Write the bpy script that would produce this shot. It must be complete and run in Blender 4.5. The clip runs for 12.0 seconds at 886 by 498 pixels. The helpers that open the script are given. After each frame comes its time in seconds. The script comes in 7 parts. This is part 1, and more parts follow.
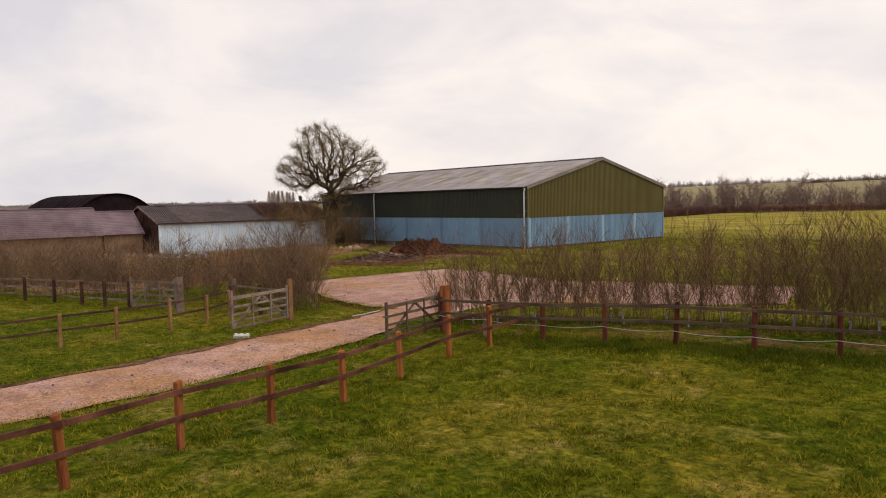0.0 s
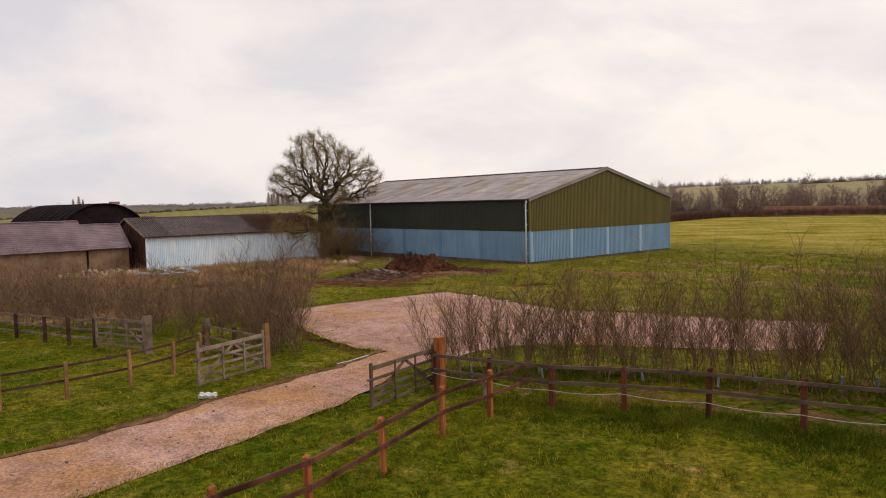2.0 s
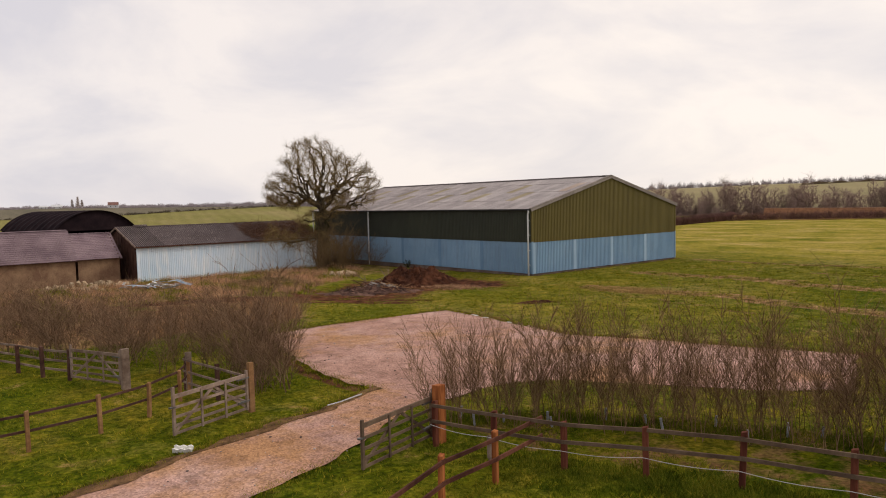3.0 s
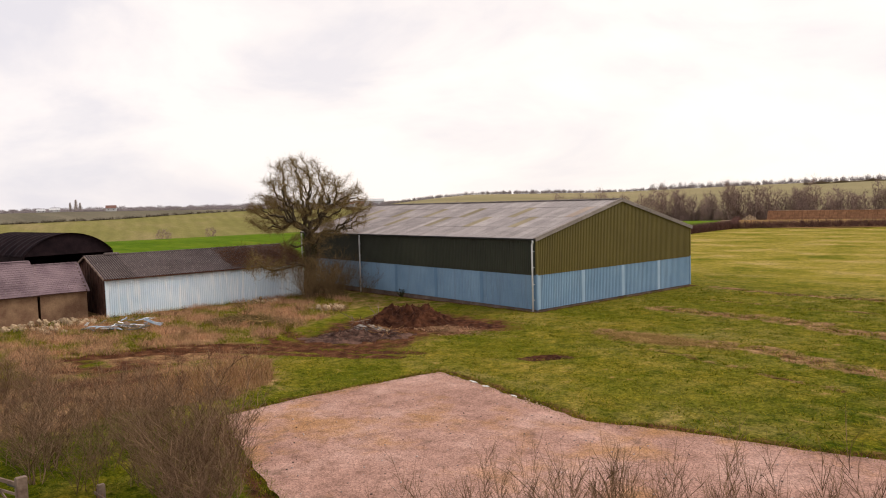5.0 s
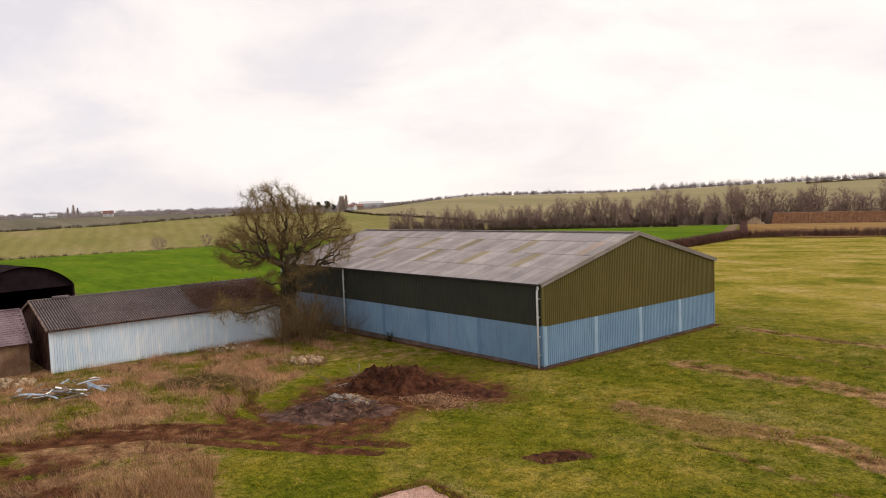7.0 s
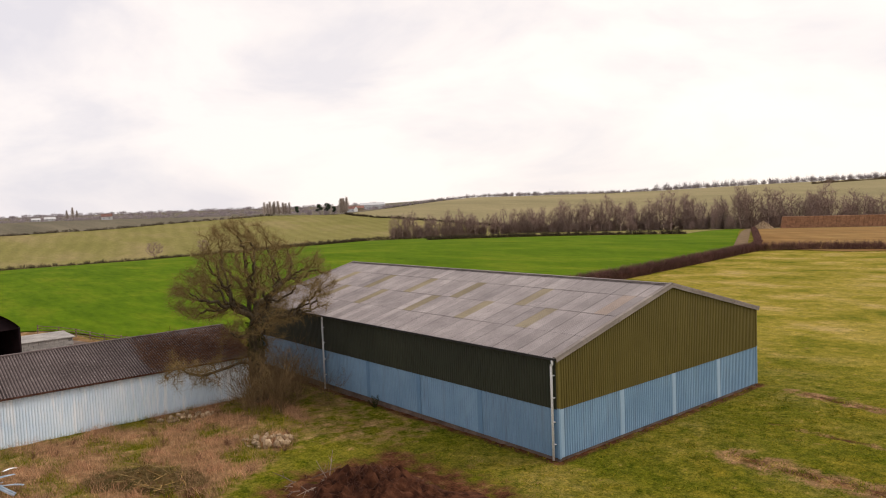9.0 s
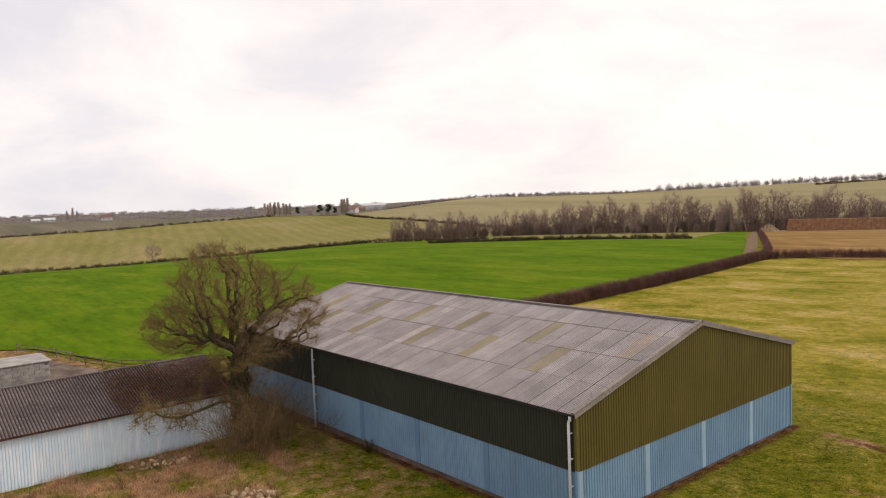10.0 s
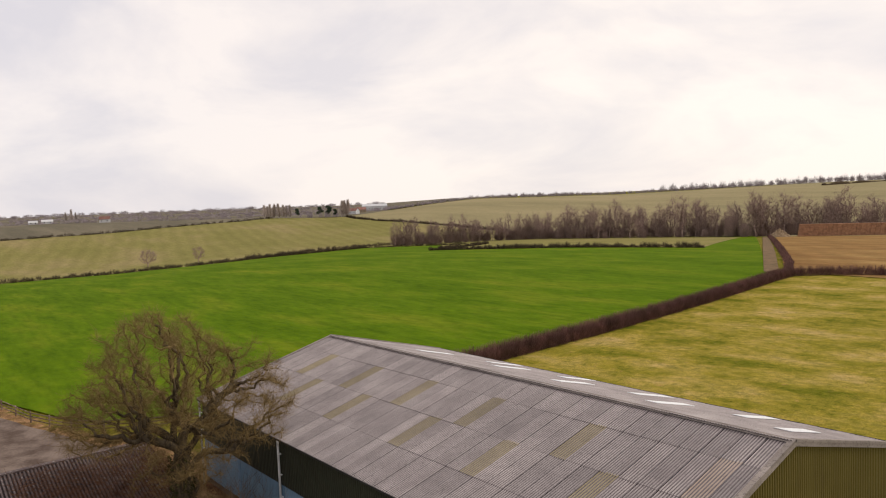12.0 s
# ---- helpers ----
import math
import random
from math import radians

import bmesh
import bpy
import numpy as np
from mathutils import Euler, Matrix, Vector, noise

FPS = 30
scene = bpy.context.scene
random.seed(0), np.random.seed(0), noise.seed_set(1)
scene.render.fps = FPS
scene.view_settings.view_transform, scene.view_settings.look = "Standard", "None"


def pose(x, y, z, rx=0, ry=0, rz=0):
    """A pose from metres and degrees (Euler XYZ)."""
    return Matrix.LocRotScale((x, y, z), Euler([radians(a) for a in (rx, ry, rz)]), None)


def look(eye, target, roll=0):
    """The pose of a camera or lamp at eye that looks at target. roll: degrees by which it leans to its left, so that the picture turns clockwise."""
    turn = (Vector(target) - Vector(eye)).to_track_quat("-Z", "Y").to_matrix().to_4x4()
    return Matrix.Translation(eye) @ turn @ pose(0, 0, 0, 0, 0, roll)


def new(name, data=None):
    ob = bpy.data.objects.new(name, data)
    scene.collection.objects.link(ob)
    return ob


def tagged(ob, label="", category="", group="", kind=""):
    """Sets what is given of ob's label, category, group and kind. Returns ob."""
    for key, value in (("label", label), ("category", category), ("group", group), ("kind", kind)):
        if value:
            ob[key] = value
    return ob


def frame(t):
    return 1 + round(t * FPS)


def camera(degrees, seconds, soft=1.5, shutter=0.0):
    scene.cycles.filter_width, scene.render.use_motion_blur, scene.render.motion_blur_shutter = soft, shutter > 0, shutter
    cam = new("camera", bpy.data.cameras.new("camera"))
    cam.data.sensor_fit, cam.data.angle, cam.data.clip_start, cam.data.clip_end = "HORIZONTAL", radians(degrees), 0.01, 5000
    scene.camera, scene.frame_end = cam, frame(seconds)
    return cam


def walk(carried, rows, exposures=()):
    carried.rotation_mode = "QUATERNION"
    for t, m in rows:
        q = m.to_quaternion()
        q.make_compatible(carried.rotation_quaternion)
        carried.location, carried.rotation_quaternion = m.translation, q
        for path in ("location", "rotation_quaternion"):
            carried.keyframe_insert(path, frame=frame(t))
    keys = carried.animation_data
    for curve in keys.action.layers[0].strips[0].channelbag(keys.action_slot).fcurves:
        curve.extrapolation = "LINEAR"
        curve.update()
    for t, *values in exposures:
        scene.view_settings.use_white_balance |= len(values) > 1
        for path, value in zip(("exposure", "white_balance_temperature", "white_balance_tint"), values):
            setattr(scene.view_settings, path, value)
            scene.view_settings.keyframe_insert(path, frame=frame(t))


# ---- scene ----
cam = camera(62.93, 12.0, soft=1.05)
# seconds, eye, yaw, pitch and roll in degrees
ROWS = [
    (0, 48.494, -51.215, 4.716, 50.17, -3.739, -1.268),
    (0.5, 48.001, -50.613, 4.964, 50.22, -3.727, -1.372),
    (1, 47.493, -50.11, 5.228, 50.225, -3.717, -1.404),
    (1.5, 46.933, -49.628, 5.531, 50.208, -3.712, -1.395),
    (2, 46.296, -49.102, 5.89, 50.185, -3.709, -1.369),
    (2.5, 45.564, -48.491, 6.307, 50.166, -3.71, -1.346),
    (3, 44.731, -47.766, 6.784, 50.153, -3.712, -1.34),
    (3.5, 43.792, -46.91, 7.316, 50.147, -3.714, -1.36),
    (4, 42.749, -45.92, 7.896, 50.15, -3.714, -1.409),
    (4.5, 41.604, -44.796, 8.516, 50.158, -3.714, -1.488),
    (5, 40.359, -43.548, 9.167, 50.17, -3.712, -1.593),
    (5.5, 39.021, -42.186, 9.842, 50.182, -3.708, -1.718),
    (6, 37.592, -40.726, 10.537, 50.196, -3.703, -1.852),
    (6.5, 36.075, -39.182, 11.246, 50.209, -3.698, -1.988),
    (7, 34.471, -37.57, 11.97, 50.224, -3.693, -2.113),
    (7.5, 32.782, -35.905, 12.707, 50.242, -3.691, -2.218),
    (8, 31.009, -34.197, 13.459, 50.266, -3.692, -2.295),
    (8.5, 29.175, -32.39, 14.255, 50.315, -3.712, -2.305),
    (9, 27.275, -30.62, 15.035, 50.384, -3.726, -2.306),
    (9.5, 25.275, -28.89, 15.812, 50.449, -3.737, -2.311),
    (10, 23.165, -27.13, 16.645, 50.496, -3.75, -2.28),
    (10.5, 20.952, -25.248, 17.516, 50.539, -3.782, -2.216),
    (11, 18.764, -23.377, 18.365, 50.604, -3.809, -2.184),
    (11.5, 16.7, -21.462, 19.075, 50.735, -3.735, -2.31),
    (12, 14.395, -19.509, 19.97, 50.634, -3.835, -2.349),
]


def heading(x, y, z, yaw, pitch, roll):
    a, b = radians(yaw), radians(pitch)
    way = Vector((-math.sin(a) * math.cos(b), math.cos(a) * math.cos(b), math.sin(b)))
    eye = Vector((x, y, z))
    return look(eye, eye + way, roll)


walk(cam, [(t, heading(*r)) for t, *r in ROWS], [(0.0, 0.08), (2.5, 0.05), (3.2, 0.08), (5.0, 0.29), (6.0, 0.22), (7.0, 0.24), (9.0, 0.26), (11.0, 0.28), (11.6, 0.24), (12.0, 0.14)])

# ---- world, sun ----
SUN_AZ, SUN_EL = 62.0, 40.0
world = bpy.data.worlds.new("overcast_sky")
scene.world = world
world.use_nodes = True
wn, wl = world.node_tree.nodes, world.node_tree.links
wn.clear()
w_out = wn.new("ShaderNodeOutputWorld")
w_bg = wn.new("ShaderNodeBackground")
w_sky = wn.new("ShaderNodeTexSky")
w_sky.sky_type = "NISHITA"
w_sky.sun_disc = False
w_sky.sun_elevation = radians(SUN_EL)
w_sky.sun_rotation = radians(90 - SUN_AZ)
w_skys = wn.new("ShaderNodeVectorMath")
w_skys.operation = "SCALE"
w_skys.inputs["Scale"].default_value = 0.1
w_tc = wn.new("ShaderNodeTexCoord")
w_map = wn.new("ShaderNodeMapping")
w_map.inputs["Scale"].default_value = (1.0, 1.0, 2.6)
w_n1 = wn.new("ShaderNodeTexNoise")
w_n1.inputs["Scale"].default_value = 3.0
w_n1.inputs["Detail"].default_value = 6.0
w_n1.inputs["Roughness"].default_value = 0.55
w_n1.inputs["Distortion"].default_value = 0.4
w_ramp = wn.new("ShaderNodeValToRGB")
w_ramp.color_ramp.elements[0].position = 0.36
w_ramp.color_ramp.elements[0].color = (0.74, 0.72, 0.755, 1)
w_ramp.color_ramp.elements[1].position = 0.58
w_ramp.color_ramp.elements[1].color = (0.935, 0.88, 0.85, 1)
# the cloud cover is brighter towards the sun's side and duller away from it
w_dir = wn.new("ShaderNodeVectorMath")
w_dir.operation = "DOT_PRODUCT"
w_dir.inputs[1].default_value = (math.cos(radians(80)), math.sin(radians(80)), 0.35)
w_rng = wn.new("ShaderNodeMapRange")
w_rng.inputs["From Min"].default_value = -0.35
w_rng.inputs["From Max"].default_value = 0.75
w_rng.inputs["To Min"].default_value = 0.0
w_rng.inputs["To Max"].default_value = 1.0
w_side = wn.new("ShaderNodeMix")
w_side.data_type = "RGBA"
w_side.inputs["A"].default_value = (0.9, 0.89, 0.925, 1)
w_side.inputs["B"].default_value = (1.09, 1.04, 0.985, 1)
w_mul = wn.new("ShaderNodeMix")
w_mul.data_type = "RGBA"
w_mul.blend_type = "MULTIPLY"
w_mul.inputs["Factor"].default_value = 1.0
w_mix = wn.new("ShaderNodeMix")
w_mix.data_type = "RGBA"
w_mix.inputs["Factor"].default_value = 0.93
wl.new(w_tc.outputs["Generated"], w_map.inputs["Vector"])
wl.new(w_map.outputs["Vector"], w_n1.inputs["Vector"])
wl.new(w_n1.outputs["Fac"], w_ramp.inputs["Fac"])
wl.new(w_tc.outputs["Generated"], w_dir.inputs[0])
wl.new(w_dir.outputs["Value"], w_rng.inputs["Value"])
wl.new(w_rng.outputs["Result"], w_side.inputs["Factor"])
wl.new(w_ramp.outputs["Color"], w_mul.inputs["A"])
wl.new(w_side.outputs["Result"], w_mul.inputs["B"])
wl.new(w_sky.outputs["Color"], w_skys.inputs[0])
wl.new(w_skys.outputs["Vector"], w_mix.inputs["A"])
wl.new(w_mul.outputs["Result"], w_mix.inputs["B"])
wl.new(w_mix.outputs["Result"], w_bg.inputs["Color"])
w_bg.inputs["Strength"].default_value = 1.0
wl.new(w_bg.outputs["Background"], w_out.inputs["Surface"])

sun = new("sun", bpy.data.lights.new("sun", "SUN"))
sun.data.energy = 1.35
sun.data.angle = radians(14)
sun.data.color = (1.0, 0.95, 0.88)
sun_dir = Vector((math.cos(radians(SUN_AZ)) * math.cos(radians(SUN_EL)), math.sin(radians(SUN_AZ)) * math.cos(radians(SUN_EL)), math.sin(radians(SUN_EL))))
sun.matrix_world = look(sun_dir * 100, (0, 0, 0))

# ---- materials ----
class Nodes:
    """A small builder for one node material."""

    def __init__(self, name, rough=0.8, metal=0.0):
        self.m = bpy.data.materials.new(name)
        self.m.use_nodes = True
        self.t = self.m.node_tree
        self.b = self.t.nodes["Principled BSDF"]
        self.b.inputs["Roughness"].default_value = rough
        self.b.inputs["Metallic"].default_value = metal
        self.b.inputs["Specular IOR Level"].default_value = 0.3 if rough < 0.7 else 0.08

    def n(self, kind, **kw):
        node = self.t.nodes.new(kind)
        for k, v in kw.items():
            node.inputs[k.replace("_", " ")].default_value = v
        return node

    def link(self, a, b):
        self.t.links.new(a, b)

    def coords(self, scale=(1, 1, 1), world=True):
        if world:
            src = self.n("ShaderNodeNewGeometry").outputs["Position"]
        else:
            src = self.n("ShaderNodeTexCoord").outputs["Object"]
        mp = self.n("ShaderNodeMapping", Scale=scale)
        self.link(src, mp.inputs["Vector"])
        return mp.outputs["Vector"]

    def noise(self, scale, detail=4.0, stretch=(1, 1, 1), world=True, rough=0.55):
        nz = self.n("ShaderNodeTexNoise", Scale=scale, Detail=detail, Roughness=rough)
        self.link(self.coords(stretch, world), nz.inputs["Vector"])
        return nz.outputs["Fac"]

    def ramp(self, fac, stops):
        r = self.n("ShaderNodeValToRGB")
        e = r.color_ramp.elements
        while len(e) < len(stops):
            e.new(0.5)
        for el, (p, c) in zip(e, stops):
            el.position, el.color = p, (*c, 1)
        self.link(fac, r.inputs["Fac"])
        return r.outputs["Color"]

    def step(self, fac, lo, hi):
        r = self.n("ShaderNodeMapRange", From_Min=lo, From_Max=hi)
        self.link(fac, r.inputs["Value"])
        return r.outputs["Result"]

    def mix(self, fac, a, b, mode="MIX"):
        x = self.n("ShaderNodeMix")
        x.data_type, x.blend_type = "RGBA", mode
        for sock, v in (("Factor", fac), ("A", a), ("B", b)):
            if isinstance(v, (int, float)):
                x.inputs[sock].default_value = v
            elif isinstance(v, tuple):
                x.inputs[sock].default_value = (*v, 1)
            else:
                self.link(v, x.inputs[sock])
        return x.outputs["Result"]

    def mul(self, a, b):
        x = self.n("ShaderNodeMath")
        x.operation = "MULTIPLY"
        for i, v in enumerate((a, b)):
            if isinstance(v, (int, float)):
                x.inputs[i].default_value = v
            else:
                self.link(v, x.inputs[i])
        return x.outputs["Value"]

    def attr(self, name):
        a = self.n("ShaderNodeAttribute")
        a.attribute_name = name
        return a.outputs["Fac"]

    def rand(self):
        return self.n("ShaderNodeObjectInfo").outputs["Random"]

    def island(self):
        return self.n("ShaderNodeNewGeometry").outputs["Random Per Island"]

    def bump(self, fac, strength=0.3, dist=0.02):
        bp = self.n("ShaderNodeBump", Strength=strength, Distance=dist)
        self.link(fac, bp.inputs["Height"])
        self.link(bp.outputs["Normal"], self.b.inputs["Normal"])

    def colour(self, c):
        if isinstance(c, tuple):
            self.b.inputs["Base Color"].default_value = (*c, 1)
        else:
            self.link(c, self.b.inputs["Base Color"])
        return self.m


def simple(name, a, b, scale, rough=0.8, metal=0.0, stretch=(1, 1, 1), bump=0.2, dist=0.01, world=True, vary=0.0, lo=0.35, hi=0.65):
    """Two tones in patches, a finer grain over them, and relief."""
    k = Nodes(name, rough, metal)
    big = k.noise(scale, 5, stretch, world)
    c = k.ramp(big, [(lo, a), (hi, b)])
    fine = k.noise(scale * 9, 3, stretch, world)
    c = k.mix(0.35, c, k.ramp(fine, [(0.3, (0.45, 0.45, 0.45)), (0.7, (1.3, 1.3, 1.3))]), "MULTIPLY")
    if vary:
        c = k.mix(vary, c, k.ramp(k.rand(), [(0.0, (0.5, 0.5, 0.5)), (1.0, (1.5, 1.45, 1.4))]), "MULTIPLY")
    if bump:
        k.bump(fine, bump, dist)
    return k.colour(c)


def twig_mat(name, a, b, patch=0.0, size=1.0):
    k = Nodes(name, 0.9)
    k.b.inputs["Specular IOR Level"].default_value = 0.02
    c = k.ramp(k.island(), [(0.0, a), (1.0, b)])
    if patch:
        c = k.mix(patch, c, k.ramp(k.noise(size, 5, rough=0.65), [(0.34, (0.34, 0.42, 0.34)), (0.5, (1.0, 1.0, 1.0)), (0.66, (1.7, 1.5, 1.55))]), "MULTIPLY")
    c = k.mix(0.3, c, k.ramp(k.rand(), [(0.0, (0.6, 0.6, 0.6)), (1.0, (1.35, 1.3, 1.25))]), "MULTIPLY")
    return k.colour(c)


def ground_mat():
    k = Nodes("ground_cover", 0.95)
    k.b.inputs["Specular IOR Level"].default_value = 0.02
    big = k.noise(0.16, 4)
    mid = k.noise(1.1, 5)
    fine = k.noise(9.0, 4)
    tuft = k.noise(3.2, 6, rough=0.7)
    grass = k.ramp(big, [(0.3, (0.048, 0.072, 0.002)), (0.5, (0.080, 0.092, 0.004)), (0.72, (0.17, 0.135, 0.014))])
    grass = k.mix(0.75, grass, k.ramp(tuft, [(0.34, (0.22, 0.32, 0.22)), (0.5, (0.95, 0.98, 0.95)), (0.68, (1.85, 1.55, 1.5))]), "MULTIPLY")
    streak = k.noise(0.11, 6, (0.8, 1.25, 1), rough=0.62)
    clump = k.noise(1.25, 6, rough=0.62)
    pale = k.ramp(streak, [(0.34, (0.125, 0.130, 0.010)), (0.46, (0.26, 0.213, 0.030)), (0.57, (0.345, 0.262, 0.062)), (0.7, (0.47, 0.335, 0.140))])
    pale = k.mix(0.75, pale, k.ramp(clump, [(0.32, (0.62, 0.7, 0.62)), (0.5, (1.0, 1.0, 1.0)), (0.68, (1.28, 1.2, 1.18))]), "MULTIPLY")
    dead = k.ramp(mid, [(0.3, (0.135, 0.078, 0.038)), (0.55, (0.29, 0.170, 0.088)), (0.75, (0.45, 0.285, 0.155))])
    straw = k.ramp(clump, [(0.3, (0.24, 0.135, 0.045)), (0.5, (0.46, 0.29, 0.11)), (0.7, (0.60, 0.42, 0.20))])
    mud = k.ramp(mid, [(0.3, (0.042, 0.017, 0.009)), (0.55, (0.105, 0.043, 0.022)), (0.75, (0.20, 0.10, 0.05))])
    edge = k.noise(0.8, 8, rough=0.72)
    grass = k.mix(0.8, grass, k.ramp(clump, [(0.3, (0.5, 0.62, 0.5)), (0.5, (1.0, 1.0, 1.0)), (0.7, (1.4, 1.25, 1.2))]), "MULTIPLY")
    c = grass
    for name, col in (("pale", pale), ("dead", dead), ("mud", mud), ("straw", straw)):
        soft = k.n("ShaderNodeMath")
        soft.operation = "ADD"
        k.link(k.attr(name), soft.inputs[0])
        k.link(k.step(edge, 0.28, 0.72), soft.inputs[1])
        c = k.mix(k.step(soft.outputs["Value"], *((0.45, 1.7) if name == "pale" else (0.75, 1.25))), c, col)
    c = k.mix(0.85, c, k.ramp(fine, [(0.3, (0.42, 0.45, 0.38)), (0.7, (1.6, 1.55, 1.5))]), "MULTIPLY")
    k.bump(tuft, 0.9, 0.14)
    return k.colour(c)


def gravel_mat(name, ochre):
    """Crushed pink stone; the lower ochre is, the more trodden earth shows through."""
    k = Nodes(name, 0.95)
    k.b.inputs["Specular IOR Level"].default_value = 0.15
    big = k.noise(0.3, 6, rough=0.65)
    c = k.ramp(big, [(0.3, (0.280, 0.155, 0.118)), (0.5, (0.385, 0.225, 0.176)), (0.68, (0.48, 0.305, 0.25))])
    warm = k.noise(0.22, 6, rough=0.68)
    c = k.mix(k.mul(k.step(warm, ochre, ochre + 0.14), 0.75), c, (0.36, 0.185, 0.070))
    v = k.n("ShaderNodeTexVoronoi", Scale=20.0)
    k.link(k.coords(), v.inputs["Vector"])
    stone = k.n("ShaderNodeSeparateColor")
    k.link(v.outputs["Color"], stone.inputs["Color"])
    c = k.mix(0.75, c, k.ramp(stone.outputs["Red"], [(0.0, (0.55, 0.52, 0.5)), (0.55, (1.0, 1.0, 1.0)), (1.0, (1.4, 1.38, 1.36))]), "MULTIPLY")
    worn = k.noise(1.6, 7, rough=0.7)
    c = k.mix(0.75, c, k.ramp(worn, [(0.32, (0.58, 0.54, 0.5)), (0.48, (1.0, 1.0, 1.0)), (0.66, (1.22, 1.22, 1.22))]), "MULTIPLY")
    damp = k.noise(0.9, 5, rough=0.6)
    c = k.mix(k.mul(k.step(damp, 0.62, 0.72), 0.6), c, (0.14, 0.088, 0.06))
    k.bump(v.outputs["Distance"], 0.6, 0.02)
    return k.colour(c)


def field_mat(name, a, b, c2, stretch=(1, 1, 1), turn=0.0, scale=0.03, rows=0.0, row_dir=0.0, mottle=0.35):
    k = Nodes(name, 0.95)
    k.b.inputs["Specular IOR Level"].default_value = 0.02
    src = k.n("ShaderNodeNewGeometry").outputs["Position"]
    mp = k.n("ShaderNodeMapping", Scale=stretch, Rotation=(0, 0, radians(turn)))
    k.link(src, mp.inputs["Vector"])
    nz = k.n("ShaderNodeTexNoise", Scale=scale, Detail=7.0, Roughness=0.62)
    k.link(mp.outputs["Vector"], nz.inputs["Vector"])
    c = k.ramp(nz.outputs["Fac"], [(0.3, a), (0.5, b), (0.7, c2)])
    mp3 = k.n("ShaderNodeMapping", Scale=(1, 4.0, 1), Rotation=(0, 0, radians(turn)))
    k.link(src, mp3.inputs["Vector"])
    drill = k.n("ShaderNodeTexNoise", Scale=0.16, Detail=6.0, Roughness=0.7)
    k.link(mp3.outputs["Vector"], drill.inputs["Vector"])
    c = k.mix(mottle, c, k.ramp(drill.outputs["Fac"], [(0.34, (0.52, 0.6, 0.5)), (0.5, (1.0, 1.0, 1.0)), (0.66, (1.36, 1.24, 1.3))]), "MULTIPLY")
    grain = k.noise(0.7, 5, rough=0.7)
    c = k.mix(0.4, c, k.ramp(grain, [(0.3, (0.7, 0.7, 0.65)), (0.7, (1.28, 1.28, 1.25))]), "MULTIPLY")
    if rows:
        mp2 = k.n("ShaderNodeMapping", Rotation=(0, 0, radians(row_dir)))
        k.link(src, mp2.inputs["Vector"])
        wv = k.n("ShaderNodeTexWave", Scale=rows, Distortion=4.0, Detail=3.0)
        k.link(mp2.outputs["Vector"], wv.inputs["Vector"])
        c = k.mix(0.2, c, k.ramp(wv.outputs["Fac"], [(0.1, (0.72, 0.7, 0.62)), (0.9, (1.2, 1.22, 1.12))]), "MULTIPLY")
    k.bump(grain, 0.5, 0.3)
    return k.colour(c)


def clad_mat(name, a, b, streak, rough=0.55, vary=0.12, amount=0.5):
    """Painted steel sheet: faded, with dirt run down it."""
    k = Nodes(name, rough)
    big = k.noise(0.35, 4)
    c = k.ramp(big, [(0.3, a), (0.7, b)])
    run = k.noise(2.2, 4, (1, 1, 0.12))
    c = k.mix(k.mul(k.step(run, 0.52, 0.8 - 0.3 * (amount - 0.5)), amount), c, streak)
    fine = k.noise(14, 3)
    c = k.mix(0.2, c, k.ramp(fine, [(0.3, (0.7, 0.7, 0.7)), (0.7, (1.2, 1.2, 1.2))]), "MULTIPLY")
    c = k.mix(vary, c, k.ramp(k.rand(), [(0.0, (0.55, 0.55, 0.55)), (1.0, (1.45, 1.45, 1.45))]), "MULTIPLY")
    return k.colour(c)


def roof_mat(name, a, b, moss, amount=0.55, vary=0.3, rough=0.95):
    """Weathered fibre-cement sheet, with lichen in spots."""
    k = Nodes(name, rough)
    k.b.inputs["Specular IOR Level"].default_value = 0.15 if rough > 0.9 else 0.5
    big = k.noise(0.5, 5)
    c = k.ramp(big, [(0.3, a), (0.7, b)])
    spots = k.noise(7, 5, rough=0.7)
    c = k.mix(k.step(spots, amount, amount + 0.18), c, moss)
    fine = k.noise(26, 3)
    c = k.mix(0.5, c, k.ramp(fine, [(0.3, (0.62, 0.62, 0.62)), (0.7, (1.3, 1.3, 1.3))]), "MULTIPLY")
    run = k.noise(1.3, 4, (1, 0.15, 0.15))
    c = k.mix(0.35, c, k.ramp(run, [(0.35, (0.72, 0.7, 0.7)), (0.65, (1.15, 1.15, 1.15))]), "MULTIPLY")
    c = k.mix(vary, c, k.ramp(k.rand(), [(0.0, (0.6, 0.58, 0.58)), (1.0, (1.4, 1.38, 1.36))]), "MULTIPLY")
    k.bump(fine, 0.3, 0.01)
    return k.colour(c)


M_GROUND = ground_mat()
M_GRAVEL = gravel_mat("pink_gravel", 0.50)
M_TRACK = gravel_mat("earthy_gravel", 0.41)
M_GREEN = field_mat("winter_wheat", (0.056, 0.104, 0.001), (0.086, 0.146, 0.003), (0.150, 0.180, 0.010), (1, 3.2, 1), 25, 0.028, mottle=0.6)
M_STRIPE = field_mat("thin_crop", (0.165, 0.155, 0.046), (0.215, 0.19, 0.066), (0.275, 0.215, 0.105), (1, 2, 1), 10, 0.008, 0.024, -73)
M_STUBBLE = field_mat("stubble", (0.19, 0.10, 0.038), (0.25, 0.145, 0.055), (0.31, 0.20, 0.078), (1, 4, 1), 60, 0.03, 0.03, -35)
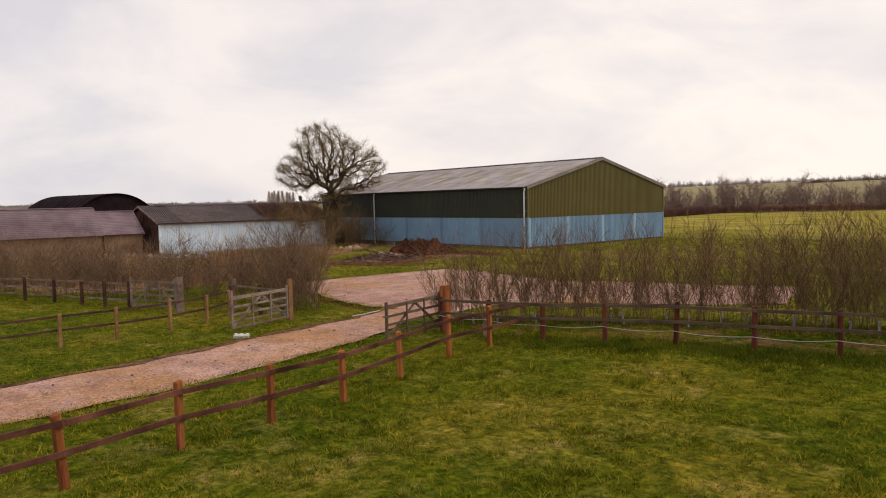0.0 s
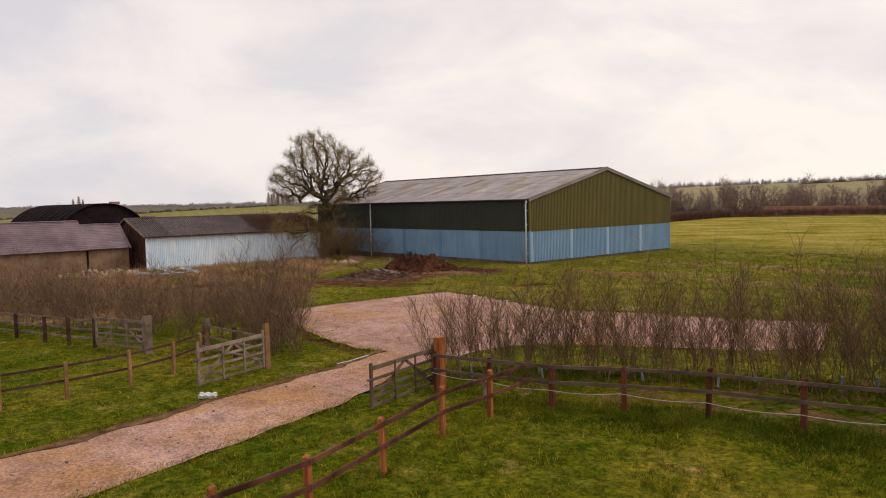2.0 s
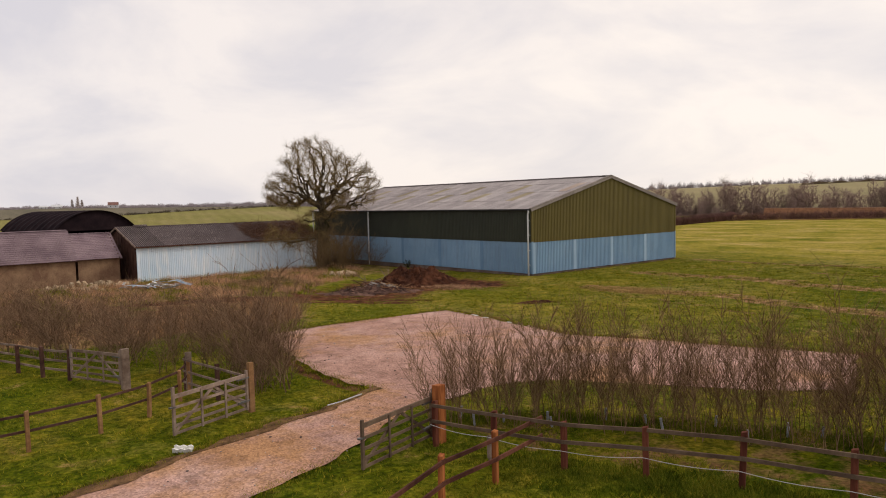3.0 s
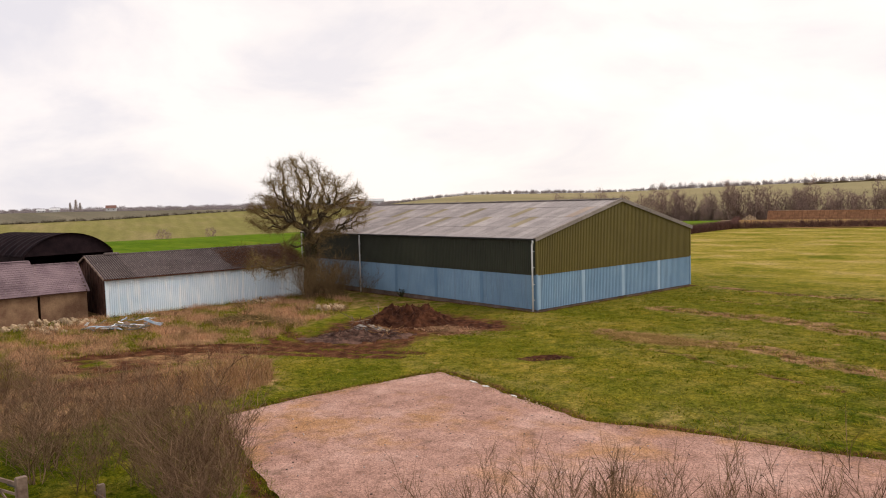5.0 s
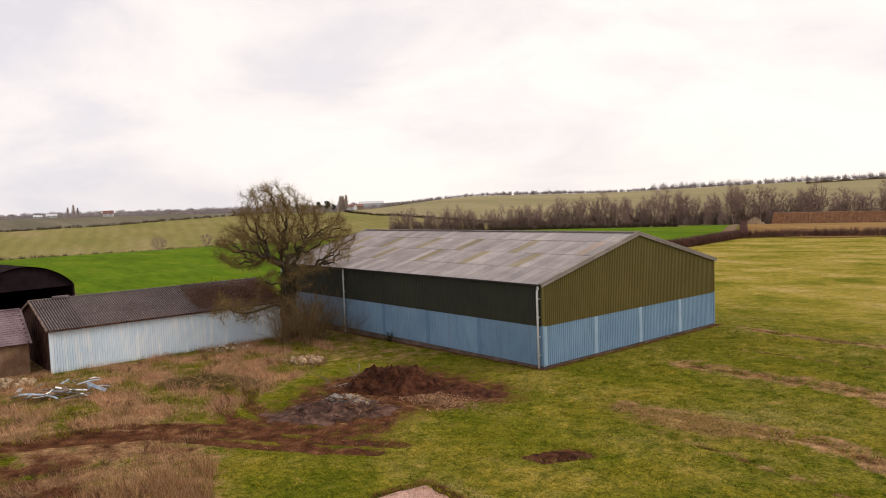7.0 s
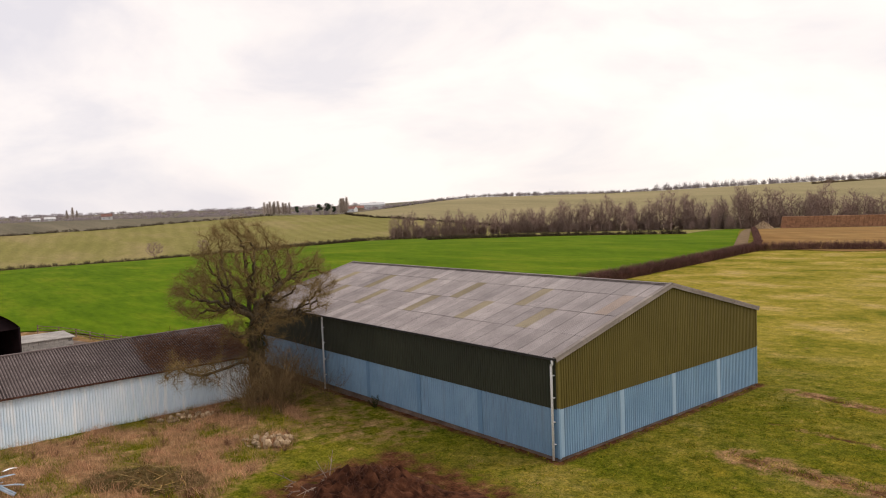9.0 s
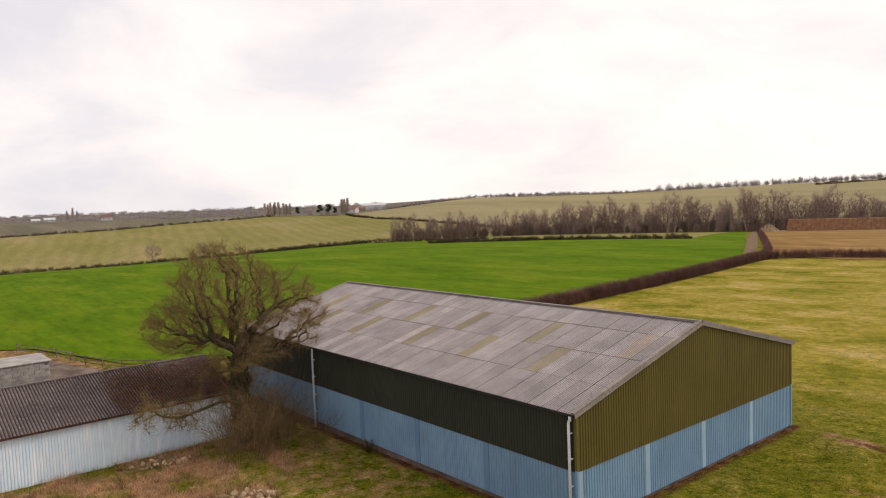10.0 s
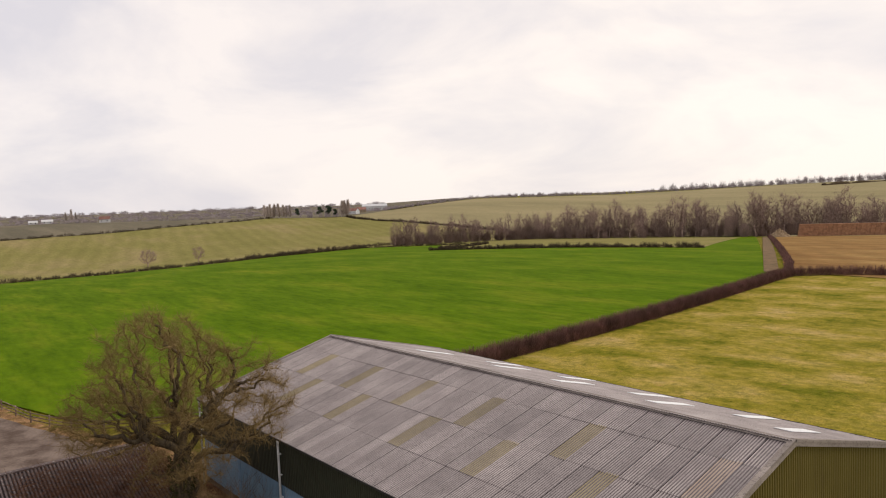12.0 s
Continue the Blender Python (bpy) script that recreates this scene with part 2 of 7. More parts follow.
# the hill's haze is put into its paler, more beige tones
M_HILL = field_mat("hazed_hill_field", (0.215, 0.185, 0.10), (0.27, 0.228, 0.122), (0.32, 0.262, 0.148), (1, 3, 1), 40, 0.004)
M_FARLAND = field_mat("far_land", (0.105, 0.095, 0.068), (0.15, 0.13, 0.092), (0.20, 0.172, 0.12), (1, 6, 1), 20, 0.004)
M_DIRT_TRACK = simple("dry_track", (0.115, 0.078, 0.036), (0.20, 0.125, 0.062), 0.4)
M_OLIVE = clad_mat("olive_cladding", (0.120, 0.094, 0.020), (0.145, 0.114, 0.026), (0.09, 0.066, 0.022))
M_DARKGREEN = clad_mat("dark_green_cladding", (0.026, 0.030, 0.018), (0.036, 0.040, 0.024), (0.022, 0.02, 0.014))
M_BLUE = clad_mat("blue_cladding", (0.175, 0.29, 0.415), (0.225, 0.35, 0.475), (0.15, 0.19, 0.24), 0.5, 0.16)
M_SHEDWALL = clad_mat("pale_blue_sheet", (0.60, 0.72, 0.82), (0.73, 0.81, 0.87), (0.86, 0.88, 0.89), 0.5, 0.26, 0.85)
M_ROOF = roof_mat("fibre_cement", (0.245, 0.208, 0.204), (0.385, 0.336, 0.322), (0.115, 0.096, 0.094), 0.55, 0.42, 0.6)
M_ROOFTROUGH = simple("roof_trough_tone", (0.16, 0.138, 0.14), (0.235, 0.205, 0.205), 3.0, 0.95)
M_OLDTROUGH = simple("old_trough_tone", (0.036, 0.028, 0.028), (0.062, 0.050, 0.048), 3.0, 0.95)
M_BLUELIGHT = clad_mat("pale_blue_strip", (0.27, 0.39, 0.51), (0.33, 0.45, 0.56), (0.25, 0.32, 0.4))
M_BLUEDARK = clad_mat("dark_blue_strip", (0.12, 0.22, 0.34), (0.15, 0.26, 0.38), (0.10, 0.16, 0.24))
M_ROOFLIGHT = roof_mat("grp_rooflight", (0.25, 0.210, 0.138), (0.33, 0.278, 0.186), (0.15, 0.12, 0.07), 0.58, 0.3)
M_NEWSHEET = roof_mat("newer_cement_sheet", (0.36, 0.285, 0.235), (0.44, 0.352, 0.295), (0.24, 0.19, 0.16), 0.6, 0.1)
M_FLASH = roof_mat("cement_flashing", (0.22, 0.188, 0.165), (0.32, 0.278, 0.25), (0.13, 0.11, 0.095), 0.52)
M_OLDROOF = roof_mat("mossy_corrugated", (0.115, 0.088, 0.084), (0.18, 0.142, 0.135), (0.52, 0.46, 0.42), 0.55)
M_SLATE = roof_mat("purple_slate", (0.13, 0.088, 0.100), (0.24, 0.172, 0.185), (0.38, 0.33, 0.27), 0.58)
M_GUTTER = simple("black_gutter", (0.025, 0.025, 0.025), (0.04, 0.04, 0.04), 1.0, 0.5)
M_WHITEPIPE = simple("white_pipe", (0.80, 0.81, 0.82), (0.88, 0.88, 0.88), 1.5, 0.4)
M_BLACKTIN = simple("black_tin", (0.010, 0.006, 0.008), (0.022, 0.013, 0.015), 0.8, 0.85)
M_BRICK = simple("weathered_brick", (0.19, 0.11, 0.07), (0.30, 0.19, 0.115), 1.2, 0.9, vary=0.35)
M_MORTAR = simple("mortar", (0.24, 0.18, 0.12), (0.32, 0.25, 0.17), 2.0, 0.95)
M_YARD = simple("stained_concrete", (0.10, 0.070, 0.055), (0.21, 0.16, 0.13), 0.5, 0.95)
M_CONCRETE = simple("grey_concrete", (0.28, 0.26, 0.245), (0.42, 0.39, 0.36), 0.8, 0.9, vary=0.2)
M_REDWOOD = simple("red_stained_wood", (0.17, 0.048, 0.015), (0.42, 0.150, 0.050), 1.5, 0.75, stretch=(4, 4, 0.5), world=True, vary=0.3)
M_REDPOST = simple("dark_red_post", (0.075, 0.022, 0.014), (0.17, 0.055, 0.032), 1.4, 0.8, stretch=(4, 4, 0.5), vary=0.3)
M_RAIL = simple("weathered_red_rail", (0.048, 0.018, 0.013), (0.165, 0.066, 0.042), 1.2, 0.8, vary=0.35)
M_GREYWOOD = simple("silvered_wood", (0.14, 0.094, 0.070), (0.30, 0.225, 0.178), 1.6, 0.85, vary=0.35)
M_PALEWOOD = simple("pale_post_wood", (0.22, 0.11, 0.048), (0.37, 0.205, 0.095), 1.8, 0.85, vary=0.3)
M_OLDGATE = simple("brown_gate_wood", (0.085, 0.055, 0.038), (0.16, 0.11, 0.075), 1.6, 0.85, vary=0.35)
M_DARKWOOD = simple("dark_fence_wood", (0.055, 0.026, 0.020), (0.105, 0.054, 0.040), 1.6, 0.85, vary=0.35)
M_TAPE = simple("white_tape", (0.42, 0.40, 0.39), (0.58, 0.55, 0.54), 6, 0.6)
M_GUARD = simple("clear_tree_guard", (0.22, 0.22, 0.24), (0.34, 0.34, 0.36), 3, 0.4, vary=0.3)
M_WHITE = simple("white_plastic", (0.68, 0.66, 0.6), (0.8, 0.78, 0.72), 3, 0.5)
M_BARK = simple("oak_bark", (0.048, 0.036, 0.024), (0.125, 0.098, 0.062), 2.0, 0.95, stretch=(3, 3, 0.6), bump=0.8, dist=0.05)
M_TWIG = twig_mat("oak_twigs", (0.100, 0.070, 0.030), (0.285, 0.200, 0.088))
M_WHIP = twig_mat("hedge_twigs", (0.085, 0.050, 0.028), (0.31, 0.195, 0.105))
M_BRUSH = twig_mat("shrub_twigs", (0.100, 0.062, 0.038), (0.285, 0.182, 0.112))
M_ELDER = twig_mat("elder_twigs", (0.075, 0.050, 0.026), (0.21, 0.145, 0.074))
M_HAY = twig_mat("flattened_straw", (0.20, 0.115, 0.038), (0.48, 0.31, 0.12))
M_BRAMBLE = twig_mat("red_bramble", (0.075, 0.034, 0.026), (0.17, 0.088, 0.060))
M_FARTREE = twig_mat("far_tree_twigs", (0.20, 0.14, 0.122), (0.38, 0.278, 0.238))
# distance haze is put into these two paler twig colours
M_HAZEWOOD = twig_mat("hazed_wood_twigs", (0.27, 0.232, 0.240), (0.38, 0.328, 0.338))
M_HAZEPOPLAR = twig_mat("hazed_poplar_twigs", (0.38, 0.325, 0.295), (0.56, 0.485, 0.44))
# shade at the fence and hedge foot is put into these darker greens
M_FOOTSHADE = twig_mat("foot_shade_blades", (0.042, 0.076, 0.004), (0.175, 0.165, 0.018), 0.8, 0.8)
M_FENCESHADE = twig_mat("fence_shade_blades", (0.032, 0.062, 0.003), (0.140, 0.145, 0.014), 0.8, 0.8)
M_FARHEDGE = twig_mat("far_hedge_twigs", (0.045, 0.036, 0.025), (0.12, 0.09, 0.058))
M_BROWNHEDGE = twig_mat("brown_hedge_twigs", (0.085, 0.045, 0.040), (0.26, 0.150, 0.125), 0.5, 0.5)
M_IVY = twig_mat("ivy_leaves", (0.022, 0.030, 0.010), (0.060, 0.062, 0.022))
M_PINE = twig_mat("evergreen", (0.028, 0.046, 0.030), (0.06, 0.085, 0.052))
M_BLADE = twig_mat("grass_blades", (0.056, 0.096, 0.003), (0.26, 0.218, 0.020), 0.95, 2.3)
M_CREEPER = twig_mat("roof_creeper_stems", (0.075, 0.036, 0.022), (0.20, 0.105, 0.062))
M_STRAW = twig_mat("dead_stalks", (0.20, 0.105, 0.050), (0.45, 0.275, 0.135))
M_RUST = twig_mat("rusty_stalks", (0.21, 0.115, 0.066), (0.55, 0.335, 0.190), 0.6, 0.45)
M_SOIL = simple("dark_heap_soil", (0.032, 0.012, 0.007), (0.115, 0.045, 0.023), 2.0, 0.95, bump=0.8, dist=0.06)
M_EDGE = simple("verge_soil", (0.060, 0.034, 0.015), (0.22, 0.120, 0.055), 2.4, 0.95, bump=0.9, dist=0.06)
M_BURNT = simple("burnt_soil", (0.050, 0.026, 0.020), (0.17, 0.095, 0.070), 1.6, 0.95, bump=0.9, dist=0.06)
M_BANK = simple("weedy_bank", (0.045, 0.040, 0.010), (0.15, 0.085, 0.035), 1.3, 0.95, bump=0.9, dist=0.08)
M_BURNTWOOD = twig_mat("charred_sticks", (0.012, 0.009, 0.008), (0.12, 0.095, 0.08))
M_ASH = simple("pale_ash", (0.10, 0.085, 0.075), (0.42, 0.38, 0.34), 3.0, 0.95, bump=0.7, dist=0.04)
M_IRON = simple("galvanised_iron", (0.10, 0.095, 0.09), (0.2, 0.19, 0.18), 3.0, 0.5, 0.6)
M_RUBBLE = simple("pale_rubble", (0.27, 0.185, 0.105), (0.46, 0.35, 0.23), 2.5, 0.9, vary=0.5)
M_PEBBLE = twig_mat("loose_pebbles", (0.10, 0.065, 0.055), (0.52, 0.42, 0.38))
M_TIN = simple("scrap_tin", (0.20, 0.27, 0.34), (0.42, 0.48, 0.54), 2.5, 0.5, vary=0.3)
M_BALE = simple("straw_bale", (0.26, 0.135, 0.080), (0.36, 0.20, 0.115), 0.9, 0.95, vary=0.25)
M_FARROOF = simple("far_roof", (0.20, 0.10, 0.08), (0.30, 0.17, 0.14), 0.3, 0.9, vary=0.4)
M_FARWHITE = simple("far_white_wall", (0.50, 0.50, 0.51), (0.62, 0.61, 0.60), 0.3, 0.8)
M_GLASS = simple("dark_panes", (0.02, 0.025, 0.03), (0.04, 0.045, 0.05), 0.5, 0.2)

# ---- building helpers ----


def mesh_of(name, verts, faces, mat, smooth=False):
    """A mesh from arrays; faces is an n x 4 or n x 3 index array."""
    verts, faces = np.asarray(verts, np.float32), np.asarray(faces, np.int32)
    me = bpy.data.meshes.new(name)
    k = faces.shape[1]
    me.vertices.add(len(verts))
    me.vertices.foreach_set("co", verts.ravel())
    me.loops.add(faces.size)
    me.loops.foreach_set("vertex_index", faces.ravel())
    me.polygons.add(len(faces))
    me.polygons.foreach_set("loop_start", np.arange(0, faces.size, k, dtype=np.int32))
    me.polygons.foreach_set("loop_total", np.full(len(faces), k, np.int32))
    me.polygons.foreach_set("use_smooth", np.full(len(faces), smooth))
    me.materials.append(mat)
    me.update(calc_edges=True)
    return me


def bm_mesh(name, bm, mat, smooth=False):
    me = bpy.data.meshes.new(name)
    bmesh.ops.recalc_face_normals(bm, faces=bm.faces)
    bm.to_mesh(me)
    bm.free()
    me.materials.append(mat)
    if smooth:
        for p in me.polygons:
            p.use_smooth = True
    return me


def part(name, me, parent, label="", m=None):
    ob = new(name, me)
    ob.parent = parent
    if m is not None:
        ob.matrix_local = m
    if label:
        ob["label"] = label
    return ob


def thing(name, label, category, group="", at=(0, 0, 0), kind=""):
    return tagged(place_ob(new(name), at), label, category, group, kind)


def place_ob(ob, at):
    ob.location = at
    return ob


def box(size, at=(0, 0, 0), bevel=0.0, turn=0.0, bm=None):
    """A bevelled block; at is the middle of its base."""
    bm = bm or bmesh.new()
    made = bmesh.ops.create_cube(bm, size=1.0)["verts"]
    bmesh.ops.transform(bm, matrix=Matrix.Translation(at) @ Matrix.Rotation(turn, 4, "Z") @ Matrix.Translation((0, 0, size[2] / 2)) @ Matrix.Diagonal((*size, 1)), verts=made)
    if bevel:
        edges = list({e for v in made for e in v.link_edges})
        bmesh.ops.bevel(bm, geom=edges, offset=bevel, segments=1, affect="EDGES", profile=0.5)
    return bm


def bar(a, b, w, h, bevel=0.006, bm=None, sag=0.0):
    """A squared bar from a to b, w wide and h deep, upright in section."""
    bm = bm or bmesh.new()
    a, b = Vector(a), Vector(b)
    d = b - a
    side = d.cross(Vector((0, 0, 1)))
    if side.length < 1e-4:
        side = Vector((1, 0, 0))
    side.normalize()
    up = side.cross(d).normalized()
    rings = []
    for p, s in ((a, 0), ((a + b) / 2 - Vector((0, 0, sag)), 0), (b, 0)):
        rings.append([bm.verts.new(p + side * (w / 2 * i) + up * (h / 2 * j)) for i, j in ((-1, -1), (1, -1), (1, 1), (-1, 1))])
    for r, q in zip(rings, rings[1:]):
        for i in range(4):
            bm.faces.new((r[i], r[(i + 1) % 4], q[(i + 1) % 4], q[i]))
    bm.faces.new(rings[0][::-1])
    bm.faces.new(rings[-1])
    return bm


def sticks(p0, p1, r0, r1, sides=3):
    """Many tapered prisms at once: vertex and face arrays."""
    p0, p1 = np.asarray(p0, float), np.asarray(p1, float)
    r0, r1 = np.broadcast_to(r0, len(p0))[:, None], np.broadcast_to(r1, len(p0))[:, None]
    d = p1 - p0
    d /= np.linalg.norm(d, axis=1)[:, None] + 1e-9
    ref = np.where(np.abs(d[:, 2:3]) > 0.9, [[1.0, 0, 0]], [[0, 0, 1.0]])
    u = np.cross(d, ref)
    u /= np.linalg.norm(u, axis=1)[:, None] + 1e-9
    v = np.cross(d, u)
    a = np.arange(sides) * 2 * np.pi / sides
    ring = np.cos(a)[None, :, None] * u[:, None] + np.sin(a)[None, :, None] * v[:, None]
    vs = np.concatenate([p0[:, None] + ring * r0[:, None], p1[:, None] + ring * r1[:, None]], 1).reshape(-1, 3)
    base = (np.arange(len(p0)) * 2 * sides)[:, None, None]
    i = np.arange(sides)
    f = np.stack([i, (i + 1) % sides, (i + 1) % sides + sides, i + sides], 1)[None]
    return vs, (base + f).reshape(-1, 4)


def sst(a, b, v):
    k = np.clip((np.asarray(v, float) - a) / (b - a), 0, 1)
    return k * k * (3 - 2 * k)


def terrain(x, y):
    """The lie of the land: a near slope, a shallow valley and the rising fields beyond."""
    x, y = np.asarray(x, float), np.asarray(y, float)
    near = 0.012 * np.clip(x, -60, 50) + 0.15 * sst(28, 45, x)
    r, az = np.hypot(x, y), np.degrees(np.arctan2(y, x))
    zc = np.interp(az, [60, 95, 105, 115, 127, 138, 141, 146, 150, 155, 170, 180], [5, 18, 22, 20, 15, 18, 13, 3, 2, 4, 8, 8])
    end = np.interp(az, [138, 148], [1250, 950])
    dip = np.interp(az % 360, [148, 168, 200], [13, 19.5, 19.5])
    h = -dip * sst(170, 560, r) + (zc + dip) * sst(540, end, r) + 10 * sst(1600, 3600, r)
    rise = np.interp(az % 360, [60, 130, 150, 168, 185, 200], [0.0026, 0.0026, 0.0023, 0.0017, 0.0011, 0.0008]) * np.clip(r - 60, 0, 1400)
    return near * (1 - sst(150, 400, r)) + h + rise


def gz(x, y):
    return float(terrain(x, y))


def line_dist(x, y, pts):
    """The distance of grid points from a line of points."""
    best = np.full(x.shape, 1e9)
    for (ax, ay), (bx, by) in zip(pts, pts[1:]):
        dx, dy = bx - ax, by - ay
        s = np.clip(((x - ax) * dx + (y - ay) * dy) / max(dx * dx + dy * dy, 1e-9), 0, 1)
        best = np.minimum(best, np.hypot(x - ax - s * dx, y - ay - s * dy))
    return best


def inside(x, y, poly):
    """1 inside a closed polygon, 0 outside."""
    res = np.zeros(x.shape, bool)
    n = len(poly)
    for i in range(n):
        (ax, ay), (bx, by) = poly[i], poly[(i + 1) % n]
        cut = (ay > y) != (by > y)
        xs = ax + (y - ay) * (bx - ax) / ((by - ay) or 1e-9)
        res ^= cut & (x < xs)
    return res


def area(x, y, poly, soft):
    """Like inside, with a soft rim."""
    d = line_dist(x, y, list(poly) + [poly[0]])
    s = np.where(inside(x, y, poly), d, -d)
    return sst(-soft, soft, s)


def wobble(x, y, scale, seed):
    """Smooth noise about 0 from a few turned waves."""
    g = np.random.default_rng(seed)
    out = np.zeros(np.shape(x))
    for k in range(7):
        a, f, p = g.uniform(0, 6.28), g.uniform(0.6, 1.9) / scale, g.uniform(0, 6.28)
        out = out + np.sin((x * math.cos(a) + y * math.sin(a)) * f * 6.28 + p)
    return out / 4


def spread(lo, hi, step, grow, far_lo, far_hi):
    mid = np.arange(lo, hi + step / 2, step)
    out, s = [], step
    v = mid[-1]
    while v < far_hi:
        s *= grow
        v += s
        out.append(v)
    back, s, v = [], step, mid[0]
    while v > far_lo:
        s *= grow
        v -= s
        back.append(v)
    return np.concatenate([back[::-1], mid, out])


def along(pts, n):
    """n points evenly along a line of points."""
    p = np.asarray(pts, float)
    s = np.concatenate([[0], np.cumsum(np.linalg.norm(np.diff(p, axis=0), axis=1))])
    t = np.linspace(0, s[-1], n)
    return np.stack([np.interp(t, s, p[:, k]) for k in range(p.shape[1])], 1)


def loft(name, line_a, line_b, nu, nv, mat, lift, label, category="field", wob=0.0, even=True):
    """A sheet laid on the land between two lines."""
    if even:
        a, b = along(line_a, nu), along(line_b, nu)
    else:
        t = np.linspace(0, len(line_a) - 1, nu)
        a = np.stack([np.interp(t, np.arange(len(line_a)), [p[k] for p in line_a]) for k in (0, 1)], 1)
        b = np.stack([np.interp(t, np.arange(len(line_b)), [p[k] for p in line_b]) for k in (0, 1)], 1)
    w = np.linspace(0, 1, nv)[None, :, None]
    p = a[:, None] * (1 - w) + b[:, None] * w
    x, y = p[..., 0], p[..., 1]
    if wob:
        x = x + wob * wobble(x, y, 1.6, 3)
        y = y + wob * wobble(x, y, 1.9, 4)
    z = terrain(x, y) + lift
    i = np.arange(nu * nv).reshape(nu, nv)
    f = np.stack([i[:-1, :-1], i[1:, :-1], i[1:, 1:], i[:-1, 1:]], -1).reshape(-1, 4)
    me = mesh_of(name, np.stack([x, y, z], -1).reshape(-1, 3), f, mat, True)
    return tagged(new(name, me), label, category, "", "structure")


# ---- the ground ----
ROAD_L = [(26.68, -66.11), (27.97, -50.9), (27.56, -45.51), (26.56, -42.07), (25.75, -39.42), (25.1, -36.15), (23.98, -33.47)]
ROAD_R = [(30.2, -66), (31.95, -50.95), (31.37, -45.94), (30.67, -43.24), (29.97, -40.94), (29.09, -38.36), (26.42, -33.58)]
PAD_A = [(23.98, -33.47), (22.61, -33.78), (20.05, -33.67), (14.95, -32.49), (10.33, -31.06), (10.09, -26.86), (10.45, -22.86), (10.81, -19.36), (14.64, -19.8), (17.85, -20.43), (22.02, -21.1), (25.39, -19.74), (29.53, -18.67), (33.54, -17.4)]
PAD_B = [(26.42, -33.58), (26.51, -33.38), (26.59, -33.07), (26.76, -32.65), (26.74, -31.94), (26.63, -31.24), (26.61, -30.43), (26.77, -29.5), (27.3, -28.73), (28.1, -28.02), (29.64, -27.2), (31.58, -26.09), (33.69, -24.97), (35.65, -23.22)]
FENCE_RED = [(37.6, -55.0), (37.35, -52.9), (37.0, -50.85), (36.65, -48.83), (36.0, -46.85), (35.79, -45.02), (35.4, -43.15), (34.49, -40.96), (33.45, -38.54), (33.17, -36.73), (32.75, -34.85)]
FENCE_HEDGE = [(30.15, -36.0), (31.9, -35.55), (33.7, -35.0), (35.33, -34.1), (37.17, -33.3), (39.2, -32.82), (41.1, -32.2), (43.0, -31.6), (44.9, -31.0), (46.8, -30.4), (48.8, -29.8), (50.8, -29.2)]
TRACKS = [[(-11.2, -37.5), (-10.3, -33.7), (-8.2, -29.0), (-5.2, -24.4), (0.8, -21.1), (5.8, -17.7)], [(-10.2, -31.0), (-9.0, -27.0), (-4.8, -23.0), (0.6, -19.6)], [(-12.68, -17.09), (-7.56, -19.67), (-2.49, -20.23), (3.56, -19.38)]]
SCARS = [([(6.8, 7.2), (11.26, 6.92), (18.46, 7.08), (21.3, 5.02), (31.9, 4.59)], 1.5), ([(10.16, -4.23), (13.99, -3.98), (19.93, -3.28), (24.79, -5.04), (36.19, -6.94)], 1.3), ([(2.95, 22.53), (11.02, 20.83), (23.76, 21.12)], 0.9), ([(13.51, -6.8), (19.58, -7.96), (27.46, -10.01)], 0.35), ([(5.19, 14.18), (14.34, 13.5), (25.9, 13.77)], 0.4)]
MUD = [(-4, -20.71), (1.55, -19.76), (4.86, -17.99), (2.27, -13.22), (4.62, -6.68), (1.97, -4.62), (-8.8, -5.08), (-9.91, -12.07)]
DEAD_A = [(-3.0, -22.8), (1.8, -24.6), (6.2, -26.8), (7.7, -29.6), (7.4, -31.8), (6.2, -34.1), (7.5, -36.8), (6.5, -39.4), (2.84, -42.26), (-6.19, -43.7), (-3.31, -33.75)]
DEAD_B = [(-28.01, -40.6), (-28.78, -4.2), (-20.04, -4.83), (-13.83, -9.49), (-10.69, -14.59), (-5.5, -21.7), (-0.41, -24.77), (-3.31, -33.75), (-6.19, -43.7)]
RUTS = [(-9.8, -33.5), (-8.4, -26.8), (-6.2, -21.2), (-3, -19.6), (0.5, -20.6), (6.2, -17.6), (5.8, -19.2), (0.4, -22.8), (-2.6, -27), (-4.6, -33.5)]
HOLE = [(11.16, -14.03), (12.57, -13.85), (13.36, -12.45), (13.76, -11.45), (12.15, -11.43), (11.96, -13.04)]


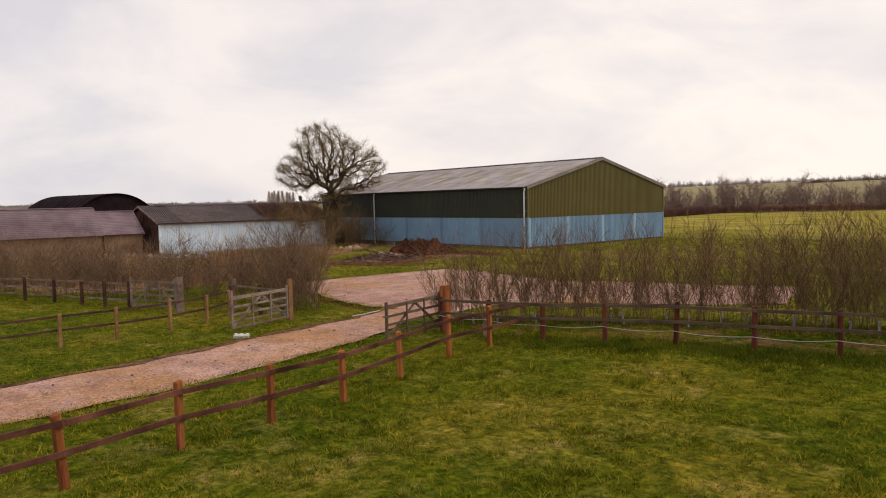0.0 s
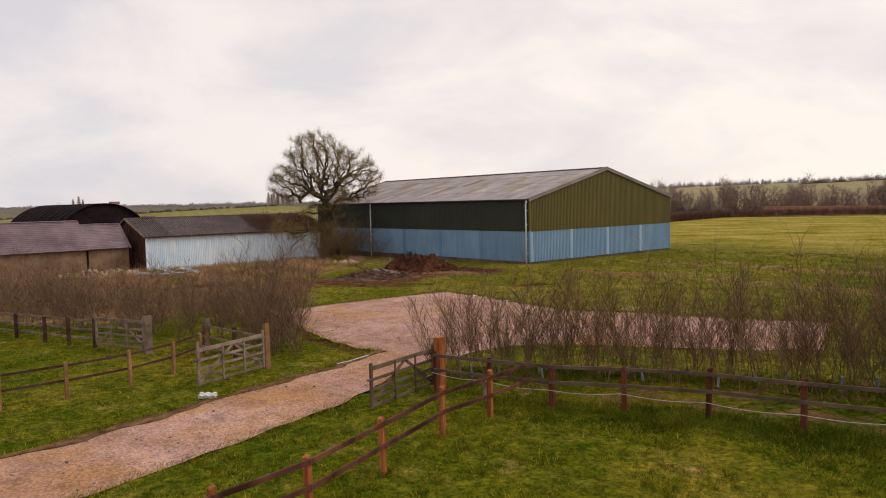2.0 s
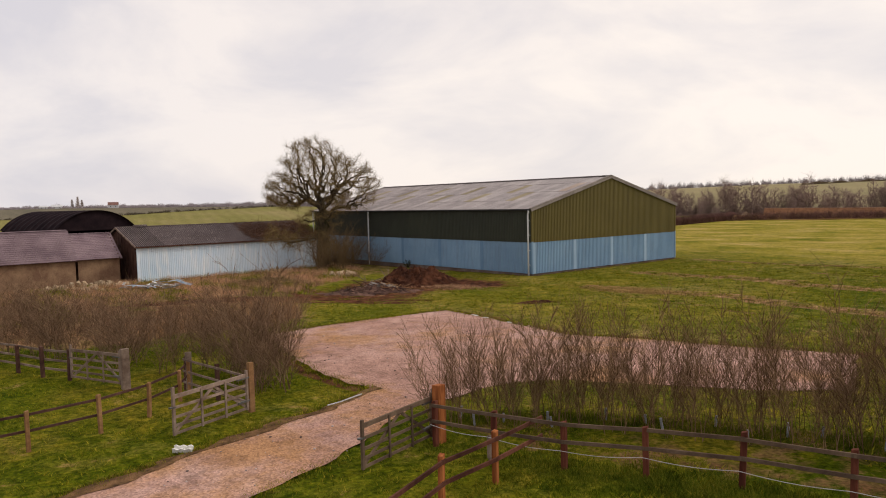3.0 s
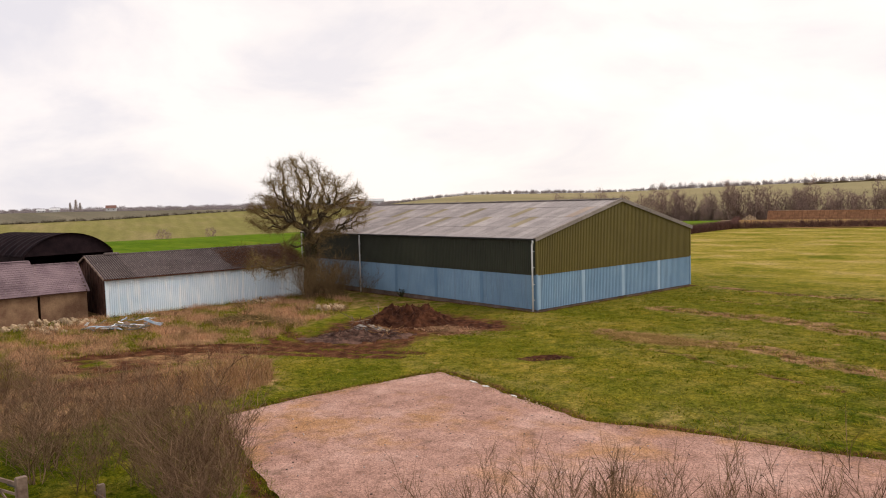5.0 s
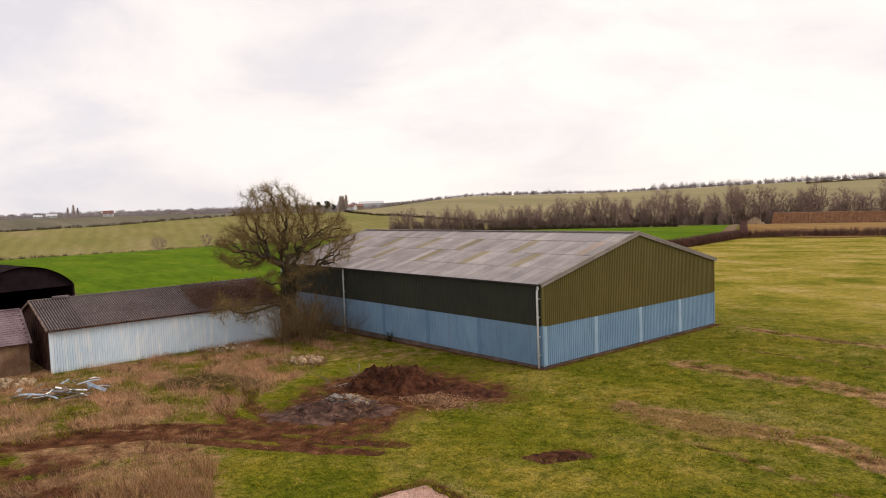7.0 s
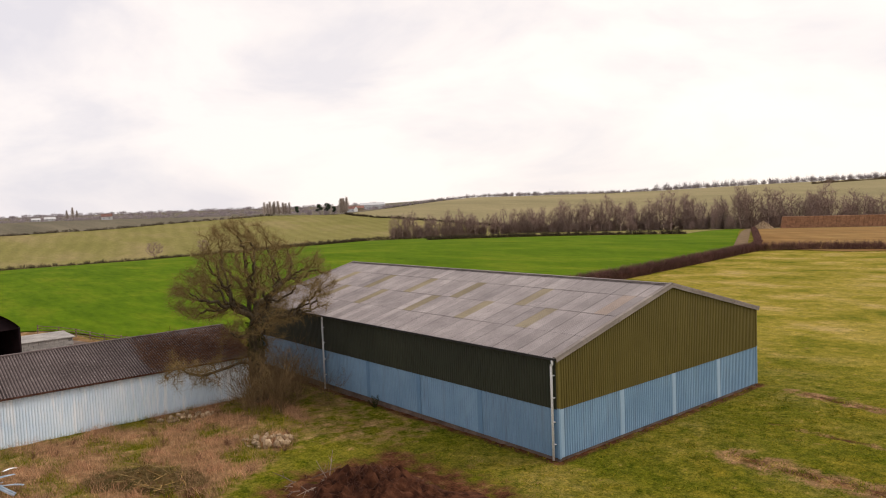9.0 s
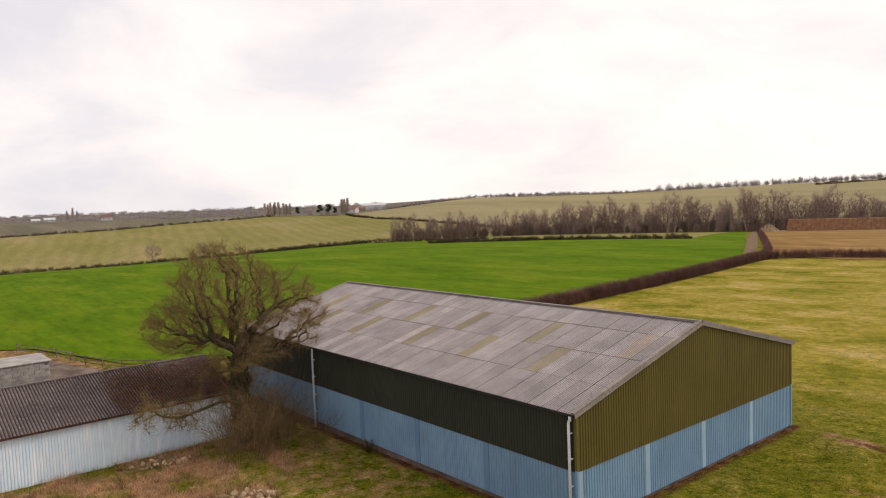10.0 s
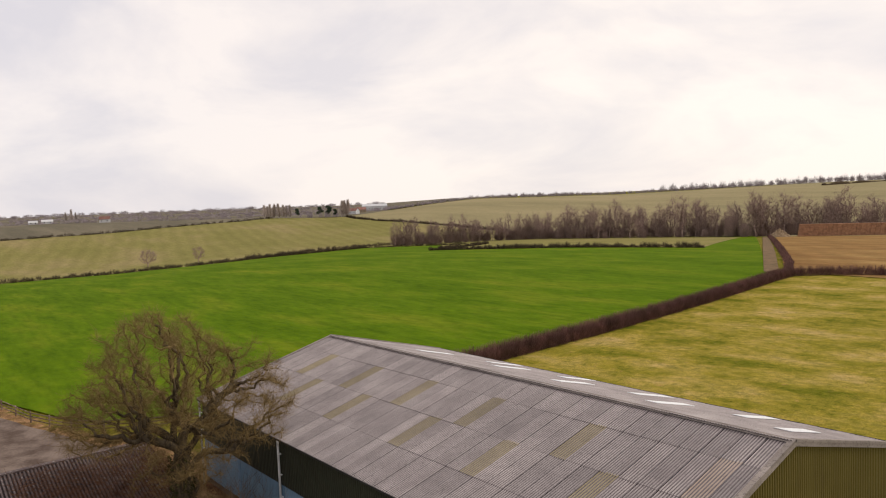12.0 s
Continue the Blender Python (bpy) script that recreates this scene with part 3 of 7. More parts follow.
def build_ground():
    xs = spread(-44, 56, 0.35, 1.12, -4600, 2600)
    ys = spread(-60, 46, 0.35, 1.12, -2600, 4600)
    x, y = np.meshgrid(xs, ys, indexing="ij")
    road = np.maximum(inside(x, y, ROAD_L + ROAD_R[::-1]), inside(x, y, PAD_A + PAD_B[::-1])).astype(float)
    mud = area(x, y, MUD, 2.2) * 0.8
    mud = np.maximum(mud, area(x, y, HOLE, 0.35) * 1.4)
    for t in TRACKS:
        for off in (-0.8, 0.8):
            mud = np.maximum(mud, 1.05 * (1 - sst(0.2, 0.75, line_dist(x, y, [(a, b + off) for a, b in t]))))
    dead = np.maximum(area(x, y, DEAD_A, 1.5) * (0.8 + 0.2 * wobble(x, y, 5.5, 41)), area(x, y, DEAD_B, 2.0) * np.clip(0.72 + 0.4 * wobble(x, y, 6.0, 42), 0.2, 1))
    for t, w in SCARS:
        d = line_dist(x, y, t)
        dead = np.maximum(dead, (0.8 if w > 0.8 else 0.45) * (0.9 + 0.5 * wobble(x, y, 2.4, 17)) * (1 - sst(w * 0.4, w * 1.3, d)))
        mud = np.maximum(mud, (0.62 + 0.4 * wobble(x, y, 3.1, 18)) * (1 - sst(0.1, w * 0.6, d)))
    straw = 0.95 * (1 - sst(0.5, 2.0, np.hypot((x - 14.3) / 2.4, y + 4.6))) * (0.75 + 0.35 * wobble(x, y, 1.7, 19))
    straw = np.maximum(straw, 0.34 * (1 - sst(0.3, 1.4, line_dist(x, y, SCARS[0][0]))) * (0.7 + 0.5 * wobble(x, y, 2.2, 20)))
    straw = np.maximum(straw, 0.32 * (1 - sst(0.3, 1.3, line_dist(x, y, SCARS[1][0]))) * (0.7 + 0.5 * wobble(x, y, 2.6, 22)))
    mud = np.maximum(mud, 0.72 * area(x, y, [(-8.9, -34.3), (-7.1, -31.7), (-4.3, -28.4), (1.2, -29.8), (5.4, -31.7), (3.7, -34.8), (2.0, -36.5), (-4, -38)], 1.8) * (0.85 + 0.5 * wobble(x, y, 2.9, 24)))
    mud = np.maximum(mud, 0.55 * area(x, y, RUTS, 1.2) * (0.8 + 0.5 * wobble(x, y, 2.6, 23)))
    strip = area(x, y, [(30.85, -35.37), (39.08, -32.3), (53.49, -28.35), (53.5, -22.87), (46.01, -25.14), (37.05, -27.76), (30.76, -31.24), (28.43, -33.73)], 0.7)
    mud = np.maximum(mud, 0.3 * strip)
    dead = np.maximum(dead, 0.3 * strip)
    dead = np.maximum(dead, 0.4 * area(x, y, [(-29.25, -6.23), (-29.44, 2.98), (-24.23, -0.38), (-8.87, -0.6), (-9.81, -5.48), (-15.87, -9.46)], 1.5))
    wall = np.maximum(np.abs(x + 19.2) - 19.2, np.abs(y - 11.4) - 11.4)
    mud = np.maximum(mud, 0.8 * (1 - sst(0.2, 1.0, wall)))
    mud = np.maximum(mud, 0.95 * (1 - sst(0.25, 0.95, line_dist(x, y, ROAD_L + PAD_A))) * (1 - road))
    yard = area(x, y, [(-100, -60), (-29, -60), (-29, 2), (-45, 3), (-62, -4), (-82, -9), (-100, -14)], 1.5)
    dead = np.maximum(dead, 0.75 * yard)
    rim = np.interp(y, [22, 66, 90, 113, 138, 146], [-51.5, -53.2, -55.5, -58.3, -61.8, -62.5])
    pale = np.clip(sst(16, 46, y) * sst(-3, 1, x - rim) + 0.24 * sst(-5, 25, y) * sst(0, 8, x), 0, 1) * (1 - sst(280, 500, np.hypot(x, y)))
    pale = np.maximum(pale, 0.34 * (1 - sst(26, 34, x + 0.25 * (y + 20))) * sst(-30, -24, y))
    flat = 1 - sst(200, 600, np.hypot(x, y))
    under = 3.0 * sst(460, 800, np.hypot(x, y)) * sst(75, 95, np.degrees(np.arctan2(y, x)))
    z = terrain(x, y) - under + flat * (0.035 * wobble(x, y, 3.0, 11) + 0.02 * wobble(x, y, 1.0, 12))
    z = z - 0.05 * road - 0.10 * np.clip(mud, 0, 1) * (1 - road) + 0.05 * wobble(x, y, 0.8, 13) * np.clip(mud + 0.6 * dead, 0, 1) * flat * (1 - road)
    z = z - 0.25 * area(x, y, HOLE, 0.5)
    n, m = x.shape
    i = np.arange(n * m).reshape(n, m)
    f = np.stack([i[:-1, :-1], i[1:, :-1], i[1:, 1:], i[:-1, 1:]], -1).reshape(-1, 4)
    me = mesh_of("ground", np.stack([x, y, z], -1).reshape(-1, 3), f, M_GROUND, True)
    for name, w in (("mud", mud), ("dead", dead), ("pale", pale), ("straw", straw)):
        a = me.attributes.new(name, "FLOAT", "POINT")
        a.data.foreach_set("value", w.ravel().astype(np.float32))
    return tagged(new("ground", me), "rough winter grass with muddy tracks and dead patches", "ground", "", "structure")


build_ground()
loft("road", ROAD_L, ROAD_R, 140, 16, M_TRACK, 0.015, "pinkish gravel farm track", "road", 0.12, even=False)
loft("yard_pad", PAD_A, PAD_B, 180, 30, M_GRAVEL, 0.012, "pinkish gravel yard with worn ochre patches", "yard", 0.1, even=False)

loft("verge_edge", [(a + 0.06, b) for a, b in ROAD_L], [(a - 0.36, b + 0.1) for a, b in ROAD_L], 260, 6, M_EDGE, 0.03, "bare dark soil edge between verge and track", "verge", 0.2, even=False)

# ---- fields beyond ----
GREEN_FAR = [(-330, -70), (-335, 20), (-365, 105), (-410, 185), (-400, 255), (-310, 350), (-218, 432)]
loft("field_wheat", [(-130, -60), (-84, -9), (-64, -3), (-56, 8), (-52.5, 22), (-54, 66), (-56.5, 90), (-59.3, 113), (-62.8, 138), (-70.2, 150)], GREEN_FAR, 160, 120, M_GREEN, 0.12, "bright green winter wheat field")
STRIPE_FAR = [(-800, -70), (-775, 88), (-775, 188), (-790, 250), (-810, 349), (-850, 405), (-780, 474), (-648, 460), (-451, 438)]
loft("field_thin_crop", GREEN_FAR[:6], STRIPE_FAR, 120, 90, M_STRIPE, 0.18, "pale striped field sloping up beyond a hedge")
loft("field_hill", [(-451, 436), (-420, 428), (-365, 400), (-300, 402), (-238, 409), (-176, 396), (-100, 440), (60, 500)], [(-780, 478), (-970, 640), (-890, 803), (-722, 958), (-507, 1088), (-310, 1159), (-105, 1195), (60, 1200), (200, 1180)], 120, 90, M_HILL, 0.2, "pale sloping hill field")
loft("field_strip", [(-258, 205), (-196, 224), (-166, 225), (-133, 228)], [(-400, 318), (-330, 390), (-270, 420), (-200, 380)], 40, 40, M_STRIPE, 0.22, "pale grass strip behind a low hedge")
loft("field_stubble", [(-67.2, 153), (-42, 148), (30, 178)], [(-184.5, 390), (-140, 425), (20, 470)], 40, 60, M_STUBBLE, 0.15, "bare brown stubble field")
loft("track_far", [(-70.6, 149.5), (-96.4, 200.4), (-189.2, 384.3)], [(-67.6, 151), (-93.2, 202), (-186.6, 385.5)], 60, 6, M_DIRT_TRACK, 0.25, "dry farm track between crops", "track")
loft("far_country", STRIPE_FAR[:7], [(-3900, -300), (-3800, 500), (-3500, 1300), (-3000, 1900), (-2600, 2300)], 100, 90, M_FARLAND, 0.4, "hazy flat farmland near the horizon")

# ---- the big barn ----
BARN_L, BARN_W, EAVE, RIDGE, BLUE_H = 38.4, 22.75, 5.95, 8.9, 3.04


def profile_wall(length, zlo, zhi, pitch=0.21, depth=0.042, off=0.0):
    """Trapezoid-profile sheet along x from 0; zhi(u) gives its top. It stands out along -y."""
    n = int(round(length / pitch))
    us, ds = [], []
    for i in range(n):
        u = i * length / n
        w = length / n
        us += [u, u + 0.30 * w, u + 0.42 * w, u + 0.86 * w]
        ds += [0, 0, -depth, -depth]
    us.append(length), ds.append(0)
    us, ds = np.array(us), np.array(ds) + off
    lo = np.stack([us, ds, np.full(len(us), zlo)], 1)
    hi = np.stack([us, ds, np.array([zhi(u) for u in us])], 1)
    k = np.arange(len(us) - 1)
    f = np.stack([k, k + 1, k + 1 + len(us), k + len(us)], 1)
    return np.concatenate([lo, hi]), f


def roof_z(y):
    return RIDGE - (RIDGE - EAVE) * abs(y - BARN_W / 2) / (BARN_W / 2)


def sheet_mesh(name, width, length, mat, waves=7, depth=0.075):
    """One corrugated roof sheet: x across, y up the slope, with a thin edge."""
    n = waves * 6 + 1
    u = np.linspace(0, width, n)
    h = depth / 2 * np.sin(u / width * waves * 2 * np.pi)
    rows = []
    for y, dz in ((0, -0.03), (0, 0.0), (length, 0.0)):
        rows.append(np.stack([u, np.full(n, y), h + dz], 1))
    v = np.concatenate(rows)
    k = np.arange(n - 1)
    f = np.concatenate([np.stack([k + a * n, k + 1 + a * n, k + 1 + (a + 1) * n, k + (a + 1) * n], 1) for a in (0, 1)])
    me = mesh_of(name, v, f, mat, False)
    # the trough faces take a darker material
    me.materials.append(M_ROOFTROUGH)
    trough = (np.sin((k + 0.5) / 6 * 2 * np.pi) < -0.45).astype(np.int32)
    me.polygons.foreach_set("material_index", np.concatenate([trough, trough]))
    return me


def pipe(points, r, sides=10):
    """A round pipe through points."""
    pts = [Vector(p) for p in points]
    bm = bmesh.new()
    rings = []
    for i, p in enumerate(pts):
        d = (pts[min(i + 1, len(pts) - 1)] - pts[max(i - 1, 0)]).normalized()
        u = d.cross(Vector((0.31, 0.95, 0.1))).normalized()
        w = d.cross(u)
        rings.append([bm.verts.new(p + u * (r * math.cos(a)) + w * (r * math.sin(a))) for a in [2 * math.pi * k / sides for k in range(sides)]])
    for q, s in zip(rings, rings[1:]):
        for i in range(sides):
            bm.faces.new((q[i], q[(i + 1) % sides], s[(i + 1) % sides], s[i]))
    bm.faces.new(rings[0][::-1])
    bm.faces.new(rings[-1])
    return bm


def build_barn():
    barn = thing("barn", "large farm barn, olive over blue cladding, grey corrugated roof", "barn")
    BAY, GBAY = BARN_L / 6, BARN_W / 4
    # wall panels: long side (facing -y), gable (facing +x), and the two far sides
    sides = [
        (Matrix.Identity(4), BAY, [-BAY * (i + 1) for i in range(6)], "long"),
        (Matrix.Rotation(radians(90), 4, "Z"), GBAY, [GBAY * i for i in range(4)], "gable"),
        (Matrix.Translation((0, BARN_W, 0)) @ Matrix.Rotation(radians(180), 4, "Z"), BAY, [BAY * i for i in range(6)], "back"),
        (Matrix.Translation((-BARN_L, BARN_W, 0)) @ Matrix.Rotation(radians(-90), 4, "Z"), GBAY, [GBAY * i for i in range(4)], "end"),
    ]
    for m, w, starts, which in sides:
        for s in starts:
            at = m @ Matrix.Translation((s, 0, 0))
            v, f = profile_wall(w, 0.12, lambda u: BLUE_H)
            part("blue_panel", mesh_of("blue_panel", v, f, M_BLUE), barn, "", at)
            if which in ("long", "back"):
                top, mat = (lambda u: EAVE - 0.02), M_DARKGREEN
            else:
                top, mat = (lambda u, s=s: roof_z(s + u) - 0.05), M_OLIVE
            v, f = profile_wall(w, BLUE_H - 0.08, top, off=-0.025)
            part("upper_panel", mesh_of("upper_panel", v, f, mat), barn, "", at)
            if which in ("long", "gable"):
                # a lap strip where two sheets meet, pale on gable, dark on long side
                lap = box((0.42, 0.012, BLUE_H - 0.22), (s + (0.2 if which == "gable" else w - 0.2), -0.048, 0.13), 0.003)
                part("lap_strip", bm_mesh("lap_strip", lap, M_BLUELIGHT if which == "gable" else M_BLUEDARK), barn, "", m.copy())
        span = BAY * 6 if which in ("long", "back") else BARN_W
        x0 = starts[-1] if which == "long" else 0
        bm = box((span, 0.16, 0.5), (x0 + span / 2, 0.12, -0.36), 0.01)
        part("plinth", bm_mesh("plinth", bm, M_YARD), barn, "low stained concrete plinth", m.copy())
    # corner trims of the gable
    for y in (0, BARN_W):
        bm = box((0.16, 0.16, EAVE - BLUE_H), (0.03, y, BLUE_H), 0.01)
        part("corner_trim", bm_mesh("corner_trim", bm, M_OLIVE), barn)
        bm = box((0.15, 0.15, BLUE_H - 0.1), (0.025, y, 0.1), 0.01)
        part("corner_trim", bm_mesh("corner_trim", bm, M_BLUE), barn)
    # roof sheets
    run = BARN_W / 2 + 0.26
    rise = (RIDGE - EAVE) / (BARN_W / 2)
    slope = math.atan(rise)
    slen = run / math.cos(slope)
    across, over = 38, 0.14
    cw = (BARN_L + 2 * over) / across
    laps = [0.0, 3.1, 6.3, 9.55, slen]
    normal = [sheet_mesh("roof_sheet", cw * 0.962, b - a + 0.12, M_ROOF) for a, b in zip(laps, laps[1:])]
    light = [sheet_mesh("rooflight", cw * 1.02, b - a + 0.12, M_ROOFLIGHT) for a, b in zip(laps, laps[1:])]
    lights = ROOFLIGHTS
    frame_m = Matrix.Translation((0, -0.26, EAVE - 0.26 * rise + 0.08)) @ Matrix.Rotation(slope, 4, "X")
    for c in range(4):
        for i in range(across):
            x = over - cw * (i + 1)
            is_light = (i, c) in lights
            jig = 0.006 * math.sin(i * 12.9 + c * 4.1)
            m = frame_m @ Matrix.Translation((x, laps[c] - 0.06, 0.012 + 0.008 * (i % 2) + jig)) @ Matrix.Rotation(-0.007, 4, "X")
            if (i, c) == (1, 2):
                part("roof_sheet", sheet_mesh("roof_sheet", cw * 0.98, laps[3] - laps[2] + 0.12, M_NEWSHEET), barn, "newer pinkish replacement sheet", m)
            else:
                part("rooflight" if is_light else "roof_sheet", light[c] if is_light else normal[c], barn, "ochre translucent rooflight sheet" if is_light else "", m)
    # the far slope as one part
    back_m = Matrix.Translation((0, BARN_W + 0.26, EAVE - 0.26 * rise + 0.08)) @ Matrix.Rotation(radians(180), 4, "Z") @ Matrix.Rotation(slope, 4, "X")
    sv = np.array([v.co[:] for v in normal[1].vertices])
    sf = np.array([p.vertices[:] for p in normal[1].polygons])
    vs, fs = [], []
    for c in range(4):
        for i in range(across):
            fs.append(sf + len(vs) * len(sv))
            vs.append(sv + np.array([-over + cw * i, c * slen / 4 - 0.06, 0.004 * ((i * 7 + c * 3) % 5)]))
    back = mesh_of("roof_slope", np.concatenate(vs), np.concatenate(fs), M_ROOF)
    back.materials.append(M_ROOFTROUGH)
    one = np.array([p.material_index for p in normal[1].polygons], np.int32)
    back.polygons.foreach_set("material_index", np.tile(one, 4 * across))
    tagged(part("roof_slope", back, barn, "", back_m), kind="stuff")
    for x, y0, y1 in ((2.3, 15.4, 18.6), (6.1, 18.3, 22.1), (9.5, 14.9, 18.6), (13.1, 18.1, 21.9), (16.8, 15.0, 18.4), (20.0, 19.2, 22.5), (23.8, 16.3, 19.6), (27.0, 18.6, 22.0), (31.5, 15.2, 18.5)):
        bm = box((0.9, (y1 - y0) / math.cos(slope), 0.03), (x, (BARN_W + 0.26 - (y0 + y1) / 2) / math.cos(slope), 0.045), 0.004)
        part("ridge_rooflight", bm_mesh("ridge_rooflight", bm, M_WHITEPIPE), barn, "pale translucent rooflight on the far slope", back_m.copy())
    # ridge capping, in lengths
    for i in range(19):
        x = over - (i + 0.5) * (BARN_L + 2 * over) / 19
        bm = bmesh.new()
        l = (BARN_L + 2 * over) / 19 / 2 + 0.02
        zr = RIDGE + 0.15 + 0.004 * (i % 2)
        prof = [(-0.3, -0.3 * rise), (-0.1, -0.08 * rise), (0, 0.02), (0.1, -0.08 * rise), (0.3, -0.3 * rise)]
        rows = [[bm.verts.new((x + e * l, BARN_W / 2 + a, zr + b + d)) for a, b in prof] for e, d in ((-1, 0), (1, 0))]
        for j in range(4):
            bm.faces.new((rows[0][j], rows[1][j], rows[1][j + 1], rows[0][j + 1]))
        part("ridge_cap", bm_mesh("ridge_cap", bm, M_FLASH), barn)
    # bargeboard flashings down both gables
    for gx in (0.1, -BARN_L - 0.1):
        for sgn in (-1, 1):
            y0 = BARN_W / 2
            y1 = y0 + sgn * run
            for k in range(5):
                a, b = k / 5 - 0.004, (k + 1) / 5 + 0.004
                pa = (gx, y0 + (y1 - y0) * a, RIDGE + 0.13 - run * rise * a)
                pb = (gx, y0 + (y1 - y0) * b, RIDGE + 0.13 - run * rise * b)
                part("bargeboard", bm_mesh("bargeboard", bar(pa, pb, 0.25 + 0.006 * (k % 2), 0.12 + 0.006 * (k % 2)), M_FLASH), barn)
            pa, pb = (gx + 0.09 * (1 if gx > 0 else -1), y0, RIDGE - 0.01), (gx + 0.09 * (1 if gx > 0 else -1), y1, RIDGE - 0.01 - run * rise)
            part("verge_board", bm_mesh("verge_board", bar(pa, pb, 0.04, 0.24), M_FLASH), barn)
    # gutters and downpipes
    for y in (-0.3, BARN_W + 0.3):
        bm = bmesh.new()
        prof = [(-0.1, 0.09), (-0.09, -0.02), (0, -0.07), (0.09, -0.02), (0.1, 0.09), (0.085, 0.09), (0.075, -0.01), (0, -0.05), (-0.075, -0.01), (-0.085, 0.09)]
        rows = [[bm.verts.new((x, y + a, EAVE - 0.05 + b)) for a, b in prof] for x in (0.14, -BARN_L - 0.14)]
        for j in range(len(prof)):
            k = (j + 1) % len(prof)
            bm.faces.new((rows[0][j], rows[1][j], rows[1][k], rows[0][k]))
        bm.faces.new(rows[0]), bm.faces.new(rows[1][::-1])
        part("gutter", bm_mesh("gutter", bm, M_GUTTER), barn)
    for x in (-0.1, -25.6, -BARN_L + 0.1):
        bm = pipe([(x, -0.3, EAVE - 0.1), (x, -0.3, EAVE - 0.24), (x, -0.29, EAVE - 0.3), (x - 0.14, -0.23, EAVE - 0.42), (x - 0.16, -0.22, EAVE - 0.5), (x - 0.16, -0.22, EAVE - 0.7), (x - 0.16, -0.22, 0.0 + gz(x, 0))], 0.075)
        down = part("downpipe", bm_mesh("downpipe", bm, M_WHITEPIPE, True), barn, "white plastic downpipe")
        for z in (0.9, 2.2, 3.6, 4.9):
            part("bracket", bm_mesh("bracket", box((0.2, 0.22, 0.05), (x - 0.16, -0.14, z), 0.008), M_WHITEPIPE), down)
    return barn


# course and column of the ochre rooflight sheets
ROOFLIGHTS = {(5, 1), (11, 1), (17, 1), (24, 1), (30, 1), (8, 2), (15, 2), (21, 2), (27, 2), (33, 2)}
build_barn()

# ---- the long pale shed ----
def corrugated_roof(width, length, pitch, depth, mat, name="roof_sheeting"):
    """x along the eave, y up the slope."""
    n = int(width / pitch) * 6 + 1
    u = np.linspace(0, width, n)
    h = depth / 2 * np.sin(u / pitch * 2 * np.pi)
    m = 7
    v = np.concatenate([np.stack([u, np.full(n, length * j / (m - 1)), h + 0.012 * (j % 2) + 0.012 * np.sin(u * 1.3 + j)], 1) for j in range(m)])
    k = np.arange(n - 1)
    f = np.concatenate([np.stack([k + a * n, k + 1 + a * n, k + 1 + (a + 1) * n, k + (a + 1) * n], 1) for a in range(m - 1)])
    me = mesh_of(name, v, f, mat, False)
    me.materials.append(M_OLDTROUGH)
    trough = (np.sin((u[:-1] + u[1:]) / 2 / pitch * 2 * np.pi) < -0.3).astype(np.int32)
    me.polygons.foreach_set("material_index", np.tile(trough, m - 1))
    return me


def gable_wall(name, y0, y1, eave, ridge, base, mat, thick=0.2):
    """A wall with a peak, in the y-z plane, its outer face at x = 0."""
    ym = (y0 + y1) / 2
    bm = bmesh.new()
    prof = [(y0, base), (y1, base), (y1, eave), (ym, ridge), (y0, eave)]
    a = [bm.verts.new((0, y, z)) for y, z in prof]
    b = [bm.verts.new((-thick, y, z)) for y, z in prof]
    bm.faces.new(a), bm.faces.new(b[::-1])
    for i in range(5):
        j = (i + 1) % 5
        bm.faces.new((a[i], b[i], b[j], a[j]))
    return bm_mesh(name, bm, mat)


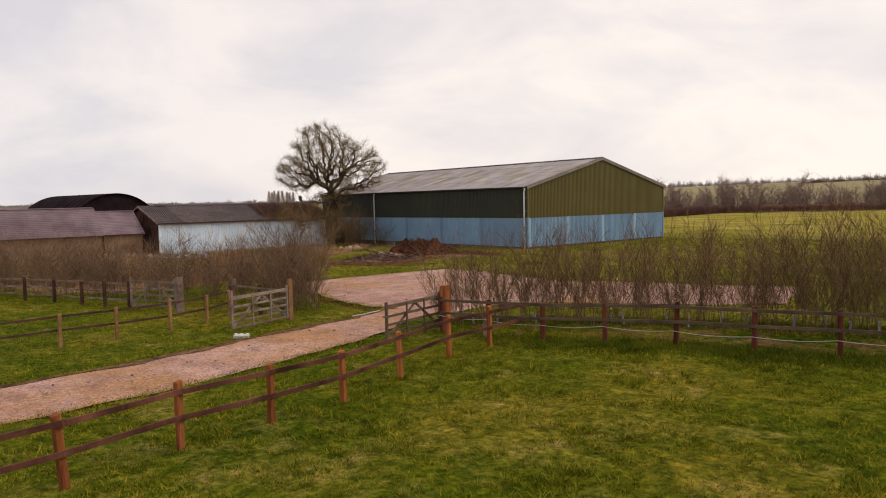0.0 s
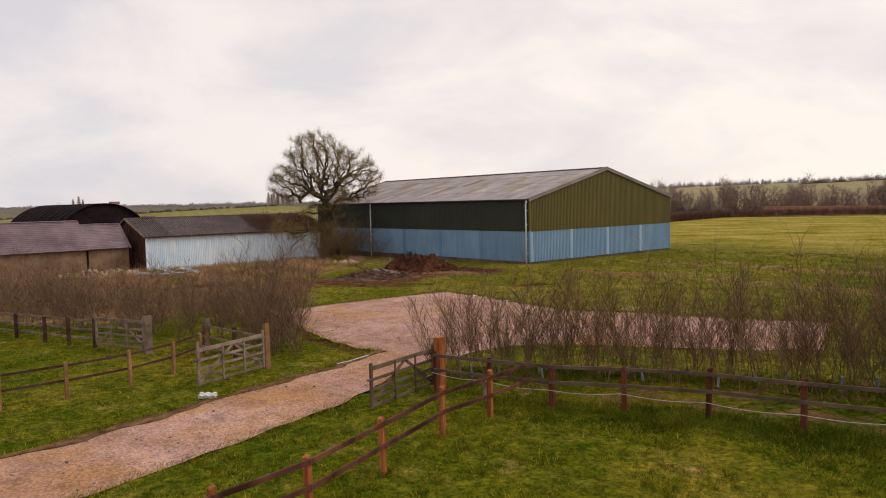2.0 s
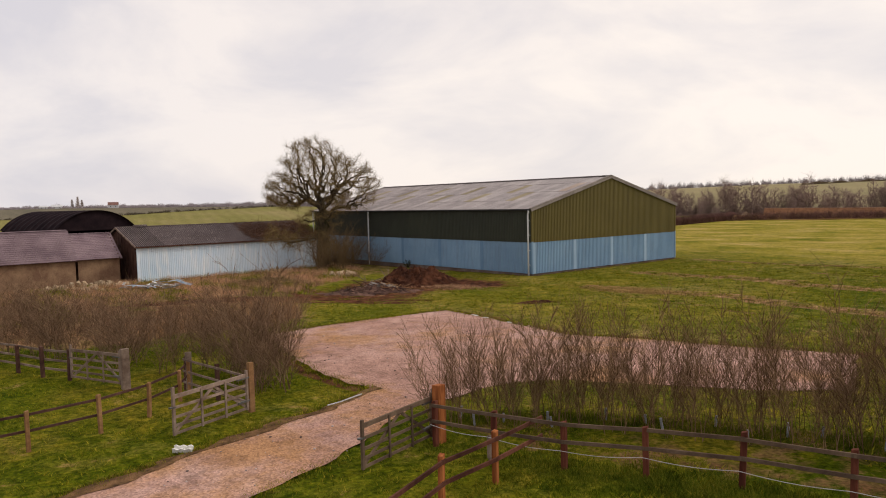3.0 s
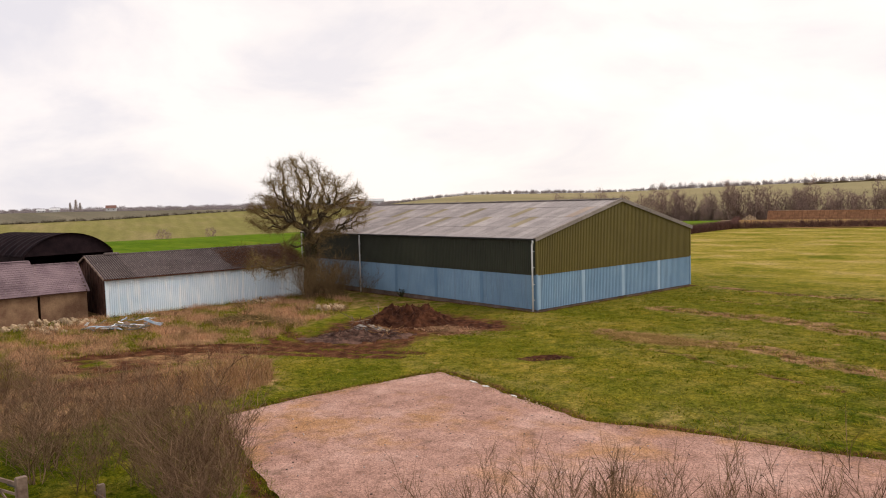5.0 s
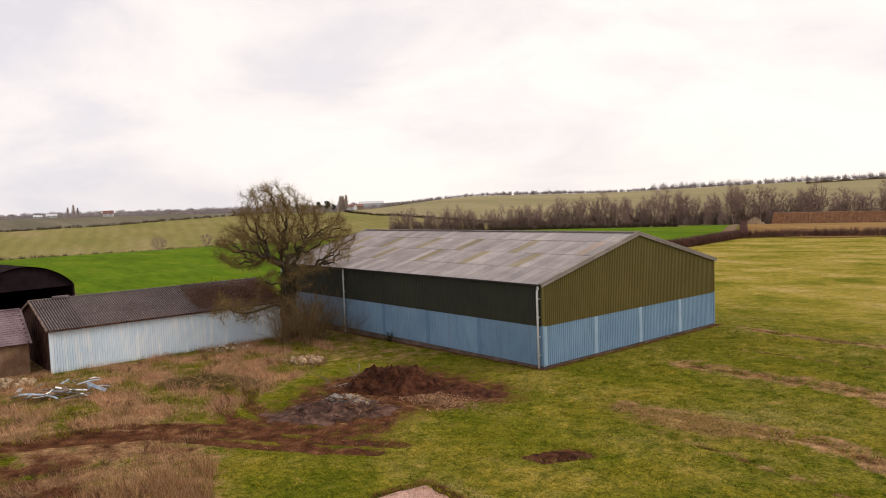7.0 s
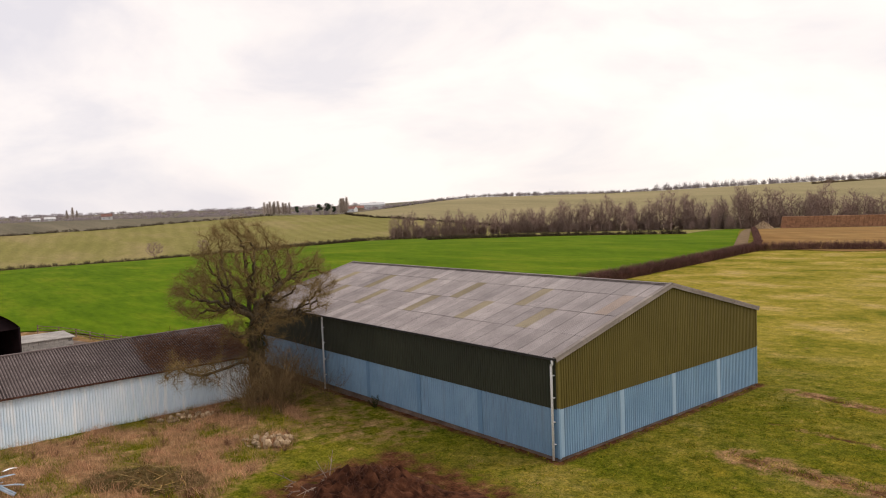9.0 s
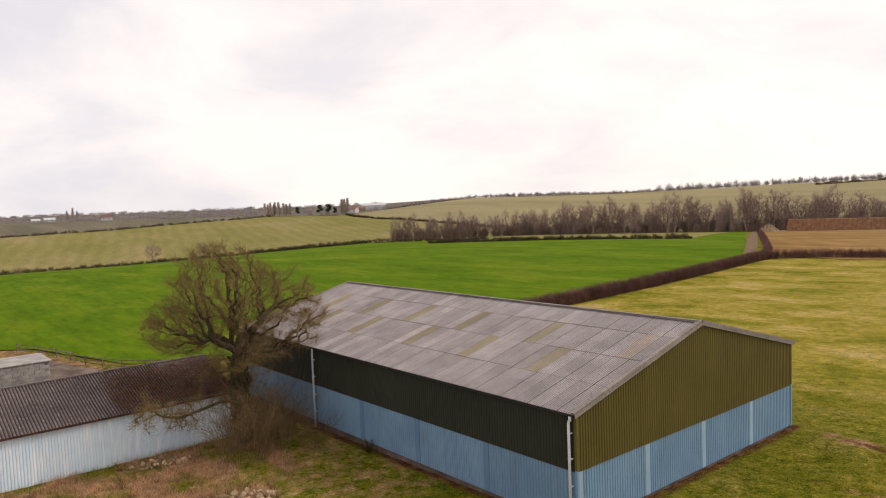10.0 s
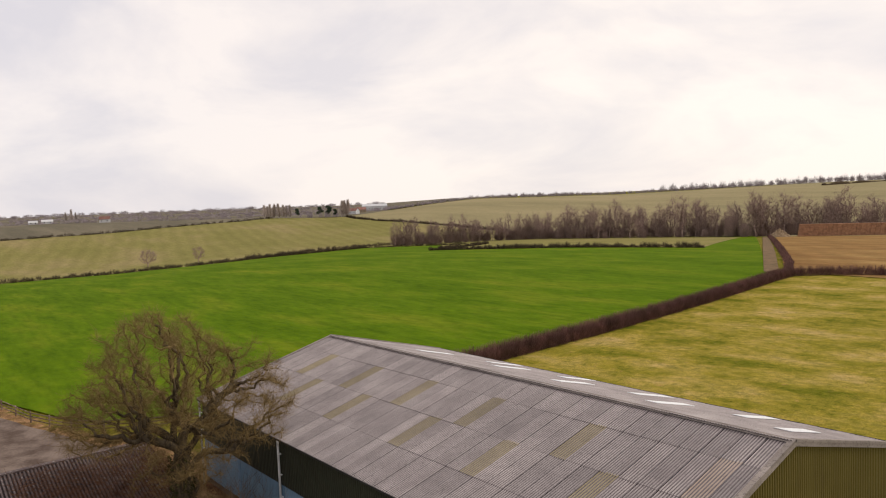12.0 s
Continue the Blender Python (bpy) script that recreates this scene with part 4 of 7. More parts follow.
def build_long_shed():
    shed = thing("long_shed", "long low shed, pale blue sheet wall, dark mossy corrugated roof", "shed")
    x0, x1, ya, yb, eave, ridge = -28.6, -40.6, -25.45, -5.5, 3.14, 4.88
    base = gz(-30, -15) - 0.1
    n = 6
    for i in range(n):
        w = (yb - ya) / n
        v, f = profile_wall(w, base, lambda u: eave - 0.05, 0.18, 0.035)
        part("wall_sheet", mesh_of("wall_sheet", v, f, M_SHEDWALL), shed, "", Matrix.Translation((x0, ya + w * i, 0)) @ Matrix.Rotation(radians(90), 4, "Z"))
        v, f = profile_wall(w, base, lambda u: eave - 0.05, 0.152, 0.03)
        part("back_sheet", mesh_of("back_sheet", v, f, M_BLACKTIN), shed, "", Matrix.Translation((x1, ya + w * (i + 1), 0)) @ Matrix.Rotation(radians(-90), 4, "Z"))
    for y, nm in ((ya + 0.02, "gable_end"), (yb - 0.02, "gable_end")):
        me = gable_wall(nm, x1 + 0.1, x0 - 0.1, eave - 0.05, ridge - 0.12, base, M_DARKWOOD)
        sgn = 1 if y < -10 else -1
        part(nm, me, shed, "dark tarred timber gable", Matrix.Translation((0, y, 0)) @ Matrix.Rotation(radians(90), 4, "Z") @ Matrix.Diagonal((-sgn, -1, 1, 1)))
    # boarding and a door frame on the near gable
    for k in range(13):
        x = x0 - 0.5 - k * 0.9
        top = eave + (ridge - eave) * (1 - abs(x - (x0 + x1) / 2) / 6.0) - 0.25
        part("batten", bm_mesh("batten", box((0.09, 0.04, top - base), (x, ya - 0.02, base), 0.005), M_DARKWOOD), shed)
    part("corner_post", bm_mesh("corner_post", box((0.16, 0.16, eave - base - 0.1), (x0 - 0.02, ya, base), 0.01), M_SHEDWALL), shed)
    run, rise = 6.35, (ridge - eave) / 6.0
    sl = math.atan(rise)
    length = run / math.cos(sl)
    me = corrugated_roof(yb - ya + 0.5, length, 0.2, 0.075, M_OLDROOF)
    zb = ridge - run * rise + 0.06
    part("roof_slope", me, shed, "dark mossy corrugated sheeting", Matrix.Translation((x0 + 0.35, ya - 0.25, zb)) @ Matrix.Rotation(radians(90), 4, "Z") @ Matrix.Rotation(sl, 4, "X"))
    part("roof_slope", me, shed, "dark mossy corrugated sheeting", Matrix.Translation((x1 - 0.35, yb + 0.25, zb)) @ Matrix.Rotation(radians(-90), 4, "Z") @ Matrix.Rotation(sl, 4, "X"))
    part("ridge_cap", bm_mesh("ridge_cap", bar(((x0 + x1) / 2, ya - 0.3, ridge + 0.08), ((x0 + x1) / 2, yb + 0.3, ridge + 0.08), 0.34, 0.08), M_OLDROOF), shed)
    part("ridge_vent", bm_mesh("ridge_vent", box((0.5, 1.3, 0.22), ((x0 + x1) / 2 + 0.1, ya + 2.2, ridge + 0.04), 0.03), M_OLDROOF), shed)
    for sx in (x0 + 0.33, x1 - 0.33):
        part("fascia", bm_mesh("fascia", bar((sx, ya - 0.25, zb - 0.06), (sx, yb + 0.25, zb - 0.06), 0.03, 0.14), M_DARKWOOD), shed)
    for sgn in (1, -1):
        part("bargeboard", bm_mesh("bargeboard", bar(((x0 + x1) / 2, ya - 0.27, ridge), ((x0 + x1) / 2 + sgn * 6.3, ya - 0.27, zb - 0.04), 0.04, 0.18), M_GREYWOOD), shed)
    return shed


build_long_shed()


# ---- the brick outbuilding with two slate roofs ----
def slate_slope(width, length, mat, rows=16):
    """Courses of slates up a slope, each course lapping the one below; joints cut between slates."""
    vs, fs, n = [], [], 0
    g = np.random.default_rng(21)
    for r in range(rows):
        y0, y1 = length * r / rows, length * (r + 1.25) / rows
        w = 0.3
        k = int(width / w)
        off = 0.15 * (r % 2)
        for i in range(k):
            a, b = i * w + off + 0.006, (i + 1) * w + off - 0.006
            if a > width:
                continue
            b = min(b, width)
            dz = g.uniform(0, 0.012)
            vs += [(a, y0, 0.022 + dz), (b, y0, 0.022 + dz), (b, min(y1, length), 0.0), (a, min(y1, length), 0.0), (a, y0, 0.0), (b, y0, 0.0)]
            fs += [(n, n + 1, n + 2, n + 3), (n + 4, n + 5, n + 1, n)]
            n += 6
    return mesh_of("slates", np.array(vs), np.array(fs), mat)


def build_outbuilding(name, ya, yb, x0, eave, ridge, half, label):
    ob = thing(name, label, "outbuilding")
    xm, base = x0 - half, gz(x0, (ya + yb) / 2) - 0.2
    for x, nm in ((x0 - 0.15, "front_wall"), (x0 - 2 * half + 0.15, "back_wall")):
        part(nm, bm_mesh(nm, box((0.3, yb - ya, eave - base), (x, (ya + yb) / 2, base), 0.02), M_BRICK), ob, "weathered brown brick wall")
    for y, d in ((ya, 1), (yb - 0.0, -1)):
        me = gable_wall("gable", -half + 0.02, half - 0.02, eave, ridge - 0.1, base, M_BRICK, 0.3)
        part("gable", me, ob, "", Matrix.Translation((xm, y, 0)) @ Matrix.Rotation(radians(-90 if d > 0 else 90), 4, "Z"))
    rise = (ridge - eave) / half
    sl = math.atan(rise)
    length = (half + 0.3) / math.cos(sl)
    me = slate_slope(yb - ya + 0.4, length, M_SLATE)
    zb = ridge - (half + 0.3) * rise + 0.05
    tagged(part("slate_slope", me, ob, "", Matrix.Translation((x0 + 0.3, ya - 0.2, zb)) @ Matrix.Rotation(radians(90), 4, "Z") @ Matrix.Rotation(sl, 4, "X")), kind="stuff")
    tagged(part("slate_slope", me, ob, "", Matrix.Translation((x0 - 2 * half - 0.3, yb + 0.2, zb)) @ Matrix.Rotation(radians(-90), 4, "Z") @ Matrix.Rotation(sl, 4, "X")), kind="stuff")
    for sgn in (1, -1):
        for y in (ya - 0.1, yb + 0.1):
            part("roof_edge", bm_mesh("roof_edge", bar((xm, y, ridge - 0.01), (xm + sgn * (half + 0.28), y, zb - 0.02), 0.2, 0.07), M_SLATE), ob)
        part("deck", bm_mesh("deck", bar((xm + sgn * (half + 0.25), ya, zb - 0.03), (xm + sgn * (half + 0.25), yb, zb - 0.03), 0.06, 0.1), M_DARKWOOD), ob)
    n = int((yb - ya) / 0.45)
    for i in range(n):
        y = ya - 0.1 + (yb - ya + 0.2) * (i + 0.5) / n
        part("ridge_tile", RIDGE_TILE, ob, "", Matrix.Translation((xm, y, ridge + 0.05)))
    return ob


def ridge_tile_mesh():
    bm = bmesh.new()
    a = [math.radians(d) for d in (20, 55, 90, 125, 160)]
    rows = [[bm.verts.new((0.17 * math.cos(t), s * 0.225, 0.13 * math.sin(t) - 0.05)) for t in a] for s in (-1, 1)]
    for j in range(4):
        bm.faces.new((rows[0][j], rows[1][j], rows[1][j + 1], rows[0][j + 1]))
    return bm_mesh("ridge_tile", bm, M_SLATE)


RIDGE_TILE = ridge_tile_mesh()
build_outbuilding("slate_outbuilding", -62, -30.6, -30.5, 2.2, 4.8, 3.4, "old brick outbuilding under a purple-grey slate roof")
build_outbuilding("slate_lean_shed", -30.4, -26.6, -30.5, 2.2, 4.4, 3.4, "lower end of the brick range, patched slate roof")


# ---- the black round-topped barn ----
def build_arch_barn():
    ob = thing("arch_barn", "black corrugated barn with a rounded roof", "barn")
    xf, length, yc, half, spring, top = -52.7, 17.0, -22.9, 5.0, 4.45, 6.75
    base = gz(-58, -22) - 0.2
    rise = top - spring
    R = (half * half + rise * rise) / (2 * rise)
    zc = top - R
    a0 = math.asin(half / R)
    # corrugated roof: waves run along the length
    n = 120
    ang = np.linspace(-a0 * 1.04, a0 * 1.04, n)
    xs = np.linspace(0.35, -length - 0.3, int(length / 0.076))
    X, A = np.meshgrid(xs, ang[::4], indexing="ij")
    rr = R + 0.03 * np.sin(X / 0.152 * 2 * np.pi)
    v = np.stack([xf + X, yc + rr * np.sin(A), zc + rr * np.cos(A)], -1).reshape(-1, 3)
    i = np.arange(X.size).reshape(X.shape)
    f = np.stack([i[:-1, :-1], i[1:, :-1], i[1:, 1:], i[:-1, 1:]], -1).reshape(-1, 4)
    part("roof", mesh_of("roof", v, f, M_BLACKTIN), ob)
    # arched head over the open front, and the closed back
    for x, lo, nm in ((xf, spring - 0.15, "front_head"), (xf - length, base, "back_wall")):
        bm = bmesh.new()
        pts = [(yc + R * math.sin(t), zc + R * math.cos(t) - 0.05) for t in np.linspace(-a0, a0, 33)]
        up = [bm.verts.new((x, y, z)) for y, z in pts]
        dn = [bm.verts.new((x, y, lo)) for y, z in pts]
        for k in range(32):
            bm.faces.new((up[k], dn[k], dn[k + 1], up[k + 1]))
        solid = bmesh.ops.extrude_face_region(bm, geom=bm.faces[:])
        bmesh.ops.translate(bm, vec=(-0.06, 0, 0), verts=[e for e in solid["geom"] if isinstance(e, bmesh.types.BMVert)])
        part(nm, bm_mesh(nm, bm, M_BLACKTIN), ob)
    for y in (yc - half, yc + half):
        part("side_wall", bm_mesh("side_wall", box((length, 0.08, spring - base), (xf - length / 2, y, base), 0.01), M_BLACKTIN), ob)
        for k in range(5):
            part("stanchion", bm_mesh("stanchion", box((0.16, 0.16, spring - base), (xf - k * length / 4 * 0.99 + 0.05, y * 1.0, base), 0.01), M_BLACKTIN), ob)
    pivot = Matrix.Translation((xf, yc, 0))
    ob.matrix_world = pivot @ Matrix.Rotation(radians(10), 4, "Z") @ pivot.inverted()
    return ob


build_arch_barn()


# ---- the concrete-block store and yard behind ----
def build_block_store():
    ob = thing("block_store", "low grey concrete block store in the yard", "store")
    x0, y0, z0 = -62.0, -12.4, gz(-62, -12) - 0.1
    block = bm_mesh("block", box((0.98, 0.48, 0.37), bevel=0.015), M_CONCRETE)
    for layer in range(6):
        for k in range(6):
            part("block", block, ob, "", Matrix.Translation((x0 - 0.25 + 0.004 * (k % 3), y0 + 0.5 - k * 1.0 - 0.5 * (layer % 2), z0 + layer * 0.38)) @ Matrix.Rotation(radians(90), 4, "Z"))
        for k in range(5):
            part("block", block, ob, "", Matrix.Translation((x0 - 1.0 - k * 1.0, y0 + 0.8, z0 + layer * 0.38)))
    part("slab", bm_mesh("slab", box((5.6, 6.6, 0.12), (x0 - 2.7, y0 - 2.1, z0 + 2.29), 0.02), M_CONCRETE), ob)
    return ob


build_block_store()
loft("yard_concrete", [(-46, -14), (-46, -1)], [(-72, -22), (-75, -9.5)], 24, 24, M_YARD, 0.08, "worn concrete yard", "yard", 0.2)

# ---- bare trees ----
def grow(points, start, step=0.4, reach=3.5, kill=0.7, rounds=110, chain=None, crook=0.24):
    """Branches that grow towards scattered points. Returns nodes and each node's parent."""
    nodes, parent = [np.array(p, float) for p in start], list(chain) if chain is not None else [-1] + list(range(len(start) - 1))
    pts = np.array(points, float)
    P = np.array(nodes)
    d = np.linalg.norm(pts[:, None] - P[None], axis=2)
    near, dist = d.argmin(1), d.min(1)
    alive = np.ones(len(pts), bool)
    g = np.random.default_rng(5)
    for _ in range(rounds):
        use = alive & (dist < reach)
        if not use.any():
            use = alive & (dist < dist[alive].min() + 0.5) if alive.any() else use
        if not use.any():
            break
        fresh = []
        for k in np.unique(near[use]):
            w = pts[use & (near == k)] - nodes[k]
            way = (w / np.linalg.norm(w, axis=1)[:, None]).mean(0) + g.normal(0, crook, 3)
            way /= np.linalg.norm(way) + 1e-9
            fresh.append((k, nodes[k] + way * step))
        base = len(nodes)
        for k, p in fresh:
            nodes.append(p), parent.append(int(k))
        new_p = np.array([p for _, p in fresh])
        nd = np.linalg.norm(pts[:, None] - new_p[None], axis=2)
        j = nd.argmin(1)
        better = nd[np.arange(len(pts)), j] < dist
        near = np.where(better, base + j, near)
        dist = np.where(better, nd[np.arange(len(pts)), j], dist)
        alive &= dist > kill
    return np.array(nodes), np.array(parent)


def blob(c, r, n, g, hollow=0.5):
    """Points in an ellipsoid, more of them near its skin."""
    v = g.normal(size=(n, 3))
    v /= np.linalg.norm(v, axis=1)[:, None]
    k = hollow + (1 - hollow) * g.random((n, 1)) ** 0.6
    return np.array(c) + v * k * np.array(r)


def thickness(parent, tip, power=2.2):
    r = np.zeros(len(parent))
    kids = np.zeros(len(parent), int)
    np.add.at(kids, parent[parent >= 0], 1)
    r[kids == 0] = tip ** power
    for k in range(len(parent) - 1, 0, -1):
        r[parent[k]] += r[k]
    return r ** (1 / power), kids


def build_oak():
    """An old oak: a leaning trunk, crooked limbs that fork again and again, and a haze of twigs at the rim."""
    bx, by = -26.7, -5.75
    b = np.array([bx, by, gz(bx, by)])
    right, back, up = np.array([0.64, 0.77, 0]), np.array([-0.77, 0.64, 0]), np.array([0, 0, 1.0])
    g = np.random.default_rng(12)
    lobes = [(-1.1, 0.0, 11.5, 3.7, 4.4, 3.6), (-3.8, -0.4, 9.0, 2.9, 4.0, 2.3), (3.1, 0.0, 9.4, 3.7, 4.2, 3.7), (0.0, 0.0, 6.9, 4.6, 3.8, 1.6)]

    # trunk and crooked main limbs
    nodes = [b + right * (0.12 * math.sin(k * 0.9)) + up * (0.45 * k - 0.25) for k in range(17)]
    chain = [-1] + list(range(16))
    for z, a, c, h, length in (
        (6.9, -0.15, 0.1, 1.0, 4.6), (6.5, -0.8, 0.1, 0.42, 4.6), (6.6, -0.45, 0.75, 0.5, 3.8), (6.2, -0.4, -0.8, 0.45, 3.8), (5.7, -0.95, -0.25, 0.22, 4.2),
        (3.4, 0.42, -0.05, 0.9, 5.6), (5.0, 0.75, -0.35, 0.6, 4.6), (5.6, 0.6, 0.6, 0.65, 4.4), (6.6, 0.3, -0.7, 0.75, 3.8), (6.9, 0.15, 0.85, 0.75, 3.8),
        (4.4, 1.0, -0.4, 0.02, 4.4), (3.1, -0.62, -0.75, 0.05, 8.0)):
        d = right * a + back * c + up * h
        d = d / np.linalg.norm(d)
        last, p = min(16, int((z + 0.25) / 0.45)), b + up * z
        for k in range(int(length / 0.36)):
            if k % 2 == 0:
                turn = g.normal(0, 0.3, 3) * [1, 1, 0.8]
            d = d + turn * (0.45 if length > 6 else 1.0) + up * (0.022 if length > 6 else 0.03)
            d = d / np.linalg.norm(d)
            p = p + d * 0.36
            nodes.append(p), chain.append(last)
            last = len(nodes) - 1
    chain_end = len(nodes)
    pts = []
    for (a, c, h, d, e, f), n in zip(lobes, (520, 300, 430, 110)):
        v = g.normal(size=(n, 3))
        v /= np.linalg.norm(v, axis=1)[:, None]
        q = v * (0.35 + 0.65 * g.random((n, 1)) ** 0.55) * [d, e, f]
        pts.append(b + (q[:, :1] + a) * right + (q[:, 1:2] + c) * back + (q[:, 2:] + h) * up)
    low = np.array(nodes[-22:])
    pts.append(low[g.integers(5, 22, 130)] + g.normal(0, 0.75, (130, 3)) * [1, 1, 0.7])
    pts.append(np.array(nodes[-34:-24])[g.integers(3, 10, 40)] + g.normal(0, 0.8, (40, 3)))
    nodes, parent = grow(np.concatenate(pts), nodes, 0.3, 2.4, 0.5, 120, chain, 0.42)
    tips, kids = thickness(parent, 1.0, 1.0)
    r = 0.6 * (tips / tips[0]) ** (1 / 2.15) * np.minimum(1, tips / 6) ** 0.6
    r[chain_end - 22:chain_end] *= 0.6
    r = np.maximum(r, 0.010)
    r[:3] *= (1.5, 1.25, 1.08)
    child, par = np.arange(1, len(nodes)), parent[1:]
    oak = thing("oak_tree", "bare old oak with crooked spreading limbs and ivied trunk", "tree")
    thick = r[child] > 0.055
    over = (nodes[child] - nodes[par]) * 0.1
    v, f = sticks((nodes[par] - over)[thick], (nodes[child] + over)[thick], np.minimum(r[par], r[child] * 1.3)[thick], r[child][thick], 8)
    part("trunk", mesh_of("trunk", v, f, M_BARK, True), oak)
    v1, f1 = sticks(nodes[par][~thick], nodes[child][~thick], np.minimum(r[par], r[child] * 1.6)[~thick], r[child][~thick], 4)
    # fine twigs all along the outer shoots
    outer = child[(tips[child] <= 4)]
    rep = np.repeat(outer, max(3, int(32000 / len(outer))))
    p0 = nodes[rep] + (nodes[parent[rep]] - nodes[rep]) * g.random((len(rep), 1))
    way = nodes[rep] - nodes[parent[rep]]
    way = way / np.linalg.norm(way, axis=1)[:, None] * 0.5 + g.normal(0, 0.6, p0.shape) + [0, 0, 0.1]
    way /= np.linalg.norm(way, axis=1)[:, None]
    p1 = p0 + way * g.uniform(0.15, 0.5, (len(p0), 1))
    v2, f2 = sticks(p0, p1, 0.0055, 0.004)
    p2 = p1 + (way + g.normal(0, 0.55, p0.shape)) * g.uniform(0.12, 0.34, (len(p0), 1))
    v3, f3 = sticks(p1, p2, 0.005, 0.003)
    v = np.concatenate([v1, v2, v3])
    f = np.concatenate([f1, f2 + len(v1), f3 + len(v1) + len(v2)])
    part("crown", mesh_of("crown", v, f, M_TWIG), oak)
    # ivy leaves up the trunk
    n = 2600
    z = g.random(n) ** 1.2 * 6.4
    ang = g.random(n) * 6.283
    rad = 0.55 + g.random(n) * 0.22
    c = np.stack([b[0] + rad * np.cos(ang), b[1] + rad * np.sin(ang), b[2] + z], 1)
    part("ivy", leaf_mesh("ivy", c, 0.07, M_IVY, g), oak, "dark ivy leaves up the trunk")


def leaf_mesh(name, c, size, mat, g):
    """Small leaf quads at the points c, turned at random."""
    n = len(c)
    u = g.normal(size=(n, 3))
    u /= np.linalg.norm(u, axis=1)[:, None]
    w = np.cross(u, g.normal(size=(n, 3)))
    w /= np.linalg.norm(w, axis=1)[:, None]
    s = size * g.uniform(0.6, 1.4, (n, 1))
    v = np.stack([c - u * s, c + w * s * 0.6, c + u * s, c - w * s * 0.6], 1).reshape(-1, 3)
    return mesh_of(name, v, np.arange(4 * n).reshape(-1, 4), mat)


build_oak()


def shrub_mesh(name, seed, height, width, stems, mat, bushy=1.0, lean=0.25, upright=1.0, thick=1.0):
    """A many-stemmed bare shrub."""
    g = np.random.default_rng(seed)
    P0, P1, R0, R1 = [], [], [], []
    for _ in range(stems):
        p = np.array([g.normal(0, width * 0.10), g.normal(0, width * 0.10), -0.05])
        d = np.array([g.normal(0, lean), g.normal(0, lean), 1.0])
        d /= np.linalg.norm(d)
        h = height * g.uniform(0.55, 1.0)
        n = 7
        r = thick * g.uniform(0.007, 0.013) * (height / 3) ** 0.5
        for k in range(n):
            q = p + d * h / n
            P0.append(p), P1.append(q), R0.append(r * (1 - k / n * 0.85)), R1.append(r * (1 - (k + 1) / n * 0.85))
            if k > 0:
                for _ in range(int(2 * bushy + g.random())):
                    a = g.random() * 6.283
                    side = d * g.uniform(0.5, 1.0) * upright + np.array([math.cos(a), math.sin(a), 0.15]) * g.uniform(0.4, 0.9)
                    side /= np.linalg.norm(side)
                    l = h * g.uniform(0.12, 0.28) * (1.15 - 0.5 * k / n)
                    s = q - d * g.uniform(0, h / n)
                    e = s + side * l
                    P0.append(s), P1.append(e), R0.append(r * 0.5), R1.append(r * 0.28)
                    for _ in range(2 + int(g.random() * 2)):
                        s2 = s + (e - s) * g.uniform(0.3, 1.0)
                        e2 = s2 + (side + g.normal(0, 0.5, 3) + [0, 0, 0.2]) * l * g.uniform(0.3, 0.6)
                        P0.append(s2), P1.append(e2), R0.append(r * 0.3), R1.append(r * 0.16)
            p = q
            d = d + g.normal(0, 0.13, 3) * [1, 1, 0.3]
            d /= np.linalg.norm(d)
    v, f = sticks(np.array(P0), np.array(P1), np.array(R0), np.array(R1))
    return mesh_of(name, v, f, mat)


def scatter(name, meshes, spots, label, category, group, g, hmin=0.8, hmax=1.2, sink=0.0):
    for k, (x, y, s) in enumerate(spots):
        ob = new(name, meshes[k % len(meshes)])
        ob.location = (x, y, gz(x, y) - sink)
        ob.rotation_euler = (g.normal(0, 0.04), g.normal(0, 0.04), g.random() * 6.283)
        q = s * g.uniform(hmin, hmax)
        ob.scale = (q * g.uniform(0.85, 1.15), q * g.uniform(0.85, 1.15), q)
        tagged(ob, label, category, group)


gp = np.random.default_rng(31)
WHIPS = [shrub_mesh("hedge_plant", 100 + k, 3.0, 0.85, 3 + k % 2, M_WHIP, 2.0, 0.15, 1.5, 0.95) for k in range(7)]
HEDGE_ROW = [(28.62, -34.23), (30.78, -31.96), (33.79, -30.19), (37.07, -28.84), (40.7, -27.72), (46.02, -26.23), (53.5, -23.97)]
spots = []
for off, n in ((0.0, 90), (1.0, 72), (-0.9, 46)):
    for (x, y) in along(HEDGE_ROW, n):
        x, y = x + gp.normal(0, 0.15) - 0.25 * off, y + off + gp.normal(0, 0.2)
        spots.append((x, y, 0.96 + 0.16 * float(sst(27, 42, x))))
scatter("hedge_plant", WHIPS, spots, "thin bare hedge whip with upright twigs, behind the fence", "hedge plant", "young hedge along the fence", gp, 0.8, 1.32)
DENSE = [shrub_mesh("dense_bush", 140 + k, 3.4, 1.6, 16, M_WHIP, 1.6, 0.3) for k in range(2)]
scatter("dense_bush", DENSE, [(41.33, -27.17, 0.95), (45.48, -25.36, 1.0)], "denser dark bush grown through the young hedge", "bush", "", gp)

